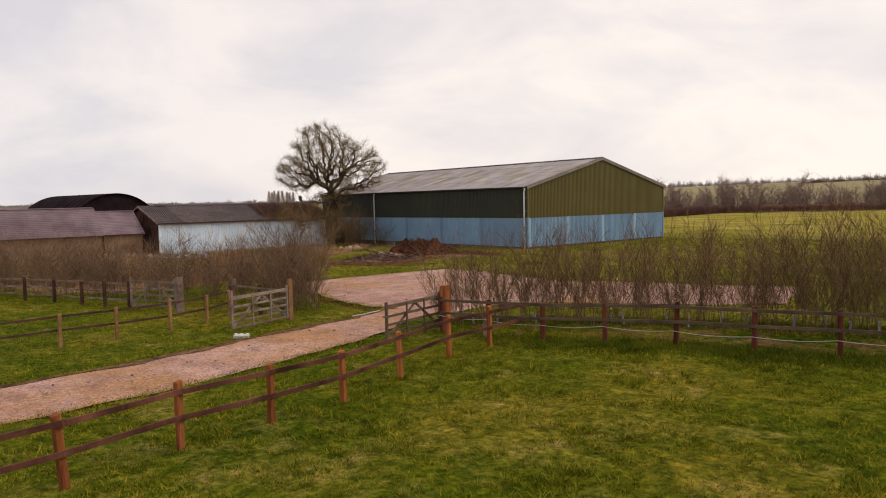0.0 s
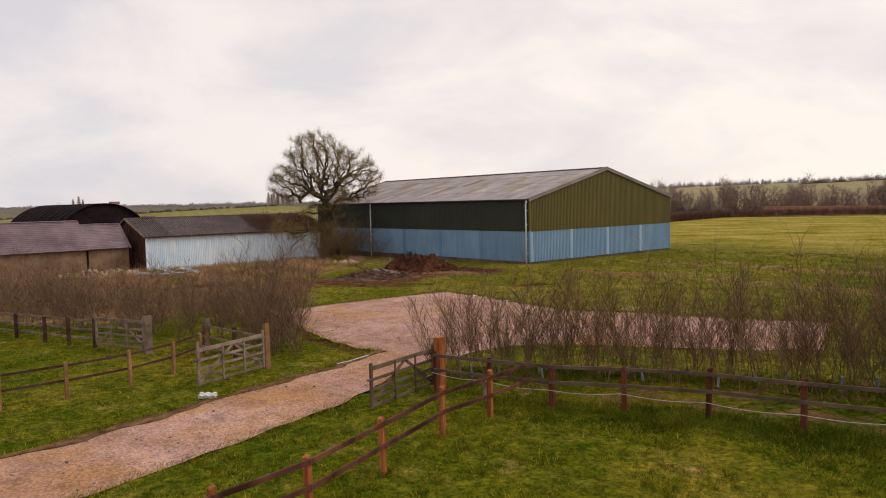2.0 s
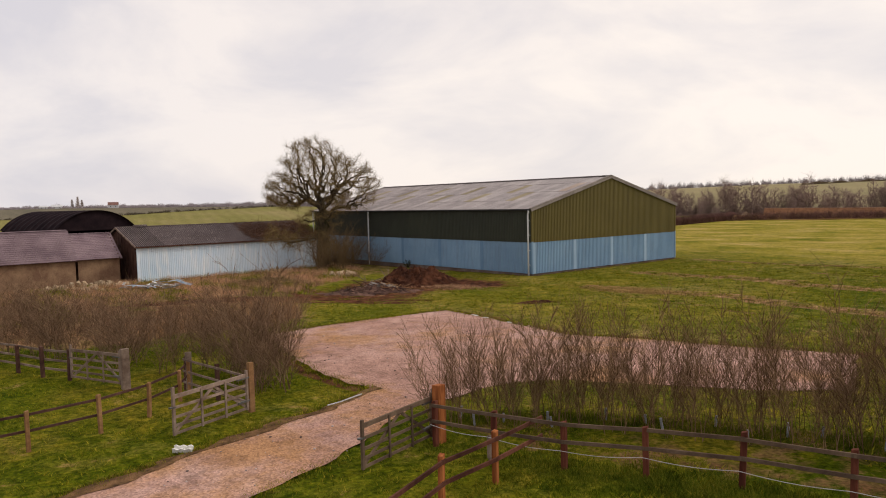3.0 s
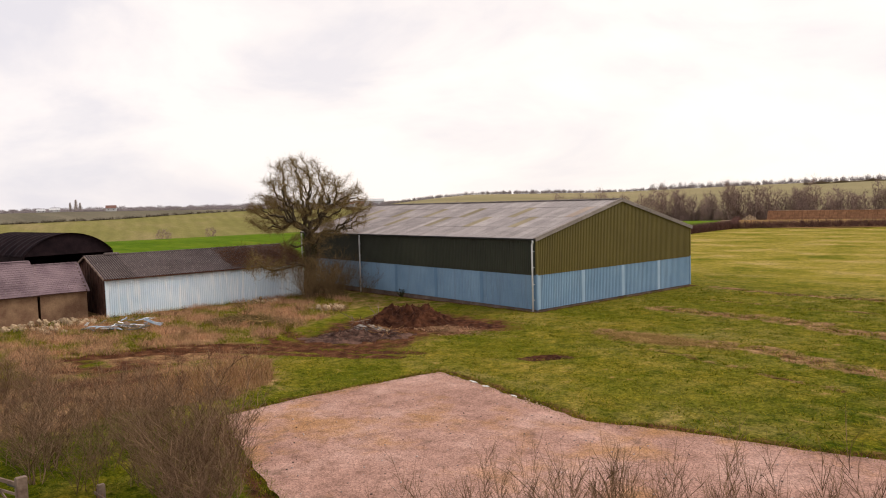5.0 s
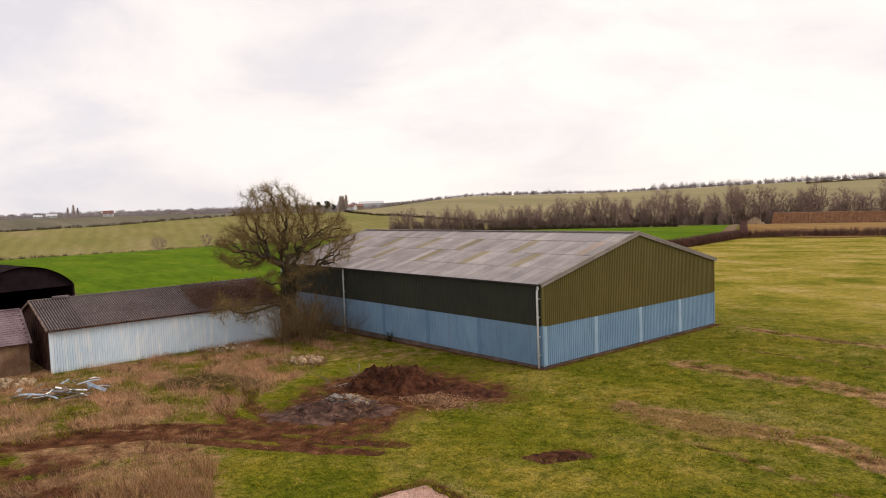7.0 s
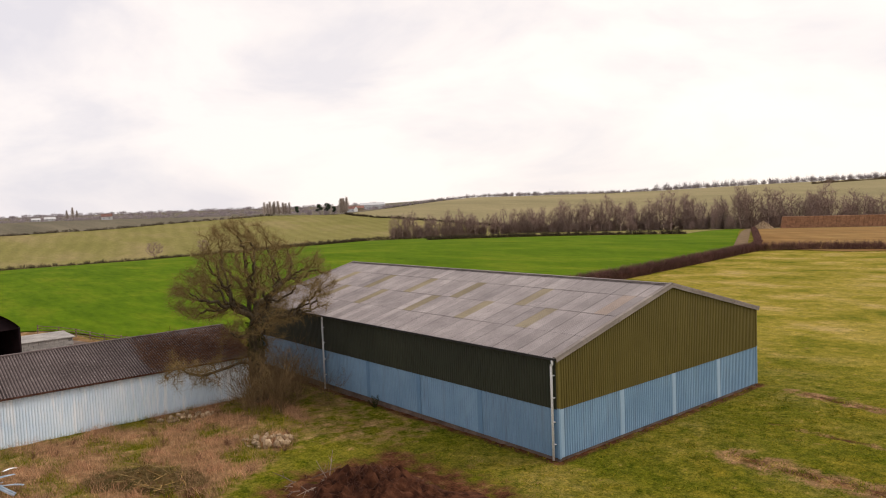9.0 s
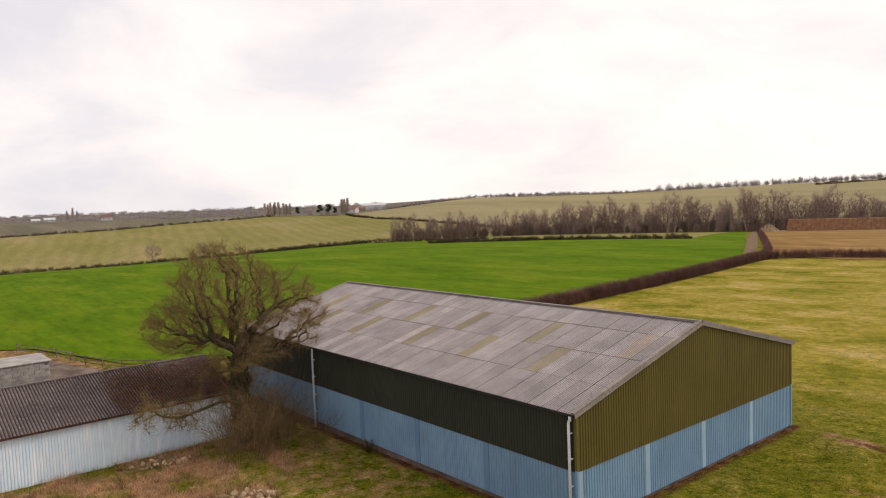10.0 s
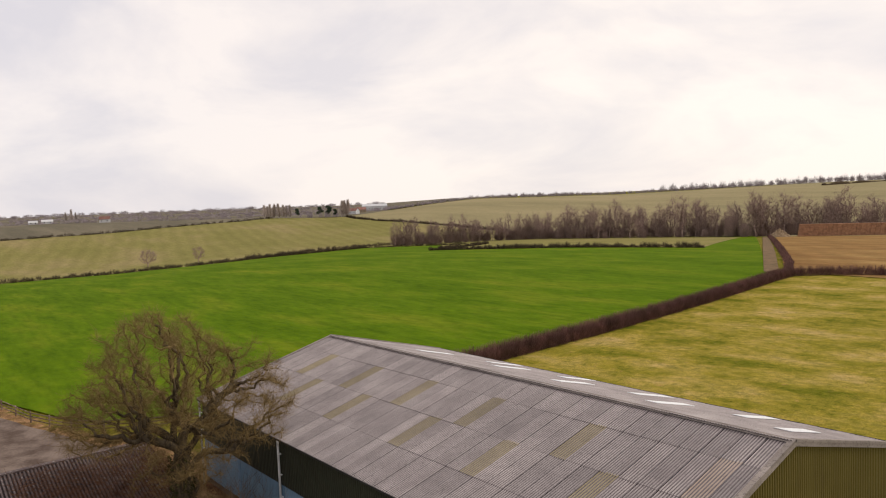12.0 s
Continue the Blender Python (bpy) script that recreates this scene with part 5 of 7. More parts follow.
# tree guards on some of the whips
GUARD = bm_mesh("tree_guard", pipe([(0, 0, 0), (0.004, 0, 0.2), (0, 0.006, 0.42), (0.004, 0, 0.6)], 0.045, 8), M_GUARD)
for (x, y) in along(HEDGE_ROW, 30)[:26]:
    x, y = x + gp.normal(0, 0.2), y + gp.uniform(-1.2, 0.3)
    ob = new("tree_guard", GUARD)
    ob.location, ob.rotation_euler = (x, y, gz(x, y)), (gp.normal(0, 0.12), gp.normal(0, 0.12), gp.random() * 6)
    ob.scale = (0.8, 0.8, gp.uniform(0.4, 0.75))
    tagged(ob, "cloudy spiral tree guard round a hedge stem", "tree guard", "tree guards along the hedge")

# thicket behind the paddock gates
BRUSH = [shrub_mesh("bare_shrub", 200 + k, 3.0, 2.0, 14, M_BRUSH, 1.4, 0.33) for k in range(5)]
spots = []
for (x, y) in along([(20.91, -35.77), (17.78, -35.69), (15.29, -37.06), (11.81, -38.63), (7.82, -40.4), (3.84, -42.16), (-1.15, -44.12), (-6.15, -46.09)], 34):
    spots.append((x + gp.normal(0, 0.5), y + gp.normal(0, 0.5), 1.2))
for _ in range(24):
    t = gp.random()
    spots.append((15 - 23 * t + gp.normal(0, 0.8), -34.5 - 7.5 * t + gp.uniform(0.2, 2.6), 1.0))
spots += [(20.43, -36.07, 1.7), (18.37, -35.1, 1.65), (21.4, -35.77, 1.5), (19.96, -36.77, 1.3)]
scatter("bare_shrub", BRUSH, spots, "bare brown twiggy shrub in the thicket by the gates", "shrub", "thicket behind the paddock", gp)
# shrubs under the oak
ELDER = [shrub_mesh("elder_bush", 240 + k, 4.2, 2.6, 20, M_ELDER, 1.7, 0.33, 1.0, 1.0) for k in range(3)]
scatter("elder_bush", ELDER, [(-22.64, -8.36, 1.15), (-21.85, -6.74, 1.25), (-24.91, -7.51, 1.1), (-22.92, -4.48, 1.15), (-25.37, -5.06, 1.1), (-24.79, -3.03, 1.0), (-21.1, -2.88, 0.9), (-24.74, -5.88, 1.25), (-25.8, -3.83, 1.2), (-27.45, -3.6, 1.1)], "bare tangled elder bush round the foot of the oak", "shrub", "bushes under the oak", gp)
# creeper over the end of the shed roof
g9 = np.random.default_rng(44)
n = 4600
cy = -4.9 - 8.6 * g9.random(n) ** 1.25
cu = g9.uniform(0.0, 6.0, n) * (0.35 + 0.65 * g9.random(n) ** 0.3)
p0 = np.stack([-28.2 - cu, cy, 3.12 + cu * 0.305 + g9.uniform(0.0, 0.3, n)], 1)
way = g9.normal(0, 1, (n, 3)) * [1, 1, 0.45] + [0.15, 0, 0.25]
p1 = p0 + way / np.linalg.norm(way, axis=1)[:, None] * g9.uniform(0.25, 0.75, (n, 1))
v, f = sticks(p0, p1, 0.011, 0.006)
tagged(new("roof_creeper", mesh_of("roof_creeper", v, f, M_CREEPER)), "tangled red-brown bare creeper over the shed roof", "creeper")
DOCK = [shrub_mesh("wall_bush", 280, 1.0, 0.5, 16, M_IVY, 1.6, 0.5, 1.0, 2.0)]
scatter("wall_bush", DOCK, [(-17.6, -0.7, 1.0)], "small dark bush against the barn wall", "bush", "", gp, 1, 1)
# low brambles on the waste ground
BRAMBLE = [shrub_mesh("bramble", 260 + k, 1.0, 0.35, 12, M_BRAMBLE, 0.9, 0.85, 1.0, 1.3) for k in range(4)]
spots = []
for _ in range(90):
    x, y = gp.uniform(-8, 16), gp.uniform(-42, -25)
    if inside(np.array(x), np.array(y), DEAD_A):
        spots.append((x, y, 0.8))
for _ in range(80):
    x, y = gp.uniform(-28, -9), gp.uniform(-37, -8)
    if inside(np.array(x), np.array(y), DEAD_B) and math.hypot(x + 21, y + 24) > 3.0:
        spots.append((x, y, 0.6))
scatter("bramble", BRAMBLE, spots, "low reddish bare bramble on the waste ground", "bramble", "brambles on the waste ground", gp)


# ---- grass and stalks ----
def blades(name, x, y, h, w, mat, lean, g, label, lift=0.0):
    n = len(x)
    z = terrain(x, y) - 0.03 + lift
    base = np.stack([x, y, z], 1)
    a = g.random(n) * 6.283
    side = np.stack([np.cos(a), np.sin(a), np.zeros(n)], 1) * (w / 2)[:, None]
    tip = base + np.stack([g.normal(0, lean, n) * h, g.normal(0, lean, n) * h, h], 1)
    mid = base * 0.5 + tip * 0.5 + np.stack([g.normal(0, 0.05, n) * h, g.normal(0, 0.05, n) * h, 0.06 * h], 1)
    v = np.stack([base - side, base + side, mid + side * 0.7, mid - side * 0.7, tip + side * 0.15, tip - side * 0.15], 1).reshape(-1, 3)
    k = (np.arange(n) * 6)[:, None]
    f = np.concatenate([k + [0, 1, 2, 3], k + [3, 2, 4, 5]])
    return tagged(new(name, mesh_of(name, v, f, mat)), label, "grass", "", "stuff")


def clumps(g, n, x0, x1, y0, y1, per, spread_r):
    cx, cy = g.uniform(x0, x1, n), g.uniform(y0, y1, n)
    k = np.repeat(np.arange(n), per)
    return cx[k] + g.normal(0, spread_r, n * per), cy[k] + g.normal(0, spread_r, n * per)


def off_road(x, y, margin=0.1):
    on = inside(x, y, ROAD_L + ROAD_R[::-1]) | inside(x, y, PAD_A + PAD_B[::-1])
    return ~on


x, y = clumps(gp, 12500, 31.0, 54, -58, -32.5, 17, 0.085)
ok = off_road(x, y)
x, y = x[ok], y[ok]
blades("lawn_grass", x, y, gp.uniform(0.04, 0.115, len(x)) * (1 + 0.45 * wobble(x, y, 1.3, 21)), np.full(len(x), 0.017), M_BLADE, 0.75, gp, "short winter grass of the paddock")
x, y = clumps(gp, 14000, 3, 31, -58, -28, 4, 0.12)
ok = off_road(x, y) & ~inside(x, y, DEAD_A)
x, y = x[ok], y[ok]
blades("verge_grass", x, y, gp.uniform(0.05, 0.13, len(x)), np.full(len(x), 0.02), M_BLADE, 0.6, gp, "green verge grass by the track")
x, y = clumps(gp, 24000, -8, 46, -30, 22, 4, 0.16)
ok = off_road(x, y) & ~inside(x, y, MUD) & ~inside(x, y, RUTS) & ~inside(x, y, HOLE) & ~((x < 0.3) & (y > -0.3))
x, y = x[ok], y[ok]
blades("meadow_grass", x, y, gp.uniform(0.06, 0.15, len(x)), np.full(len(x), 0.036), M_BLADE, 1.3, gp, "tussocky grass between yard and barn")
edge = np.concatenate([along([(a - 0.36, b) for a, b in ROAD_L], 1300), along(PAD_A, 1900), along(ROAD_R[:-1], 1500)])
edge = np.repeat(edge, 5, 0) + gp.normal(0, 0.2, (len(edge) * 5, 2))
blades("edge_grass", edge[:, 0], edge[:, 1], gp.uniform(0.04, 0.11, len(edge)), np.full(len(edge), 0.018), M_BLADE, 0.55, gp, "longer grass hanging over the track edge")
foot = along(FENCE_RED, 900)
foot = np.repeat(foot, 5, 0) + gp.normal(0, 0.12, (len(foot) * 5, 2))
blades("post_grass", foot[:, 0], foot[:, 1], gp.uniform(0.05, 0.12, len(foot)), np.full(len(foot), 0.015), M_BLADE, 0.45, gp, "longer grass along the foot of the red fence")
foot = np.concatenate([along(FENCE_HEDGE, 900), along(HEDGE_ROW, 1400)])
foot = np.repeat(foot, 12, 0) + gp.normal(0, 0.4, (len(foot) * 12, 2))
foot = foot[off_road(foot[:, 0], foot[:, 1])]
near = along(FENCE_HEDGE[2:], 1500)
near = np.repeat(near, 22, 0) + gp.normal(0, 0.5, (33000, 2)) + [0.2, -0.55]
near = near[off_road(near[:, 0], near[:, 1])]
# longer blades whose colour is darkened for the hedge's shade
blades("shade_grass", near[:, 0], near[:, 1], gp.uniform(0.05, 0.16, len(near)), np.full(len(near), 0.016), M_FENCESHADE, 0.5, gp, "grass by the hedge fence with shade put into its deep green")
blades("fence_grass", foot[:, 0], foot[:, 1], gp.uniform(0.06, 0.18, len(foot)), np.full(len(foot), 0.015), M_FOOTSHADE, 0.45, gp, "longer grass along the hedge fence with shade put into its green")
x, y = clumps(gp, 4200, -10, 22, -46, -23, 11, 0.22)
ok = inside(x, y, DEAD_A) & off_road(x, y) & (wobble(x, y, 5.5, 41) + 0.5 * sst(-2, 8, x) > 0.05)
x, y = x[ok], y[ok]
blades("dead_stalks", x, y, gp.uniform(0.15, 0.6, len(x)), np.full(len(x), 0.015), M_RUST, 0.5, gp, "pale dead stalks on the waste ground")
x, y = clumps(gp, 6400, -29, -5, -40, -4, 12, 0.26)
ok = inside(x, y, DEAD_B) & ~inside(x, y, RUTS) & (wobble(x, y, 6.0, 42) > -0.12)
x, y = x[ok], y[ok]
blades("rusty_weeds", x, y, gp.uniform(0.12, 0.6, len(x)), np.full(len(x), 0.017), M_RUST, 0.55, gp, "rust-coloured dead weeds by the long shed")
x, y = clumps(gp, 4200, -29, -5, -40, -4, 9, 0.24)
ok = inside(x, y, DEAD_B) & ~inside(x, y, RUTS) & (wobble(x, y, 6.0, 42) < 0.08)
x, y = x[ok], y[ok]
blades("green_weeds", x, y, gp.uniform(0.15, 0.45, len(x)), np.full(len(x), 0.022), M_BLADE, 0.6, gp, "green weeds among the dead ones")
for pts, w in SCARS[:2]:
    c = along(pts, 450)
    c = np.repeat(c, 2, 0) + gp.normal(0, w * 0.55, (900, 2))
    blades("scar_straw", c[:, 0], c[:, 1], gp.uniform(0.03, 0.08, len(c)), np.full(len(c), 0.03), M_HAY, 3.0, gp, "flattened straw on the rutted grass")
x, y = clumps(gp, 900, 1, 12, -36, -25, 9, 0.2)
ok = inside(x, y, DEAD_A) & off_road(x, y) & (x + 0.8 * (y + 30) > 1)
x, y = x[ok], y[ok]
blades("golden_stalks", x, y, gp.uniform(0.3, 0.85, len(x)), np.full(len(x), 0.024), M_STRAW, 0.35, gp, "golden dead grass by the yard edge")
c = gp.normal(0, 1, (2600, 2)) * [2.4, 0.8] + [-0.2, -10.2]
blades("heap_straw", c[:, 0], c[:, 1], gp.uniform(0.03, 0.1, len(c)), np.full(len(c), 0.035), M_RUST, 3.0, gp, "rusty straw strewn before the soil heap")
c = gp.normal(0, 1, (9000, 2)) * [2.1, 0.75] + [14.3, -4.6]
blades("straw_patch", c[:, 0], c[:, 1], gp.uniform(0.04, 0.12, len(c)), np.full(len(c), 0.035), M_HAY, 3.0, gp, "scattered straw on the grass by the barn")

# ---- fences and gates ----
def post_mesh(w, h, mat, seed=0, name="post"):
    """A squared post with a weathered, slightly sloping top."""
    bm = box((w, w, h + 0.25), (0, 0, -0.25), 0.012)
    g = np.random.default_rng(seed)
    for v in bm.verts:
        v.co.x += g.normal(0, 0.004)
        v.co.y += g.normal(0, 0.004)
        if v.co.z > h - 0.05:
            v.co.z += 0.03 * (v.co.x / w) + g.normal(0, 0.004)
    return bm_mesh(name, bm, mat)


def fence(label, posts, h, rails, post_mat, rail_mat, w=0.11, rail_h=0.09, side=0.075, seed=0, group="", shared_end=False):
    """A post-and-rail fence on a line of post feet; rails are heights above the ground."""
    fx, fy = posts[0]
    ob = thing("post_and_rail_fence", label, "fence", group, (fx, fy, gz(fx, fy)))
    o = Vector((fx, fy, gz(fx, fy)))
    g = np.random.default_rng(seed)
    kinds = [post_mesh(w, h, post_mat, seed + k) for k in range(3)]
    for k, (x, y) in enumerate(posts[:-1] if shared_end else posts):
        m = Matrix.Translation(Vector((x, y, gz(x, y))) - o) @ Matrix.Rotation(g.normal(0, 0.02), 4, "X") @ Matrix.Rotation(g.normal(0, 0.02), 4, "Y")
        q = posts[min(k + 1, len(posts) - 1)]
        p = posts[max(k - 1, 0)]
        m = m @ Matrix.Rotation(math.atan2(q[1] - p[1], q[0] - p[0]), 4, "Z") @ Matrix.Diagonal((1, 1, g.uniform(0.95, 1.05), 1))
        part("post", kinds[k % 3], ob, "", m)
    for (ax, ay), (bx, by) in zip(posts, posts[1:]):
        d = Vector((bx - ax, by - ay, 0)).normalized()
        n = Vector((d.y, -d.x, 0)) * side
        for r in rails:
            a = Vector((ax, ay, gz(ax, ay) + r + g.normal(0, 0.004))) - o + n - d * 0.05
            b = Vector((bx, by, gz(bx, by) + r + g.normal(0, 0.004))) - o + n + d * 0.05
            part("rail", bm_mesh("rail", bar(a, b, 0.04, rail_h, sag=g.uniform(-0.002, 0.006)), rail_mat), ob)
    return ob


def gate(label, hinge, end, h=1.15, bars=5, mat=None, stile=0.09, cross=True, stile_up=0.0):
    """A wooden field gate standing open between two ground points."""
    mat = mat or M_GREYWOOD
    o = Vector((hinge[0], hinge[1], gz(*hinge)))
    ob = thing("field_gate", label, "gate", "field gates", o)
    e = Vector((end[0], end[1], gz(*end))) - o
    d = Vector((e.x, e.y, 0)).normalized()
    lo = 0.12
    for p, nm, up in ((d * 0.08, "hinge_stile", 0.12), (e, "end_stile", stile_up)):
        bm = box((stile, 0.07, h + up), (p.x, p.y, p.z + lo), 0.008, math.atan2(d.y, d.x))
        st = part(nm, bm_mesh(nm, bm, mat), ob)
        if nm == "hinge_stile":
            for z in (0.3, h - 0.12):
                part("hinge", bm_mesh("hinge", bar((p.x - d.x * 0.08, p.y - d.y * 0.08, lo + z), (p.x + d.x * 0.4, p.y + d.y * 0.4, lo + z), 0.085, 0.045), M_IRON), st, "dull iron strap hinge")
        else:
            part("latch", bm_mesh("latch", bar((p.x - d.x * 0.05, p.y - d.y * 0.05, p.z + lo + h * 0.7), (p.x + d.x * 0.14, p.y + d.y * 0.14, p.z + lo + h * 0.7), 0.085, 0.04), M_IRON), st, "dull iron latch")
    gaps = [0.06, 0.27, 0.5, 0.76, 1.06][:bars]
    for k, z in enumerate(gaps):
        zz = lo + z * h / 1.1
        top = k == bars - 1
        part("bar", bm_mesh("bar", bar(d * 0.08 + Vector((0, 0, zz)), e + Vector((0, 0, zz - 0.01)), 0.05 if top else 0.03, 0.11 if top else 0.075), mat), ob)
    if cross:
        off = Vector((d.y, -d.x, 0)) * 0.035
        part("brace", bm_mesh("brace", bar(d * 0.1 + off + Vector((0, 0, lo + 0.1)), e * 0.5 + off + Vector((0, 0, lo + h * 0.96)), 0.03, 0.08), mat), ob)
        part("brace", bm_mesh("brace", bar(e * 0.97 + off + Vector((0, 0, lo + 0.1)), e * 0.5 + off * 0.6 + Vector((0, 0, lo + h * 0.9)), 0.03, 0.08), mat), ob)
        for q in (0.34, 0.66):
            c = e * q - off
            part("upright", bm_mesh("upright", box((0.07, 0.03, h * 0.98), (c.x, c.y, c.z + lo), 0.005, math.atan2(d.y, d.x)), mat), ob)
    return ob


fence("red-stained post-and-rail fence between paddock and track", FENCE_RED, 1.18, (0.58, 1.04), M_REDWOOD, M_RAIL, 0.12, 0.09, 0.075, 3, shared_end=True)
fence("weathered post-and-rail fence in front of the young hedge", FENCE_HEDGE, 1.2, (0.68, 1.1), M_REDPOST, M_OLDGATE, 0.13, 0.085, 0.075, 5)
fence("pale-posted paddock fence with dark rails", [(23.5, -51.6), (23.2, -49.7), (22.9, -47.8), (22.63, -45.9), (22.6, -44.14), (22.3, -42.22), (21.55, -40.6), (20.4, -39.2), (19.2, -38.45)], 1.12, (0.55, 1.0), M_PALEWOOD, M_DARKWOOD, 0.11, 0.07, -0.07, 7)
fence("grey rails behind the open gate", [(18.9, -38.44), (21.2, -38.2), (23.4, -38.0)], 1.25, (0.3, 0.7, 1.12), M_DARKWOOD, M_GREYWOOD, 0.13, 0.07, 0.07, 8)
fence("dark old three-rail fence along the thicket", [(13.85, -41.15), (12.35, -41.8), (10.5, -42.35), (8.3, -43.1), (6.0, -44.0), (3.7, -44.9), (1.4, -45.8), (-1, -46.7), (-4, -47.9)], 1.2, (0.35, 0.72, 1.1), M_DARKWOOD, M_GREYWOOD, 0.13, 0.08, 0.07, 9)
fence("grey fence between yard and green field", [(-84, -11), (-80, -9.2), (-76, -8.0), (-72, -7.3), (-68, -6.6), (-65, -5.5), (-62, -4.2), (-59, -2.0), (-56.5, 1.5), (-54.5, 6)], 1.15, (0.35, 0.7, 1.05), M_GREYWOOD, M_GREYWOOD, 0.12, 0.09, 0.07, 10)
gate("weathered brown field gate standing open by the red post", (29.75, -35.75), (30.55, -38.55), 1.1, mat=M_OLDGATE, stile_up=0.1)
gate("silvered five-bar field gate standing open on the verge", (23.5, -38.15), (24.5, -40.85), 1.15, stile_up=0.22)
gate("old dark gate in the far paddock fence", (16.85, -40.05), (14.0, -41.1), 1.15, mat=M_GREYWOOD, stile_up=0.15)


def gate_post(label, x, y, w, h, mat, seed):
    ob = new("gate_post", post_mesh(w, h, mat, seed, "gate_post"))
    ob.location = (x, y, gz(x, y))
    tagged(ob, label, "gate post")
    return ob


gate_post("stout red-stained gate post", 29.95, -35.7, 0.26, 1.55, M_REDWOOD, 41)
gate_post("grey slamming post beside the red gate post", 29.72, -35.66, 0.14, 1.4, M_GREYWOOD, 46)
gate_post("weathered reddish gate post at the verge gate", 23.45, -38.05, 0.17, 1.6, M_PALEWOOD, 42)
gate_post("thick old gate post at the far gate", 17.1, -40.0, 0.27, 1.5, M_GREYWOOD, 43)
gate_post("grey post beside the paddock corner", 19.1, -38.4, 0.18, 1.4, M_GREYWOOD, 44)
gate_post("short grey stake in the corner of the fence", 31.95, -35.75, 0.1, 0.62, M_GREYWOOD, 45)


def build_tape():
    """White electric tape sagging from post to post."""
    posts = [(30.15, -36.1), (31.95, -35.75), (33.7, -35.1), (35.33, -34.2), (37.17, -33.4), (39.2, -32.92), (41.1, -32.3), (43.0, -31.7), (44.9, -31.1), (46.8, -30.5), (48.8, -29.9)]
    hs = [0.62, 0.6, 0.5, 0.5, 0.44, 0.42, 0.44, 0.46, 0.45, 0.45, 0.45]
    pts = []
    for k, ((ax, ay), (bx, by)) in enumerate(zip(posts, posts[1:])):
        for s in np.linspace(0, 1, 8)[: (8 if k == len(posts) - 2 else 7)]:
            x, y = ax + (bx - ax) * s, ay + (by - ay) * s
            z = gz(x, y) + hs[k] * (1 - s) + hs[k + 1] * s - 0.06 * math.sin(math.pi * s)
            pts.append((x + 0.09 * 0.25, y - 0.09, z))
    ob = new("electric_tape", bm_mesh("electric_tape", pipe(pts, 0.0075, 6), M_TAPE))
    tagged(ob, "white electric fence tape sagging between the posts", "fence tape")


build_tape()

# ---- hedges and trees of the country beyond ----
def hedge_row(name, label, pts, w, h, mat, per_m, r, seed, gaps=0.0, group="", core=0.86):
    """A cut hedge: a lumpy dark core with many short shoots standing out of it."""
    g = np.random.default_rng(seed)
    length = float(np.linalg.norm(np.diff(np.array(pts), axis=0), axis=1).sum())
    nu = max(12, int(length / max(0.6, h * 0.35)))
    c = along(pts, nu)
    t = np.gradient(c, axis=0)
    t /= np.linalg.norm(t, axis=1)[:, None]
    n = np.stack([-t[:, 1], t[:, 0]], 1)
    prof = [(-0.5, 0.0), (-0.52, 0.45), (-0.4, 0.86), (0.0, 0.95), (0.4, 0.86), (0.52, 0.45), (0.5, 0.0)]
    hh = h * (core + 0.05 * wobble(c[:, 0], c[:, 1], 9.0, seed))
    if gaps:
        hh = hh * np.clip(0.8 + 0.4 * wobble(c[:, 0], c[:, 1], 38.0, seed + 1) + g.normal(0, gaps, nu), 0.3, 1.2)
    vs = []
    for a, b in prof:
        p = c + n * (a * w * g.uniform(0.9, 1.05, nu))[:, None]
        z = terrain(p[:, 0], p[:, 1]) - 0.1 + b * hh * g.uniform(0.96, 1.03, nu)
        vs.append(np.concatenate([p, z[:, None]], 1))
    v = np.stack(vs, 1)
    m = len(prof)
    i = np.arange(nu * m).reshape(nu, m)
    f = np.stack([i[:-1, :-1], i[1:, :-1], i[1:, 1:], i[:-1, 1:]], -1).reshape(-1, 4)
    ob = tagged(new(name, mesh_of(name, v.reshape(-1, 3), f, mat)), label, "hedge", group)
    k = int(length * per_m)
    s = g.random(k) * (nu - 1)
    j = s.astype(int).clip(0, nu - 2)
    base = c[j] + (c[j + 1] - c[j]) * (s - j)[:, None] + n[j] * g.uniform(-0.5, 0.5, (k, 1)) * w
    z0 = terrain(base[:, 0], base[:, 1]) + hh[j] * g.uniform(0.0, 0.86, k)
    p0 = np.concatenate([base, z0[:, None]], 1)
    d = np.concatenate([n[j] * g.normal(0, 0.45, (k, 1)) + t[j] * g.normal(0, 0.3, (k, 1)), np.ones((k, 1))], 1)
    p1 = p0 + d * (hh[j] * g.uniform(0.14, 0.36, k))[:, None]
    v, f = sticks(p0, p1, r, r * 0.45)
    tagged(part("twig_growth", mesh_of("twig_growth", v, f, mat), ob), kind="stuff")
    return ob



def bush_sticks(g, h, w, n, r):
    """A rounded field bush: shoots fanning up from the foot, thick at the rim."""
    tip = blob((0, 0, h * 0.42), (w / 2, w / 2, h * 0.58), n, g, 0.35)
    tip[:, 2] = np.maximum(tip[:, 2], 0.1 * h * g.random(n))
    foot = tip * [0.6, 0.6, 0.5] + g.normal(0, 0.1, (n, 3)) * [w, w, h] * 0.5
    foot[:, 2] = np.maximum(foot[:, 2], 0)
    return sticks(foot, tip, r, r * 0.4)


def bush_mesh(name, seed, h, w, mat, n=420, r=0.04):
    return mesh_of(name, *bush_sticks(np.random.default_rng(seed), h, w, n, r), mat)


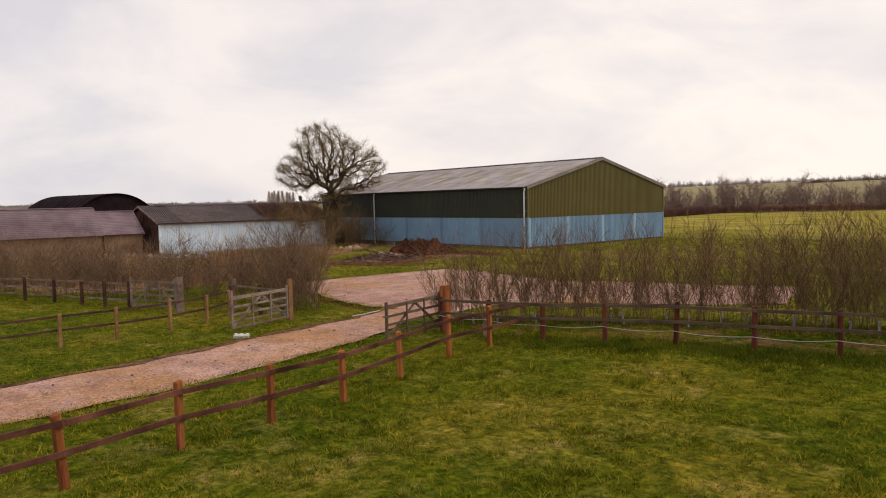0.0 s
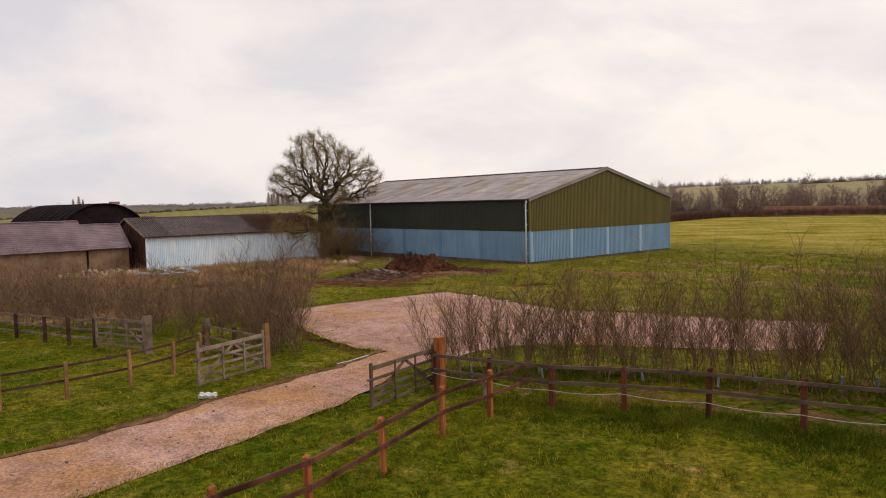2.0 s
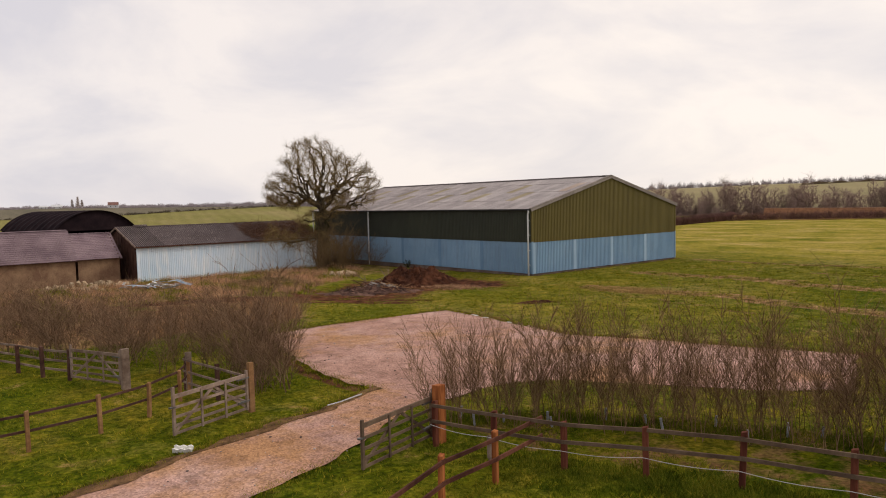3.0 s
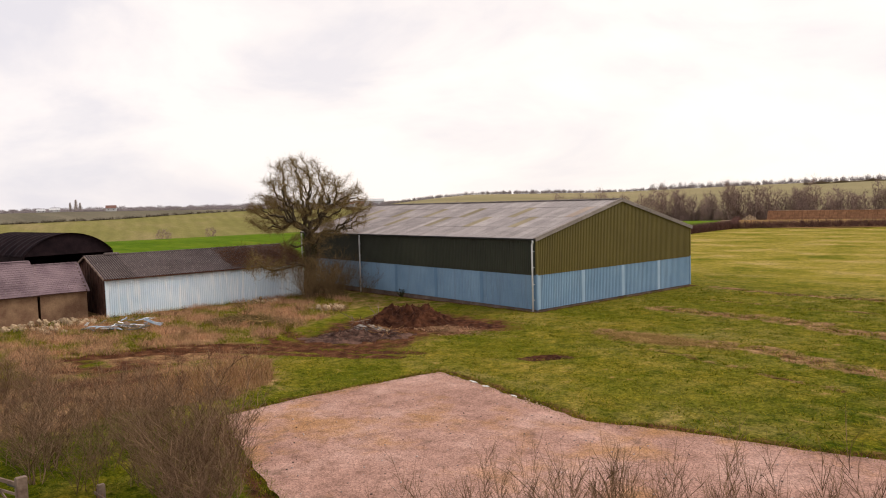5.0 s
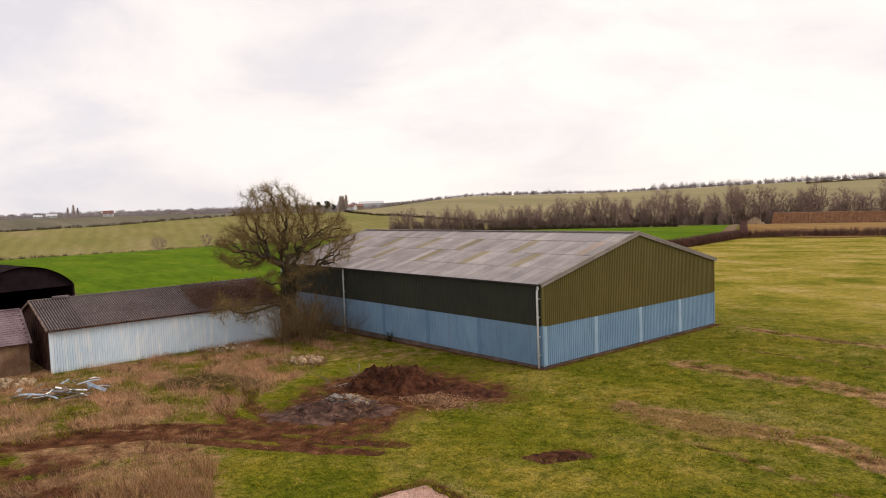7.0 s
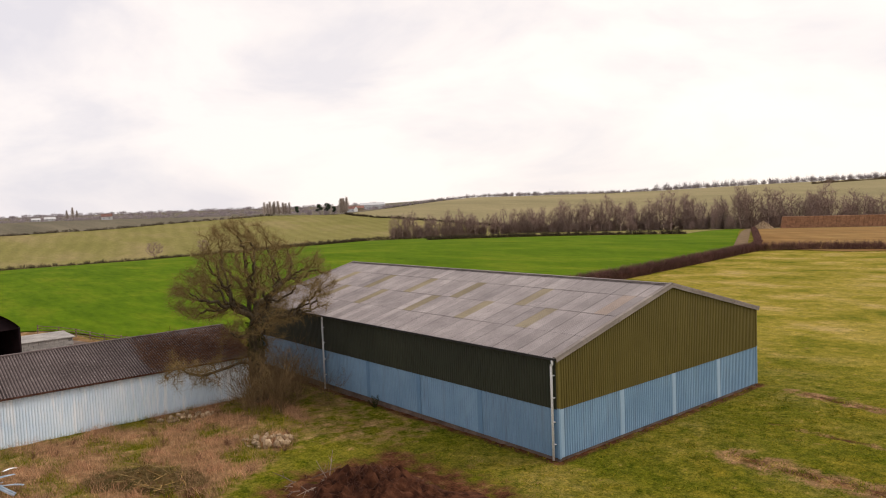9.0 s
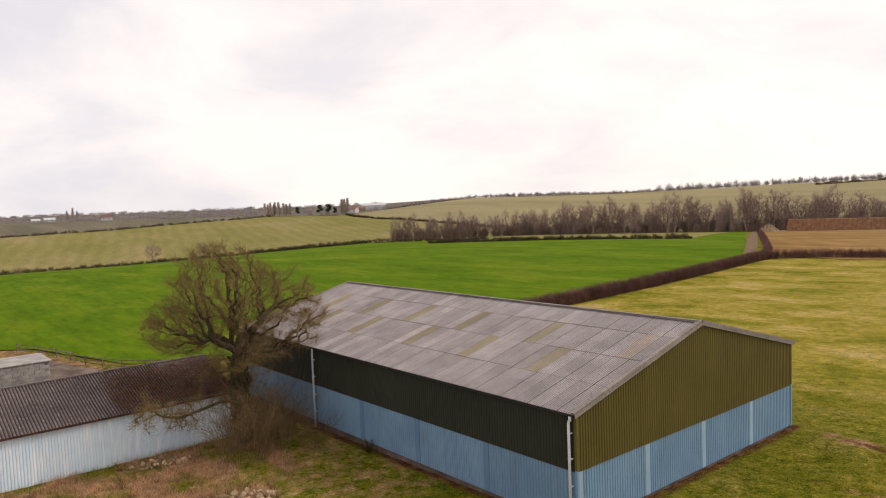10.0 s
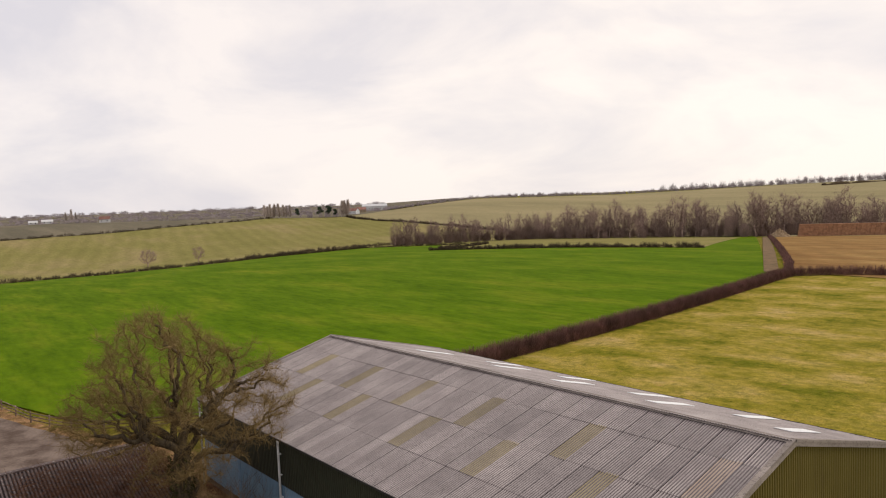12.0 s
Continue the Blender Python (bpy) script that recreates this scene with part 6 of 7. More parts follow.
def bush_hedge(name, label, pts, every, h, w, mat, n, r, seed, gap=0.1, wide=0.4, category="hedge", evenness=0.5, stretch=0.0):
    """An uncut hedge or wood edge: bushes of all sizes run together. With a stretch, each such length of it is a part."""
    g = np.random.default_rng(seed)
    length = float(np.linalg.norm(np.diff(np.array(pts), axis=0), axis=1).sum())
    row = along(pts, int(length / every))
    per = max(1, int(stretch / every)) if stretch else len(row)
    top = tagged(new(name), label, category) if stretch else None
    for start in range(0, len(row), per):
        vs, fs, k = [], [], 0
        for x, y in row[start:start + per]:
            if g.random() < gap:
                continue
            x, y, s = x + g.normal(0, wide), y + g.normal(0, wide), g.uniform(evenness, 1.15 if evenness < 0.8 else 1.02)
            v, f = bush_sticks(g, h * s, w * (0.5 + 0.5 * s), n, r)
            vs.append(v + [x, y, gz(x, y) - 0.2])
            fs.append(f + k)
            k += len(v)
        if not vs:
            continue
        me = mesh_of(name, np.concatenate(vs), np.concatenate(fs), mat)
        if not stretch:
            return tagged(new(name, me), label, category)
        part("hedge_length", me, top)
    return top


for label, pts, every, h, n, r in (
    ("trimmed dark brown hedge between pasture and wheat", [(-51.5, 22), (-52, 45), (-53.2, 66), (-55.5, 90), (-58.3, 113), (-61.8, 138), (-62.5, 146)], 0.55, 3.0, 430, 0.016),
    ("trimmed brown hedge along the far pasture edge", [(-62.5, 146), (-56, 151.5), (-42, 155), (0, 163), (60, 176)], 0.75, 2.9, 190, 0.028),
    ("low brown hedge beside the dry track", [(-63.5, 147), (-74, 170), (-106, 231), (-150, 316), (-186, 386)], 1.1, 2.1, 110, 0.035),
):
    bush_hedge("brown_hedge", label, pts, every, h, 2.6, M_BROWNHEDGE, n, r, int(h * 100), 0.0, 0.14, evenness=0.92, stretch=9.0)
bush_hedge("low_hedge", "low dark hedge across the green field", [(-262, 199), (-226, 210), (-196, 221), (-166, 224), (-133, 227)], 1.1, 2.9, 3.2, M_FARHEDGE, 200, 0.035, 54, 0.06, 0.25)
bush_hedge("field_hedge", "straggly dark hedge at the far edge of the wheat", GREEN_FAR[:5], 1.6, 3.0, 4.2, M_FARHEDGE, 130, 0.05, 55, 0.1)
bush_hedge("field_hedge", "straggly hedge at the corner of the wheat", [(-410, 185), (-400, 255), (-330, 300), (-300, 262), (-262, 205)], 1.7, 2.6, 4.0, M_FARHEDGE, 120, 0.05, 56, 0.15)
bush_hedge("field_hedge", "second straggly hedge behind the wheat", [(-428, 178), (-440, 235), (-425, 280), (-400, 312)], 1.7, 3.6, 4.4, M_FARHEDGE, 130, 0.05, 57, 0.1)
bush_hedge("far_hedge", "thin far hedge on the slope", STRIPE_FAR[:6], 3.2, 4.0, 7.5, M_FARHEDGE, 60, 0.12, 58, 0.25)
bush_hedge("far_hedge", "dark far hedge below the hill field", [(-775, 472), (-723, 452), (-648, 460), (-543, 455), (-451, 438)], 2.2, 4.2, 5.5, M_FARHEDGE, 90, 0.1, 59, 0.03)
hedge_row("far_hedge", "hedge across the distant hill", [(-420, 1010), (-360, 1080), (-150, 1100), (80, 1110)], 5, 4.5, M_FARHEDGE, 3, 0.16, 59, 0.1)
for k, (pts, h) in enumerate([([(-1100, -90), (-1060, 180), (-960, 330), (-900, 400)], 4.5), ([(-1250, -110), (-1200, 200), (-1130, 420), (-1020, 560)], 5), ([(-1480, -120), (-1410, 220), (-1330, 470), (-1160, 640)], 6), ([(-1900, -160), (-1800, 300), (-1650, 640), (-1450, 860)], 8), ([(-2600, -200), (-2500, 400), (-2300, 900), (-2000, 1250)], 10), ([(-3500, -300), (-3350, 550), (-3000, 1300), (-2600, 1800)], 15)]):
    bush_hedge("far_wood", "grey-brown belt of far woodland and hedges", pts, 4.5 + 1.4 * k, h, 10 + 5 * k, M_HAZEWOOD, 60, 0.13 + 0.06 * k, 70 + k, 0.12 - 0.015 * k, 2 + 3 * k, "wood")


def tree_mesh(name, seed, h, rad, low, mat, n=170, tall=1.0, trunk_r=0.3, fat=1.0):
    """A bare tree for the distance: trunk, limbs and a haze of shoots."""
    g = np.random.default_rng(seed)
    c = np.array([0, 0, (h + low) / 2])
    pts = blob(c, (rad, rad, (h - low) / 2), n, g, 0.3)
    start = [np.array([0.1 * math.sin(k), 0, 0.9 * k - 0.3]) for k in range(int(low / 0.9) + 2)]
    nodes, parent = grow(pts, start, h / 22, h / 3, h / 16, 45, None, 0.1)
    r, kids = thickness(parent, 0.03, 2.1)
    r *= trunk_r / r[0]
    r = np.maximum(r, 0.035) * (0.4 + 0.6 * fat)
    child, par = np.arange(1, len(nodes)), parent[1:]
    v1, f1 = sticks(nodes[par], nodes[child], r[par] * 0.9, r[child], 4)
    out = np.repeat(child[r[child] < 0.08 * (0.4 + 0.6 * fat)], 8)
    way = g.normal(0, 0.6, (len(out), 3)) + [0, 0, 0.42 * tall]
    p0 = nodes[out]
    p1 = p0 + way * g.uniform(0.05, 0.13, (len(out), 1)) * h
    v2, f2 = sticks(p0, p1, 0.03 * fat, 0.016 * fat)
    return mesh_of(name, np.concatenate([v1, v2]), np.concatenate([f1, f2 + len(v1)]), mat)


gt = np.random.default_rng(77)
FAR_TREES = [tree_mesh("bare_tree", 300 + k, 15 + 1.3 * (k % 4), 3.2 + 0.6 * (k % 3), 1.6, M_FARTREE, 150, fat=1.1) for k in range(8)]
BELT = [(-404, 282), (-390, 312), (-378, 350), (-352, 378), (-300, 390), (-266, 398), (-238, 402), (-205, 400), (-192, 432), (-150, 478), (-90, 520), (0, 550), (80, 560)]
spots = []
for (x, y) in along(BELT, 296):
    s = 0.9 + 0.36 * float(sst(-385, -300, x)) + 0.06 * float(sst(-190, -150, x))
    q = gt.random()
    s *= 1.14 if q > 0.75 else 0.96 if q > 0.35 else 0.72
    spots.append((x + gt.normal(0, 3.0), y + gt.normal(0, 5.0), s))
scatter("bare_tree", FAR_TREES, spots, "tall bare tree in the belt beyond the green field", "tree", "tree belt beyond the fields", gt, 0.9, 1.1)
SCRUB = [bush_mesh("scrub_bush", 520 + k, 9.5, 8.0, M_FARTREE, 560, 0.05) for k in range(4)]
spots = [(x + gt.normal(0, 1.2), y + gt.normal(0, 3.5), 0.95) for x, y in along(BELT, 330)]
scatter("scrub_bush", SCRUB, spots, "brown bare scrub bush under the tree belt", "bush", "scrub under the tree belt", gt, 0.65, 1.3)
HEDGE_TREES = [tree_mesh("hedge_tree", 340 + k, 12.5, 6.2 - 0.5 * k, 2.2, M_FARTREE, 210, 1.0, 0.4, 0.75) for k in range(2)]
for k, (x, y, s) in enumerate(((-478, 132, 1.0), (-462, 160, 0.9), (-470, 20, 0.55))):
    scatter("hedge_tree", HEDGE_TREES[k % 2:k % 2 + 1], [(x, y, s)], "small round bare tree in the field hedge", "tree", "trees in the field hedge", gt, 1, 1)


def poplar_mesh(seed, h=22, rad=6.2):
    """A slender tree: a mast with steep shoots all the way up."""
    g = np.random.default_rng(seed)
    n = 900
    z = h * (0.06 + 0.86 * g.random(n) ** 0.9)
    a = g.random(n) * 6.283
    out = rad * (0.35 + 0.65 * g.random(n)) * np.clip(1.25 - z / h, 0.15, 1) * np.clip(z / (0.2 * h), 0.3, 1)
    p0 = np.stack([np.cos(a) * out * 0.3, np.sin(a) * out * 0.3, z], 1)
    p1 = np.stack([np.cos(a) * out, np.sin(a) * out, z + h * g.uniform(0.07, 0.16, n)], 1)
    v1, f1 = sticks(p0, p1, 0.075, 0.035)
    v2, f2 = sticks([(0, 0, -0.5)], [(0, 0, h * 0.95)], 0.4, 0.08, 6)
    return mesh_of("poplar", np.concatenate([v1, v2]), np.concatenate([f1, f2 + len(v1)]), M_HAZEPOPLAR)


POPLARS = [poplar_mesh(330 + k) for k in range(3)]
FAT_TREES = [bush_mesh("skyline_tree", 320 + k, 13 + k, 11 + k, M_HAZEWOOD, 110, 0.16) for k in range(4)]
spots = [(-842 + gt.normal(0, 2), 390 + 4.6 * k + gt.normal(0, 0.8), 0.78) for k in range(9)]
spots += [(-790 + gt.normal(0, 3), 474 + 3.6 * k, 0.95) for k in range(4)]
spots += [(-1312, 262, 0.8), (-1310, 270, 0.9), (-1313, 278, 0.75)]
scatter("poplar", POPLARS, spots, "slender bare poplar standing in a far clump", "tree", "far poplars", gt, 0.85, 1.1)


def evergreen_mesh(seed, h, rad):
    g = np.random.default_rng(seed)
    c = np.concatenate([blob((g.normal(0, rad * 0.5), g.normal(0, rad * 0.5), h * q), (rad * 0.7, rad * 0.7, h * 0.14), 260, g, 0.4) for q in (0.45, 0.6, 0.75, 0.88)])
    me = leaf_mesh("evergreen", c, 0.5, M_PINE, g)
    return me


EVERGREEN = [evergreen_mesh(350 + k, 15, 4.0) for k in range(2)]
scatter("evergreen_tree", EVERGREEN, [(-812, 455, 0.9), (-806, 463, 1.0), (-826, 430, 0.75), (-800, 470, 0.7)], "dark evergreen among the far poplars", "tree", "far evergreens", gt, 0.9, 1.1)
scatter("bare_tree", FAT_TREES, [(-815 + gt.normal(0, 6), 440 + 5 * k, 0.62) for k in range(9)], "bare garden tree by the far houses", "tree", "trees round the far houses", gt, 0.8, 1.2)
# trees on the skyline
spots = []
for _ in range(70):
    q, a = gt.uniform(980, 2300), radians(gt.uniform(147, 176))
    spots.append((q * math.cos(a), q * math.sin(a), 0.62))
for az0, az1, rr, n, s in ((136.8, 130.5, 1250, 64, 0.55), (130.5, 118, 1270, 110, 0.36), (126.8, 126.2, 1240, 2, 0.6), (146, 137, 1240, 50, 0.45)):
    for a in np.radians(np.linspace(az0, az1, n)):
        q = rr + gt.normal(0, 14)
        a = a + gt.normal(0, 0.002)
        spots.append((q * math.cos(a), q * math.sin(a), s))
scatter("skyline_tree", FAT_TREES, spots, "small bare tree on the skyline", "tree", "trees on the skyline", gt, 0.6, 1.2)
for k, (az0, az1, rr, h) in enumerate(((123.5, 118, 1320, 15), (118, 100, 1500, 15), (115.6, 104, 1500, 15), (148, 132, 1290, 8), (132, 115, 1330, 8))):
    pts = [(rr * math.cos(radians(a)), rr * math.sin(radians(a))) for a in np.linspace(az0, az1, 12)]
    bush_hedge("far_wood", "brown wood on the far hill", pts, 3.0, h, 12, M_HAZEWOOD, 70, 0.14, 90 + k, 0.08, 6, "wood")


# ---- far buildings ----
def far_house(name, label, x, y, l, w, h, ridge, turn, wall, roof, group=""):
    o = (x, y, gz(x, y) - 0.3)
    ob = tagged(new(name), label, "house", group)
    ob.matrix_world = pose(*o, 0, 0, turn)
    bm = bmesh.new()
    prof = [(-w / 2, 0), (w / 2, 0), (w / 2, h), (0, ridge), (-w / 2, h)]
    a = [bm.verts.new((-l / 2, p, q)) for p, q in prof]
    b = [bm.verts.new((l / 2, p, q)) for p, q in prof]
    bm.faces.new(a[::-1]), bm.faces.new(b)
    for i in range(5):
        j = (i + 1) % 5
        bm.faces.new((a[i], a[j], b[j], b[i]))
    part("wall", bm_mesh("wall", bm, wall), ob)
    for sg in (-1, 1):
        bm = bmesh.new()
        e = w / 2 + 0.4
        sl = (ridge - h) / (w / 2)
        q = [bm.verts.new(v) for v in ((-l / 2 - 0.3, 0, ridge + 0.15), (l / 2 + 0.3, 0, ridge + 0.15), (l / 2 + 0.3, sg * e, ridge + 0.15 - sl * e), (-l / 2 - 0.3, sg * e, ridge + 0.15 - sl * e))]
        bm.faces.new(q)
        ex = bmesh.ops.extrude_face_region(bm, geom=bm.faces[:])
        bmesh.ops.translate(bm, vec=(0, 0, 0.2), verts=[v for v in ex["geom"] if isinstance(v, bmesh.types.BMVert)])
        part("roof_side", bm_mesh("roof_side", bm, roof), ob)
    for k in range(max(2, int(l / 5))):
        u = -l / 2 + l * (k + 0.5) / max(2, int(l / 5))
        for sg in (-1, 1):
            win = part("window", bm_mesh("window", box((1.3, 0.12, 1.4), (u, sg * (w / 2 + 0.02), h * 0.45), 0.02), M_FARWHITE), ob)
            part("pane", bm_mesh("pane", box((1.1, 0.05, 1.2), (u, sg * (w / 2 + 0.08), h * 0.45 + 0.1), 0.01), M_GLASS), win)
    return ob


far_house("white_farmhouse", "white far farmhouse with a pale roof", -1110, 742, 46, 18, 9, 13, 60, M_FARWHITE, M_FARWHITE)
far_house("far_house", "red-roofed far house by the poplars", -905, 566, 14, 9, 5.5, 9, 20, M_FARWHITE, M_FARROOF)
far_house("far_house", "red-roofed far house beside the white farm", -1000, 640, 16, 9, 5.5, 9, 70, M_MORTAR, M_FARROOF)
far_house("white_cottage", "white far cottage beyond the striped field", -1112, 196, 14, 8, 3.4, 6, 80, M_FARWHITE, M_FARWHITE)
far_house("white_cottage", "white far cottage beyond the striped field", -1110, 178, 11, 7, 3, 5, 85, M_FARWHITE, M_FARWHITE)
far_house("white_cottage", "white far house with a dark roof", -1012, 245, 13, 8, 5, 8.5, 70, M_FARWHITE, M_FARROOF)


def build_straw_stack():
    ob = thing("straw_stack", "long red-brown stack of big straw bales", "straw stack", "", (-175, 400, gz(-175, 400) - 0.3))
    bale = bm_mesh("bale", box((2.44, 2.4, 1.22), bevel=0.09), M_BALE)
    d = Vector((0.75, 0.66, 0)).normalized()
    ang = math.atan2(d.y, d.x)
    g = np.random.default_rng(5)
    for layer in range(6):
        for k in range(34 - layer // 3):
            p = d * (k * 2.5 + 0.2 * layer + g.normal(0, 0.04))
            part("bale", bale, ob, "", Matrix.Translation((p.x, p.y, layer * 1.23 + (gz(-175 + p.x, 400 + p.y) - gz(-175, 400)) * 1.0)) @ Matrix.Rotation(ang + g.normal(0, 0.01), 4, "Z"))
    return ob


build_straw_stack()

# ---- heaps, rubble and scrap ----
def heap_mesh(name, rx, ry, h, mat, seed, rough=0.16, cut=40):
    """An irregular soil heap, thinning out to nothing at its rim."""
    g = np.random.default_rng(seed)
    u = np.linspace(-1.15, 1.15, cut)
    X, Y = np.meshgrid(u, u, indexing="ij")
    r = np.hypot(X, Y)
    lump = wobble(X * rx, Y * ry, 2.2, seed) * 0.3 + wobble(X * rx, Y * ry, 0.8, seed + 1) * rough + g.normal(0, rough * 0.25, X.shape)
    z = h * np.clip(1 - r ** 1.5 * (1 + 0.25 * wobble(X * rx, Y * ry, 3.0, seed + 2)), -0.12, 1) * (1 + lump) - 0.04
    v = np.stack([X * rx, Y * ry, z], -1).reshape(-1, 3)
    i = np.arange(X.size).reshape(X.shape)
    f = np.stack([i[:-1, :-1], i[1:, :-1], i[1:, 1:], i[:-1, 1:]], -1).reshape(-1, 4)
    return mesh_of(name, v, f, mat)


def heap(name, label, x, y, rx, ry, h, turn, mat, seed, rough=0.16):
    ob = new(name, heap_mesh(name, rx, ry, h, mat, seed, rough))
    ob.location, ob.rotation_euler = (x, y, gz(x, y) - 0.08), (0, 0, radians(turn))
    return tagged(ob, label, "heap")


def brush_on(ob, rx, ry, h, n, seed, mat):
    """A mat of broken twigs over a heap."""
    g = np.random.default_rng(seed)
    a, q = g.random(n) * 6.283, np.sqrt(g.random(n)) * 0.95
    p = np.stack([q * np.cos(a) * rx, q * np.sin(a) * ry, h * np.clip(1 - q ** 1.5, 0, 1) * g.uniform(0.85, 1.1, n) + 0.02], 1)
    d = g.normal(0, 1, (n, 3)) * [1, 1, 0.5] + [0, 0, 0.35]
    e = p + d / np.linalg.norm(d, axis=1)[:, None] * g.uniform(0.15, 0.55, (n, 1))
    v, f = sticks(p, e, 0.012, 0.006)
    tagged(part("brushwood", mesh_of("brushwood", v, f, mat), ob, "broken dark brushwood and roots"), kind="stuff")


mound = heap("soil_mound", "dark red-brown heap of soil, roots and brushwood on the grass", -3.9, -10.1, 4.1, 2.4, 1.4, 30, M_SOIL, 61, 0.28)
brush_on(mound, 3.5, 2.1, 1.2, 2600, 161, M_BRAMBLE)
heap("soil_mound", "low spread of dark soil beside the heap", 0.38, -7.84, 3.4, 1.5, 0.3, 12, M_SOIL, 62, 0.3)
heap("turned_soil", "dark turned soil clods by the yard corner", 12.46, -12.84, 1.35, 0.75, 0.16, 35, M_SOIL, 67, 0.5)
heap("turned_soil", "small patch of bare soil in the grass", 4.15, -17.78, 1.2, 0.4, 0.07, 15, M_SOIL, 68, 0.3)
heap("ash_patch", "pale grey ash in the burnt heap", -3.28, -14.27, 2.1, 1.3, 0.5, 20, M_ASH, 69, 0.4)
burnt = heap("burnt_mound", "low burnt heap with ash and charred wood", -2.14, -15.9, 3.8, 2.7, 0.36, 60, M_BURNT, 63, 0.45)
brush_on(burnt, 3.4, 2.4, 0.36, 420, 163, M_BURNTWOOD)
bank = heap("weed_bank", "low overgrown bank with broken branches", -15.1, -18.38, 4.2, 2.2, 0.55, 40, M_BANK, 64, 0.3)
brush_on(bank, 4.0, 2.1, 0.5, 1500, 164, M_TWIG)
heap("gravel_pile", "small pinkish gravel pile at the end of the track", -181, 388, 6, 5, 4.0, 0, M_RUBBLE, 65)


def stone_mesh(seed):
    bm = bmesh.new()
    bmesh.ops.create_icosphere(bm, subdivisions=1, radius=0.5)
    g = np.random.default_rng(seed)
    for v in bm.verts:
        v.co *= g.uniform(0.65, 1.15)
        v.co.z *= 0.7
    return bm_mesh("stone", bm, M_RUBBLE)


STONES = [stone_mesh(500 + k) for k in range(4)]
BRICKBAT = bm_mesh("brick", box((0.45, 0.22, 0.2), bevel=0.02), M_RUBBLE)


def slab_piece(l, w, h, seed):
    """A flat broken piece with a ragged outline."""
    g = np.random.default_rng(seed)
    bm = bmesh.new()
    ring = [(math.cos(a) * l / 2 * g.uniform(0.8, 1.15), math.sin(a) * w / 2 * g.uniform(0.7, 1.2)) for a in np.linspace(0, 6.283, 9)[:-1]]
    low = [bm.verts.new((a, b, 0)) for a, b in ring]
    top = [bm.verts.new((a * 0.93, b * 0.9, h)) for a, b in ring]
    bm.faces.new(low[::-1]), bm.faces.new(top)
    for i in range(8):
        j = (i + 1) % 8
        bm.faces.new((low[i], low[j], top[j], top[i]))
    return bm


def rubble(label, x, y, rx, ry, n, size, seed, turn=0):
    """A pile of broken stone and block, each piece a part."""
    g = np.random.default_rng(seed)
    ob = thing("rubble_pile", label, "rubble", "rubble piles", (x, y, gz(x, y)))
    for k in range(n):
        a, q = g.random() * 6.283, math.sqrt(g.random())
        px, py = q * rx * math.cos(a), q * ry * math.sin(a)
        c, s = math.cos(radians(turn)), math.sin(radians(turn))
        px, py = c * px - s * py, s * px + c * py
        sc = size * g.uniform(0.5, 1.3)
        z = gz(x + px, y + py) - gz(x, y) + 0.12 * size + (1 - q) * size * g.uniform(0, 1.0)
        part("stone", STONES[k % 4] if k % 3 else BRICKBAT, ob, "", Matrix.Translation((px, py, z)) @ Euler(g.uniform(0, 6, 3)).to_matrix().to_4x4() @ Matrix.Diagonal((sc, sc, sc, 1)))
    return ob


rubble("pale stones and broken blocks dumped by the oak", -15.9, -10.2, 2.0, 1.1, 34, 0.6, 71, 40)
rubble("pale broken stone beside the brick outbuilding", -26.6, -30.6, 3.6, 1.7, 95, 0.62, 72, 80)
rubble("loose pale stones in the weeds by the shed", -23.11, -31.11, 1.4, 1.0, 24, 0.45, 73)
rubble("pale rubble in the burnt heap", -2.98, -13.87, 1.5, 0.9, 38, 0.3, 74)
rubble("pale rubble under the shed wall", -26.2, -11.9, 1.9, 0.7, 30, 0.5, 75, 80)
rubble("few small stones on the pad edge", 18.4, -20.5, 1.3, 0.25, 7, 0.18, 76, -10)
for x, y, l, turn in ((13.9, -19.72, 0.75, -8), (15.0, -19.95, 0.5, 14), (17.3, -20.32, 0.45, -12)):
    ob = new("broken_slab", bm_mesh("broken_slab", slab_piece(l, 0.17, 0.05, int(x * 10)), M_WHITE))
    ob.location, ob.rotation_euler = (x, y, gz(x, y) - 0.01), (0.05, -0.03, radians(turn))
    tagged(ob, "broken whitish slab lying on the gravel edge", "slab", "slabs on the pad edge")


def loose_stones(name, label, n, seed):
    """Small stones strewn over the gravel."""
    g = np.random.default_rng(seed)
    x, y = g.uniform(9, 36, n), g.uniform(-66, -17, n)
    ok = ~off_road(x, y)
    x, y = x[ok], y[ok]
    r = 0.012 + 0.035 * g.random(len(x)) ** 3
    z = terrain(x, y) + 0.02
    ang = np.arange(5) * 2 * np.pi / 5
    ring = np.stack([np.cos(ang), np.sin(ang), np.zeros(5)], 1)[None] * r[:, None, None] * g.uniform(0.7, 1.3, (len(x), 5, 1))
    c = np.stack([x, y, z], 1)[:, None]
    peak = np.stack([g.normal(0, 0.2, len(x)) * r, g.normal(0, 0.2, len(x)) * r, r * 0.8], 1)[:, None]
    v = np.concatenate([c + ring, c + ring * 0.75 + peak * [0, 0, 0.65], c + peak], 1).reshape(-1, 3)
    b = (np.arange(len(x)) * 11)[:, None, None]
    i = np.arange(5)
    side = np.stack([i, (i + 1) % 5, (i + 1) % 5 + 5, i + 5], 1)
    cap = np.stack([i + 5, (i + 1) % 5 + 5, np.full(5, 10), np.full(5, 10)], 1)
    tri = np.concatenate([side[:, [0, 1, 2]], side[:, [0, 2, 3]], cap[:, :3]])
    tagged(new(name, mesh_of(name, v, (b + tri).reshape(-1, 3), M_PEBBLE)), label, "stones", "", "stuff")


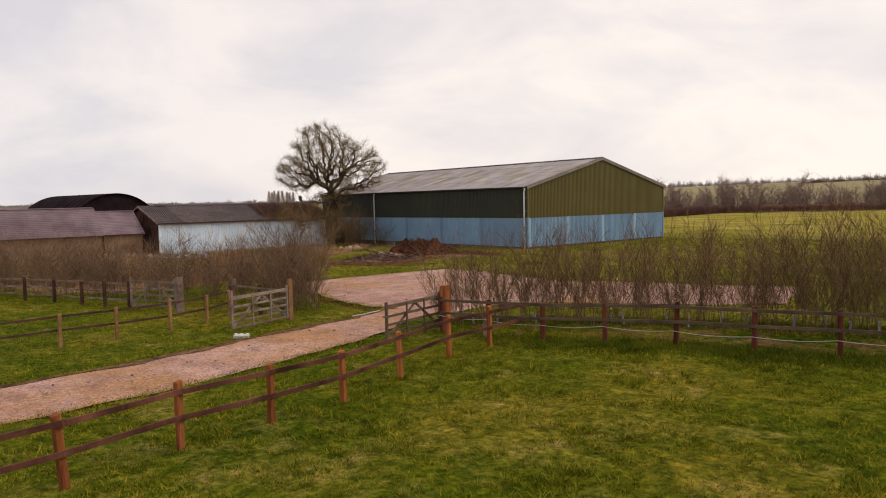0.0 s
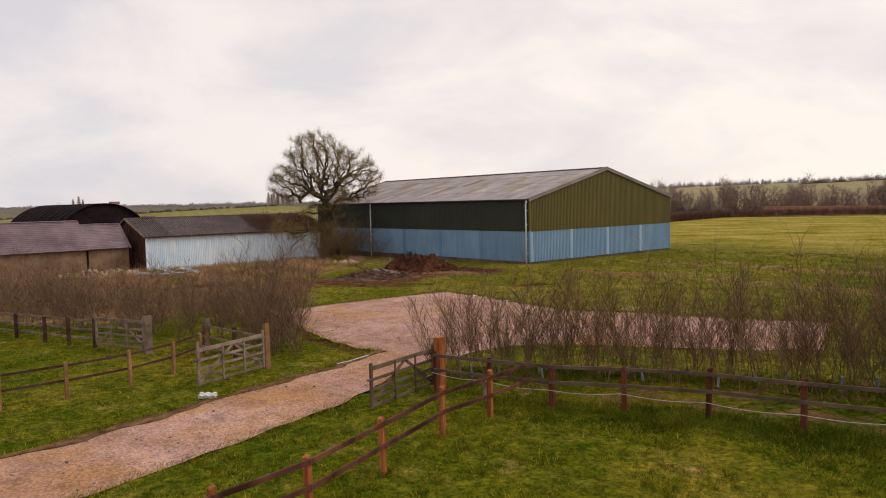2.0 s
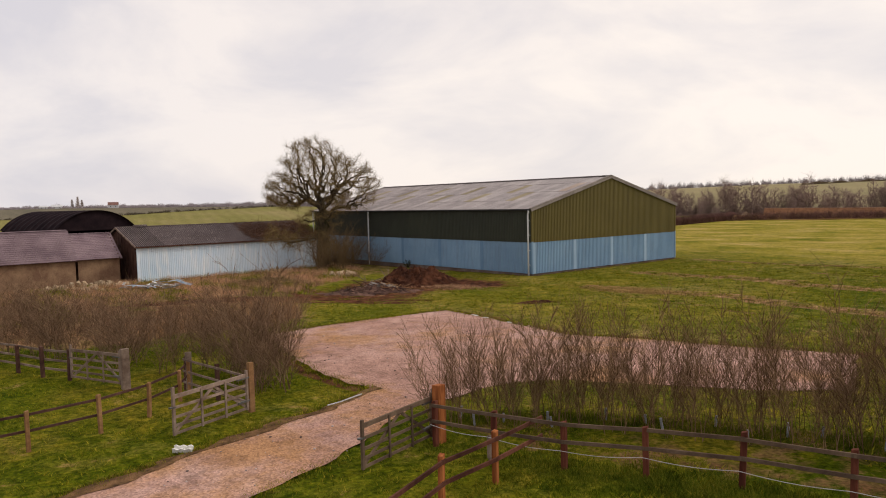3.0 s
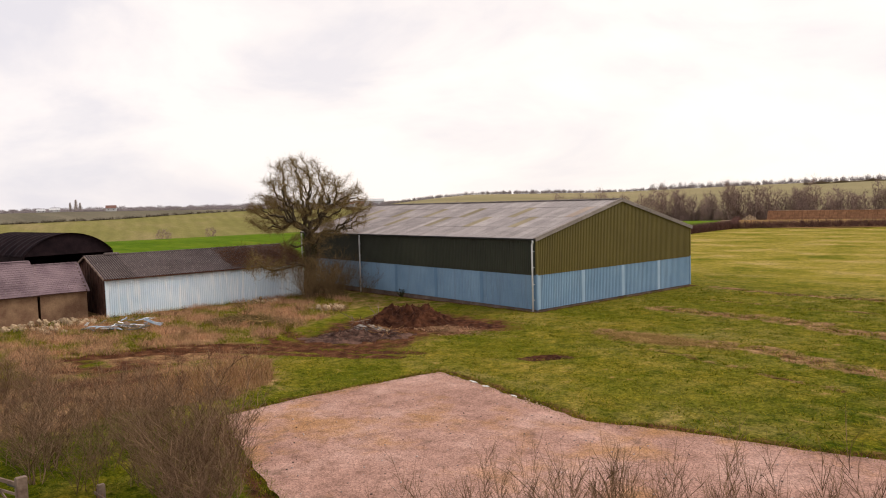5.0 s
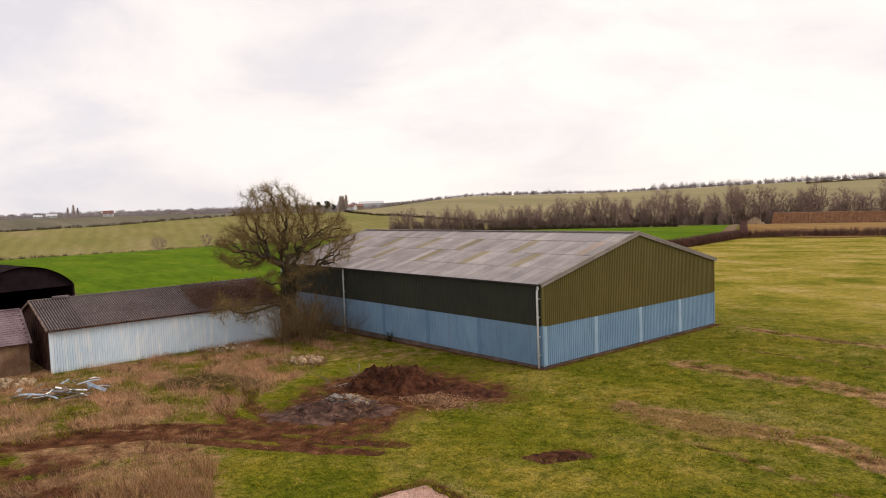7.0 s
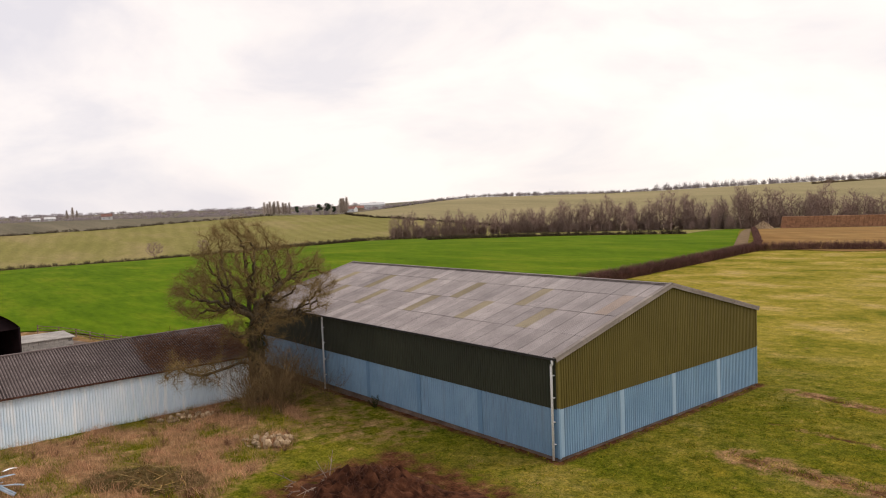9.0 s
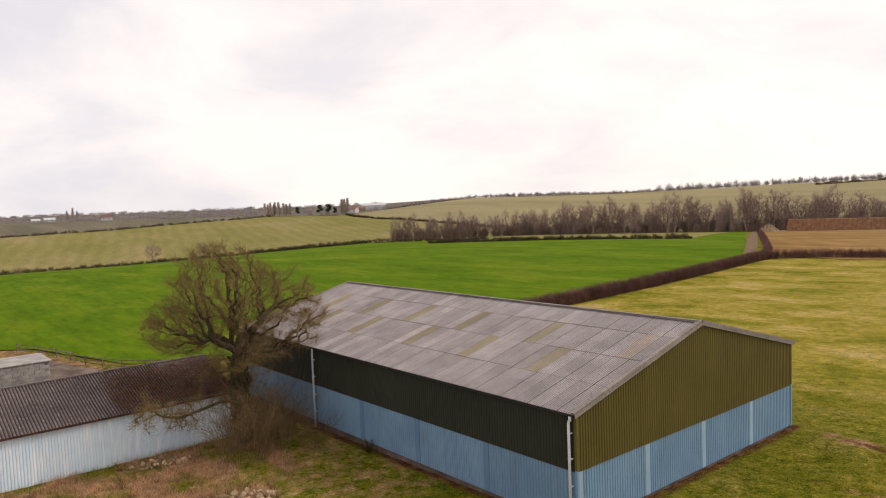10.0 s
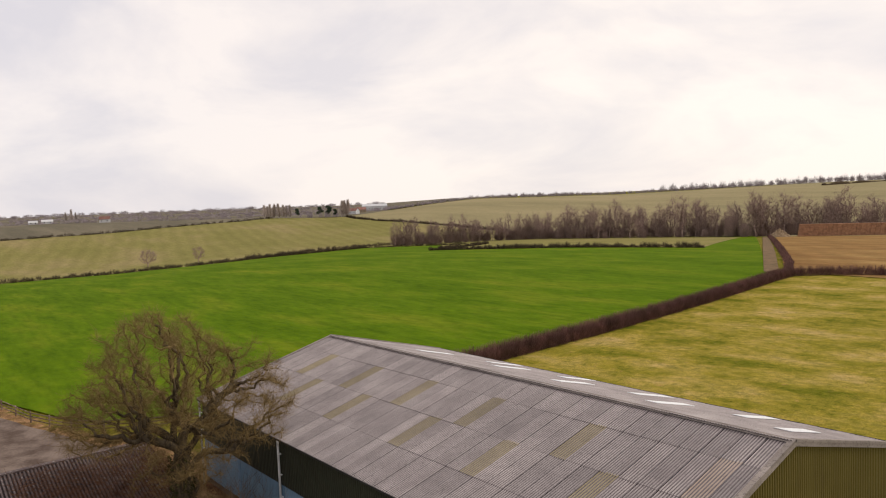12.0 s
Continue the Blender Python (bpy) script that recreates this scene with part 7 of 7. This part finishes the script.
loose_stones("loose_stones", "loose pale and dark stones on the gravel", 4200, 88)


def branch_pile(label, x, y, rx, ry, n, seed, mat, l0=0.6, l1=1.8, r=0.03, up=0.25):
    g = np.random.default_rng(seed)
    ob = thing("branch_pile", label, "branch pile", "branch piles", (x, y, gz(x, y)))
    for k in range(n):
        a, q = g.random() * 6.283, math.sqrt(g.random())
        p = np.array([q * rx * math.cos(a), q * ry * math.sin(a), g.uniform(0.05, 0.35)])
        b = g.random() * 6.283
        d = np.array([math.cos(b), math.sin(b), g.normal(0, up)])
        l = g.uniform(l0, l1)
        mid = p + d * l / 2 + g.normal(0, 0.08, 3)
        e = p + d * l
        P0, P1 = [p, mid, mid, mid], [mid, e, mid + (d + g.normal(0, 0.6, 3)) * l * 0.3, mid + (d + g.normal(0, 0.6, 3)) * l * 0.25]
        v, f = sticks(np.array(P0), np.array(P1), np.array([r, r * 0.8, r * 0.5, r * 0.4]), np.array([r * 0.8, r * 0.4, r * 0.2, r * 0.2]), 5)
        part("branch", mesh_of("branch", v, f, mat), ob)
    return ob


branch_pile("charred and grey branches on the burnt heap", -1.95, -15.5, 2.4, 1.8, 40, 81, M_DARKWOOD)
branch_pile("pale broken sticks on the burnt heap", -1.96, -14.28, 2.2, 1.4, 34, 82, M_PALEWOOD, 0.4, 1.2, 0.022)
branch_pile("tangled brown branches on the weed bank", -14.3, -17.78, 2.8, 1.3, 40, 83, M_TWIG, 0.6, 2.0, 0.03, 0.4)
branch_pile("pale broken branches lying on the weed bank", -14.3, -17.78, 2.6, 1.0, 30, 85, M_HAY, 0.5, 1.5, 0.03, 0.3)
branch_pile("old branches lying against the soil heap", -7.07, -12, 1.8, 1.2, 18, 84, M_GREYWOOD, 0.6, 1.8, 0.03, 0.4)


def build_scrap():
    x, y = -19.9, -26.4
    ob = thing("scrap_heap", "heap of bent blue-grey metal sheets and boards", "scrap heap", "", (x, y, gz(x, y)))
    g = np.random.default_rng(8)
    for k in range(34):
        w, l = g.uniform(0.1, 0.34), g.uniform(0.6, 2.0)
        bm = bmesh.new()
        nx, ny = 9, 5
        rows = [[bm.verts.new((l * (i / (nx - 1) - 0.5), w * (j / (ny - 1) - 0.5), 0.07 * math.sin(i * 0.7 + k) * (0.4 + 0.3 * j / ny) + 0.015 * (j % 2))) for j in range(ny)] for i in range(nx)]
        for i in range(nx - 1):
            for j in range(ny - 1):
                bm.faces.new((rows[i][j], rows[i + 1][j], rows[i + 1][j + 1], rows[i][j + 1]))
        ex = bmesh.ops.extrude_face_region(bm, geom=bm.faces[:])
        bmesh.ops.translate(bm, vec=(0, 0, 0.012), verts=[v for v in ex["geom"] if isinstance(v, bmesh.types.BMVert)])
        m = Matrix.Translation((g.normal(0, 1.25), g.normal(0, 1.05), 0.14 + 0.014 * k)) @ Euler((g.normal(0, 0.35), g.normal(0, 0.16), g.random() * 3)).to_matrix().to_4x4()
        part("metal_sheet", bm_mesh("metal_sheet", bm, (M_TIN, M_WHITEPIPE, M_TIN, M_GREYWOOD, M_IRON)[k % 5]), ob, "", m)
    for k in range(10):
        a = g.random() * 3
        p = Vector((g.normal(0, 1.2), g.normal(0, 1.1), 0.12 + 0.04 * k))
        d = Vector((math.cos(a), math.sin(a), g.normal(0, 0.12)))
        part("board", bm_mesh("board", bar(p - d * 1.1, p + d * 1.1, 0.12, 0.03), M_PALEWOOD), ob)


build_scrap()


def build_white_block():
    """A broken white plastic trough lying on the verge."""
    x, y = 25.65, -41.05
    bm = bmesh.new()
    n = 10
    prof = [(-0.17, 0.0), (-0.2, 0.2), (-0.14, 0.2), (-0.11, 0.07), (0.11, 0.07), (0.14, 0.2), (0.2, 0.2), (0.17, 0.0)]
    rows = [[bm.verts.new((0.8 * (i / (n - 1) - 0.5), p + 0.015 * math.sin(i * 1.7), q * (0.75 + 0.3 * math.sin(i * 0.9 + 1) ** 2))) for p, q in prof] for i in range(n)]
    for r, s in zip(rows, rows[1:]):
        for j in range(len(prof)):
            h = (j + 1) % len(prof)
            bm.faces.new((r[j], r[h], s[h], s[j]))
    bm.faces.new(rows[0][::-1]), bm.faces.new(rows[-1])
    ob = new("white_trough", bm_mesh("white_trough", bm, M_WHITE))
    ob.location, ob.rotation_euler = (x, y, gz(x, y)), (0.12, 0.05, radians(55))
    ob.scale = (0.62, 0.62, 0.62)
    tagged(ob, "broken white plastic trough lying on the verge", "trough")
    pts = [(24.06, -36.01), (24.0, -35.5), (23.8, -34.9), (23.67, -34.44)]
    ob = new("white_edging", bm_mesh("white_edging", pipe([(a + 0.6, b, gz(a, b) + 0.05) for a, b in pts], 0.022, 8), M_TAPE))
    tagged(ob, "length of pale pipe lying along the track edge", "pipe")


build_white_block()
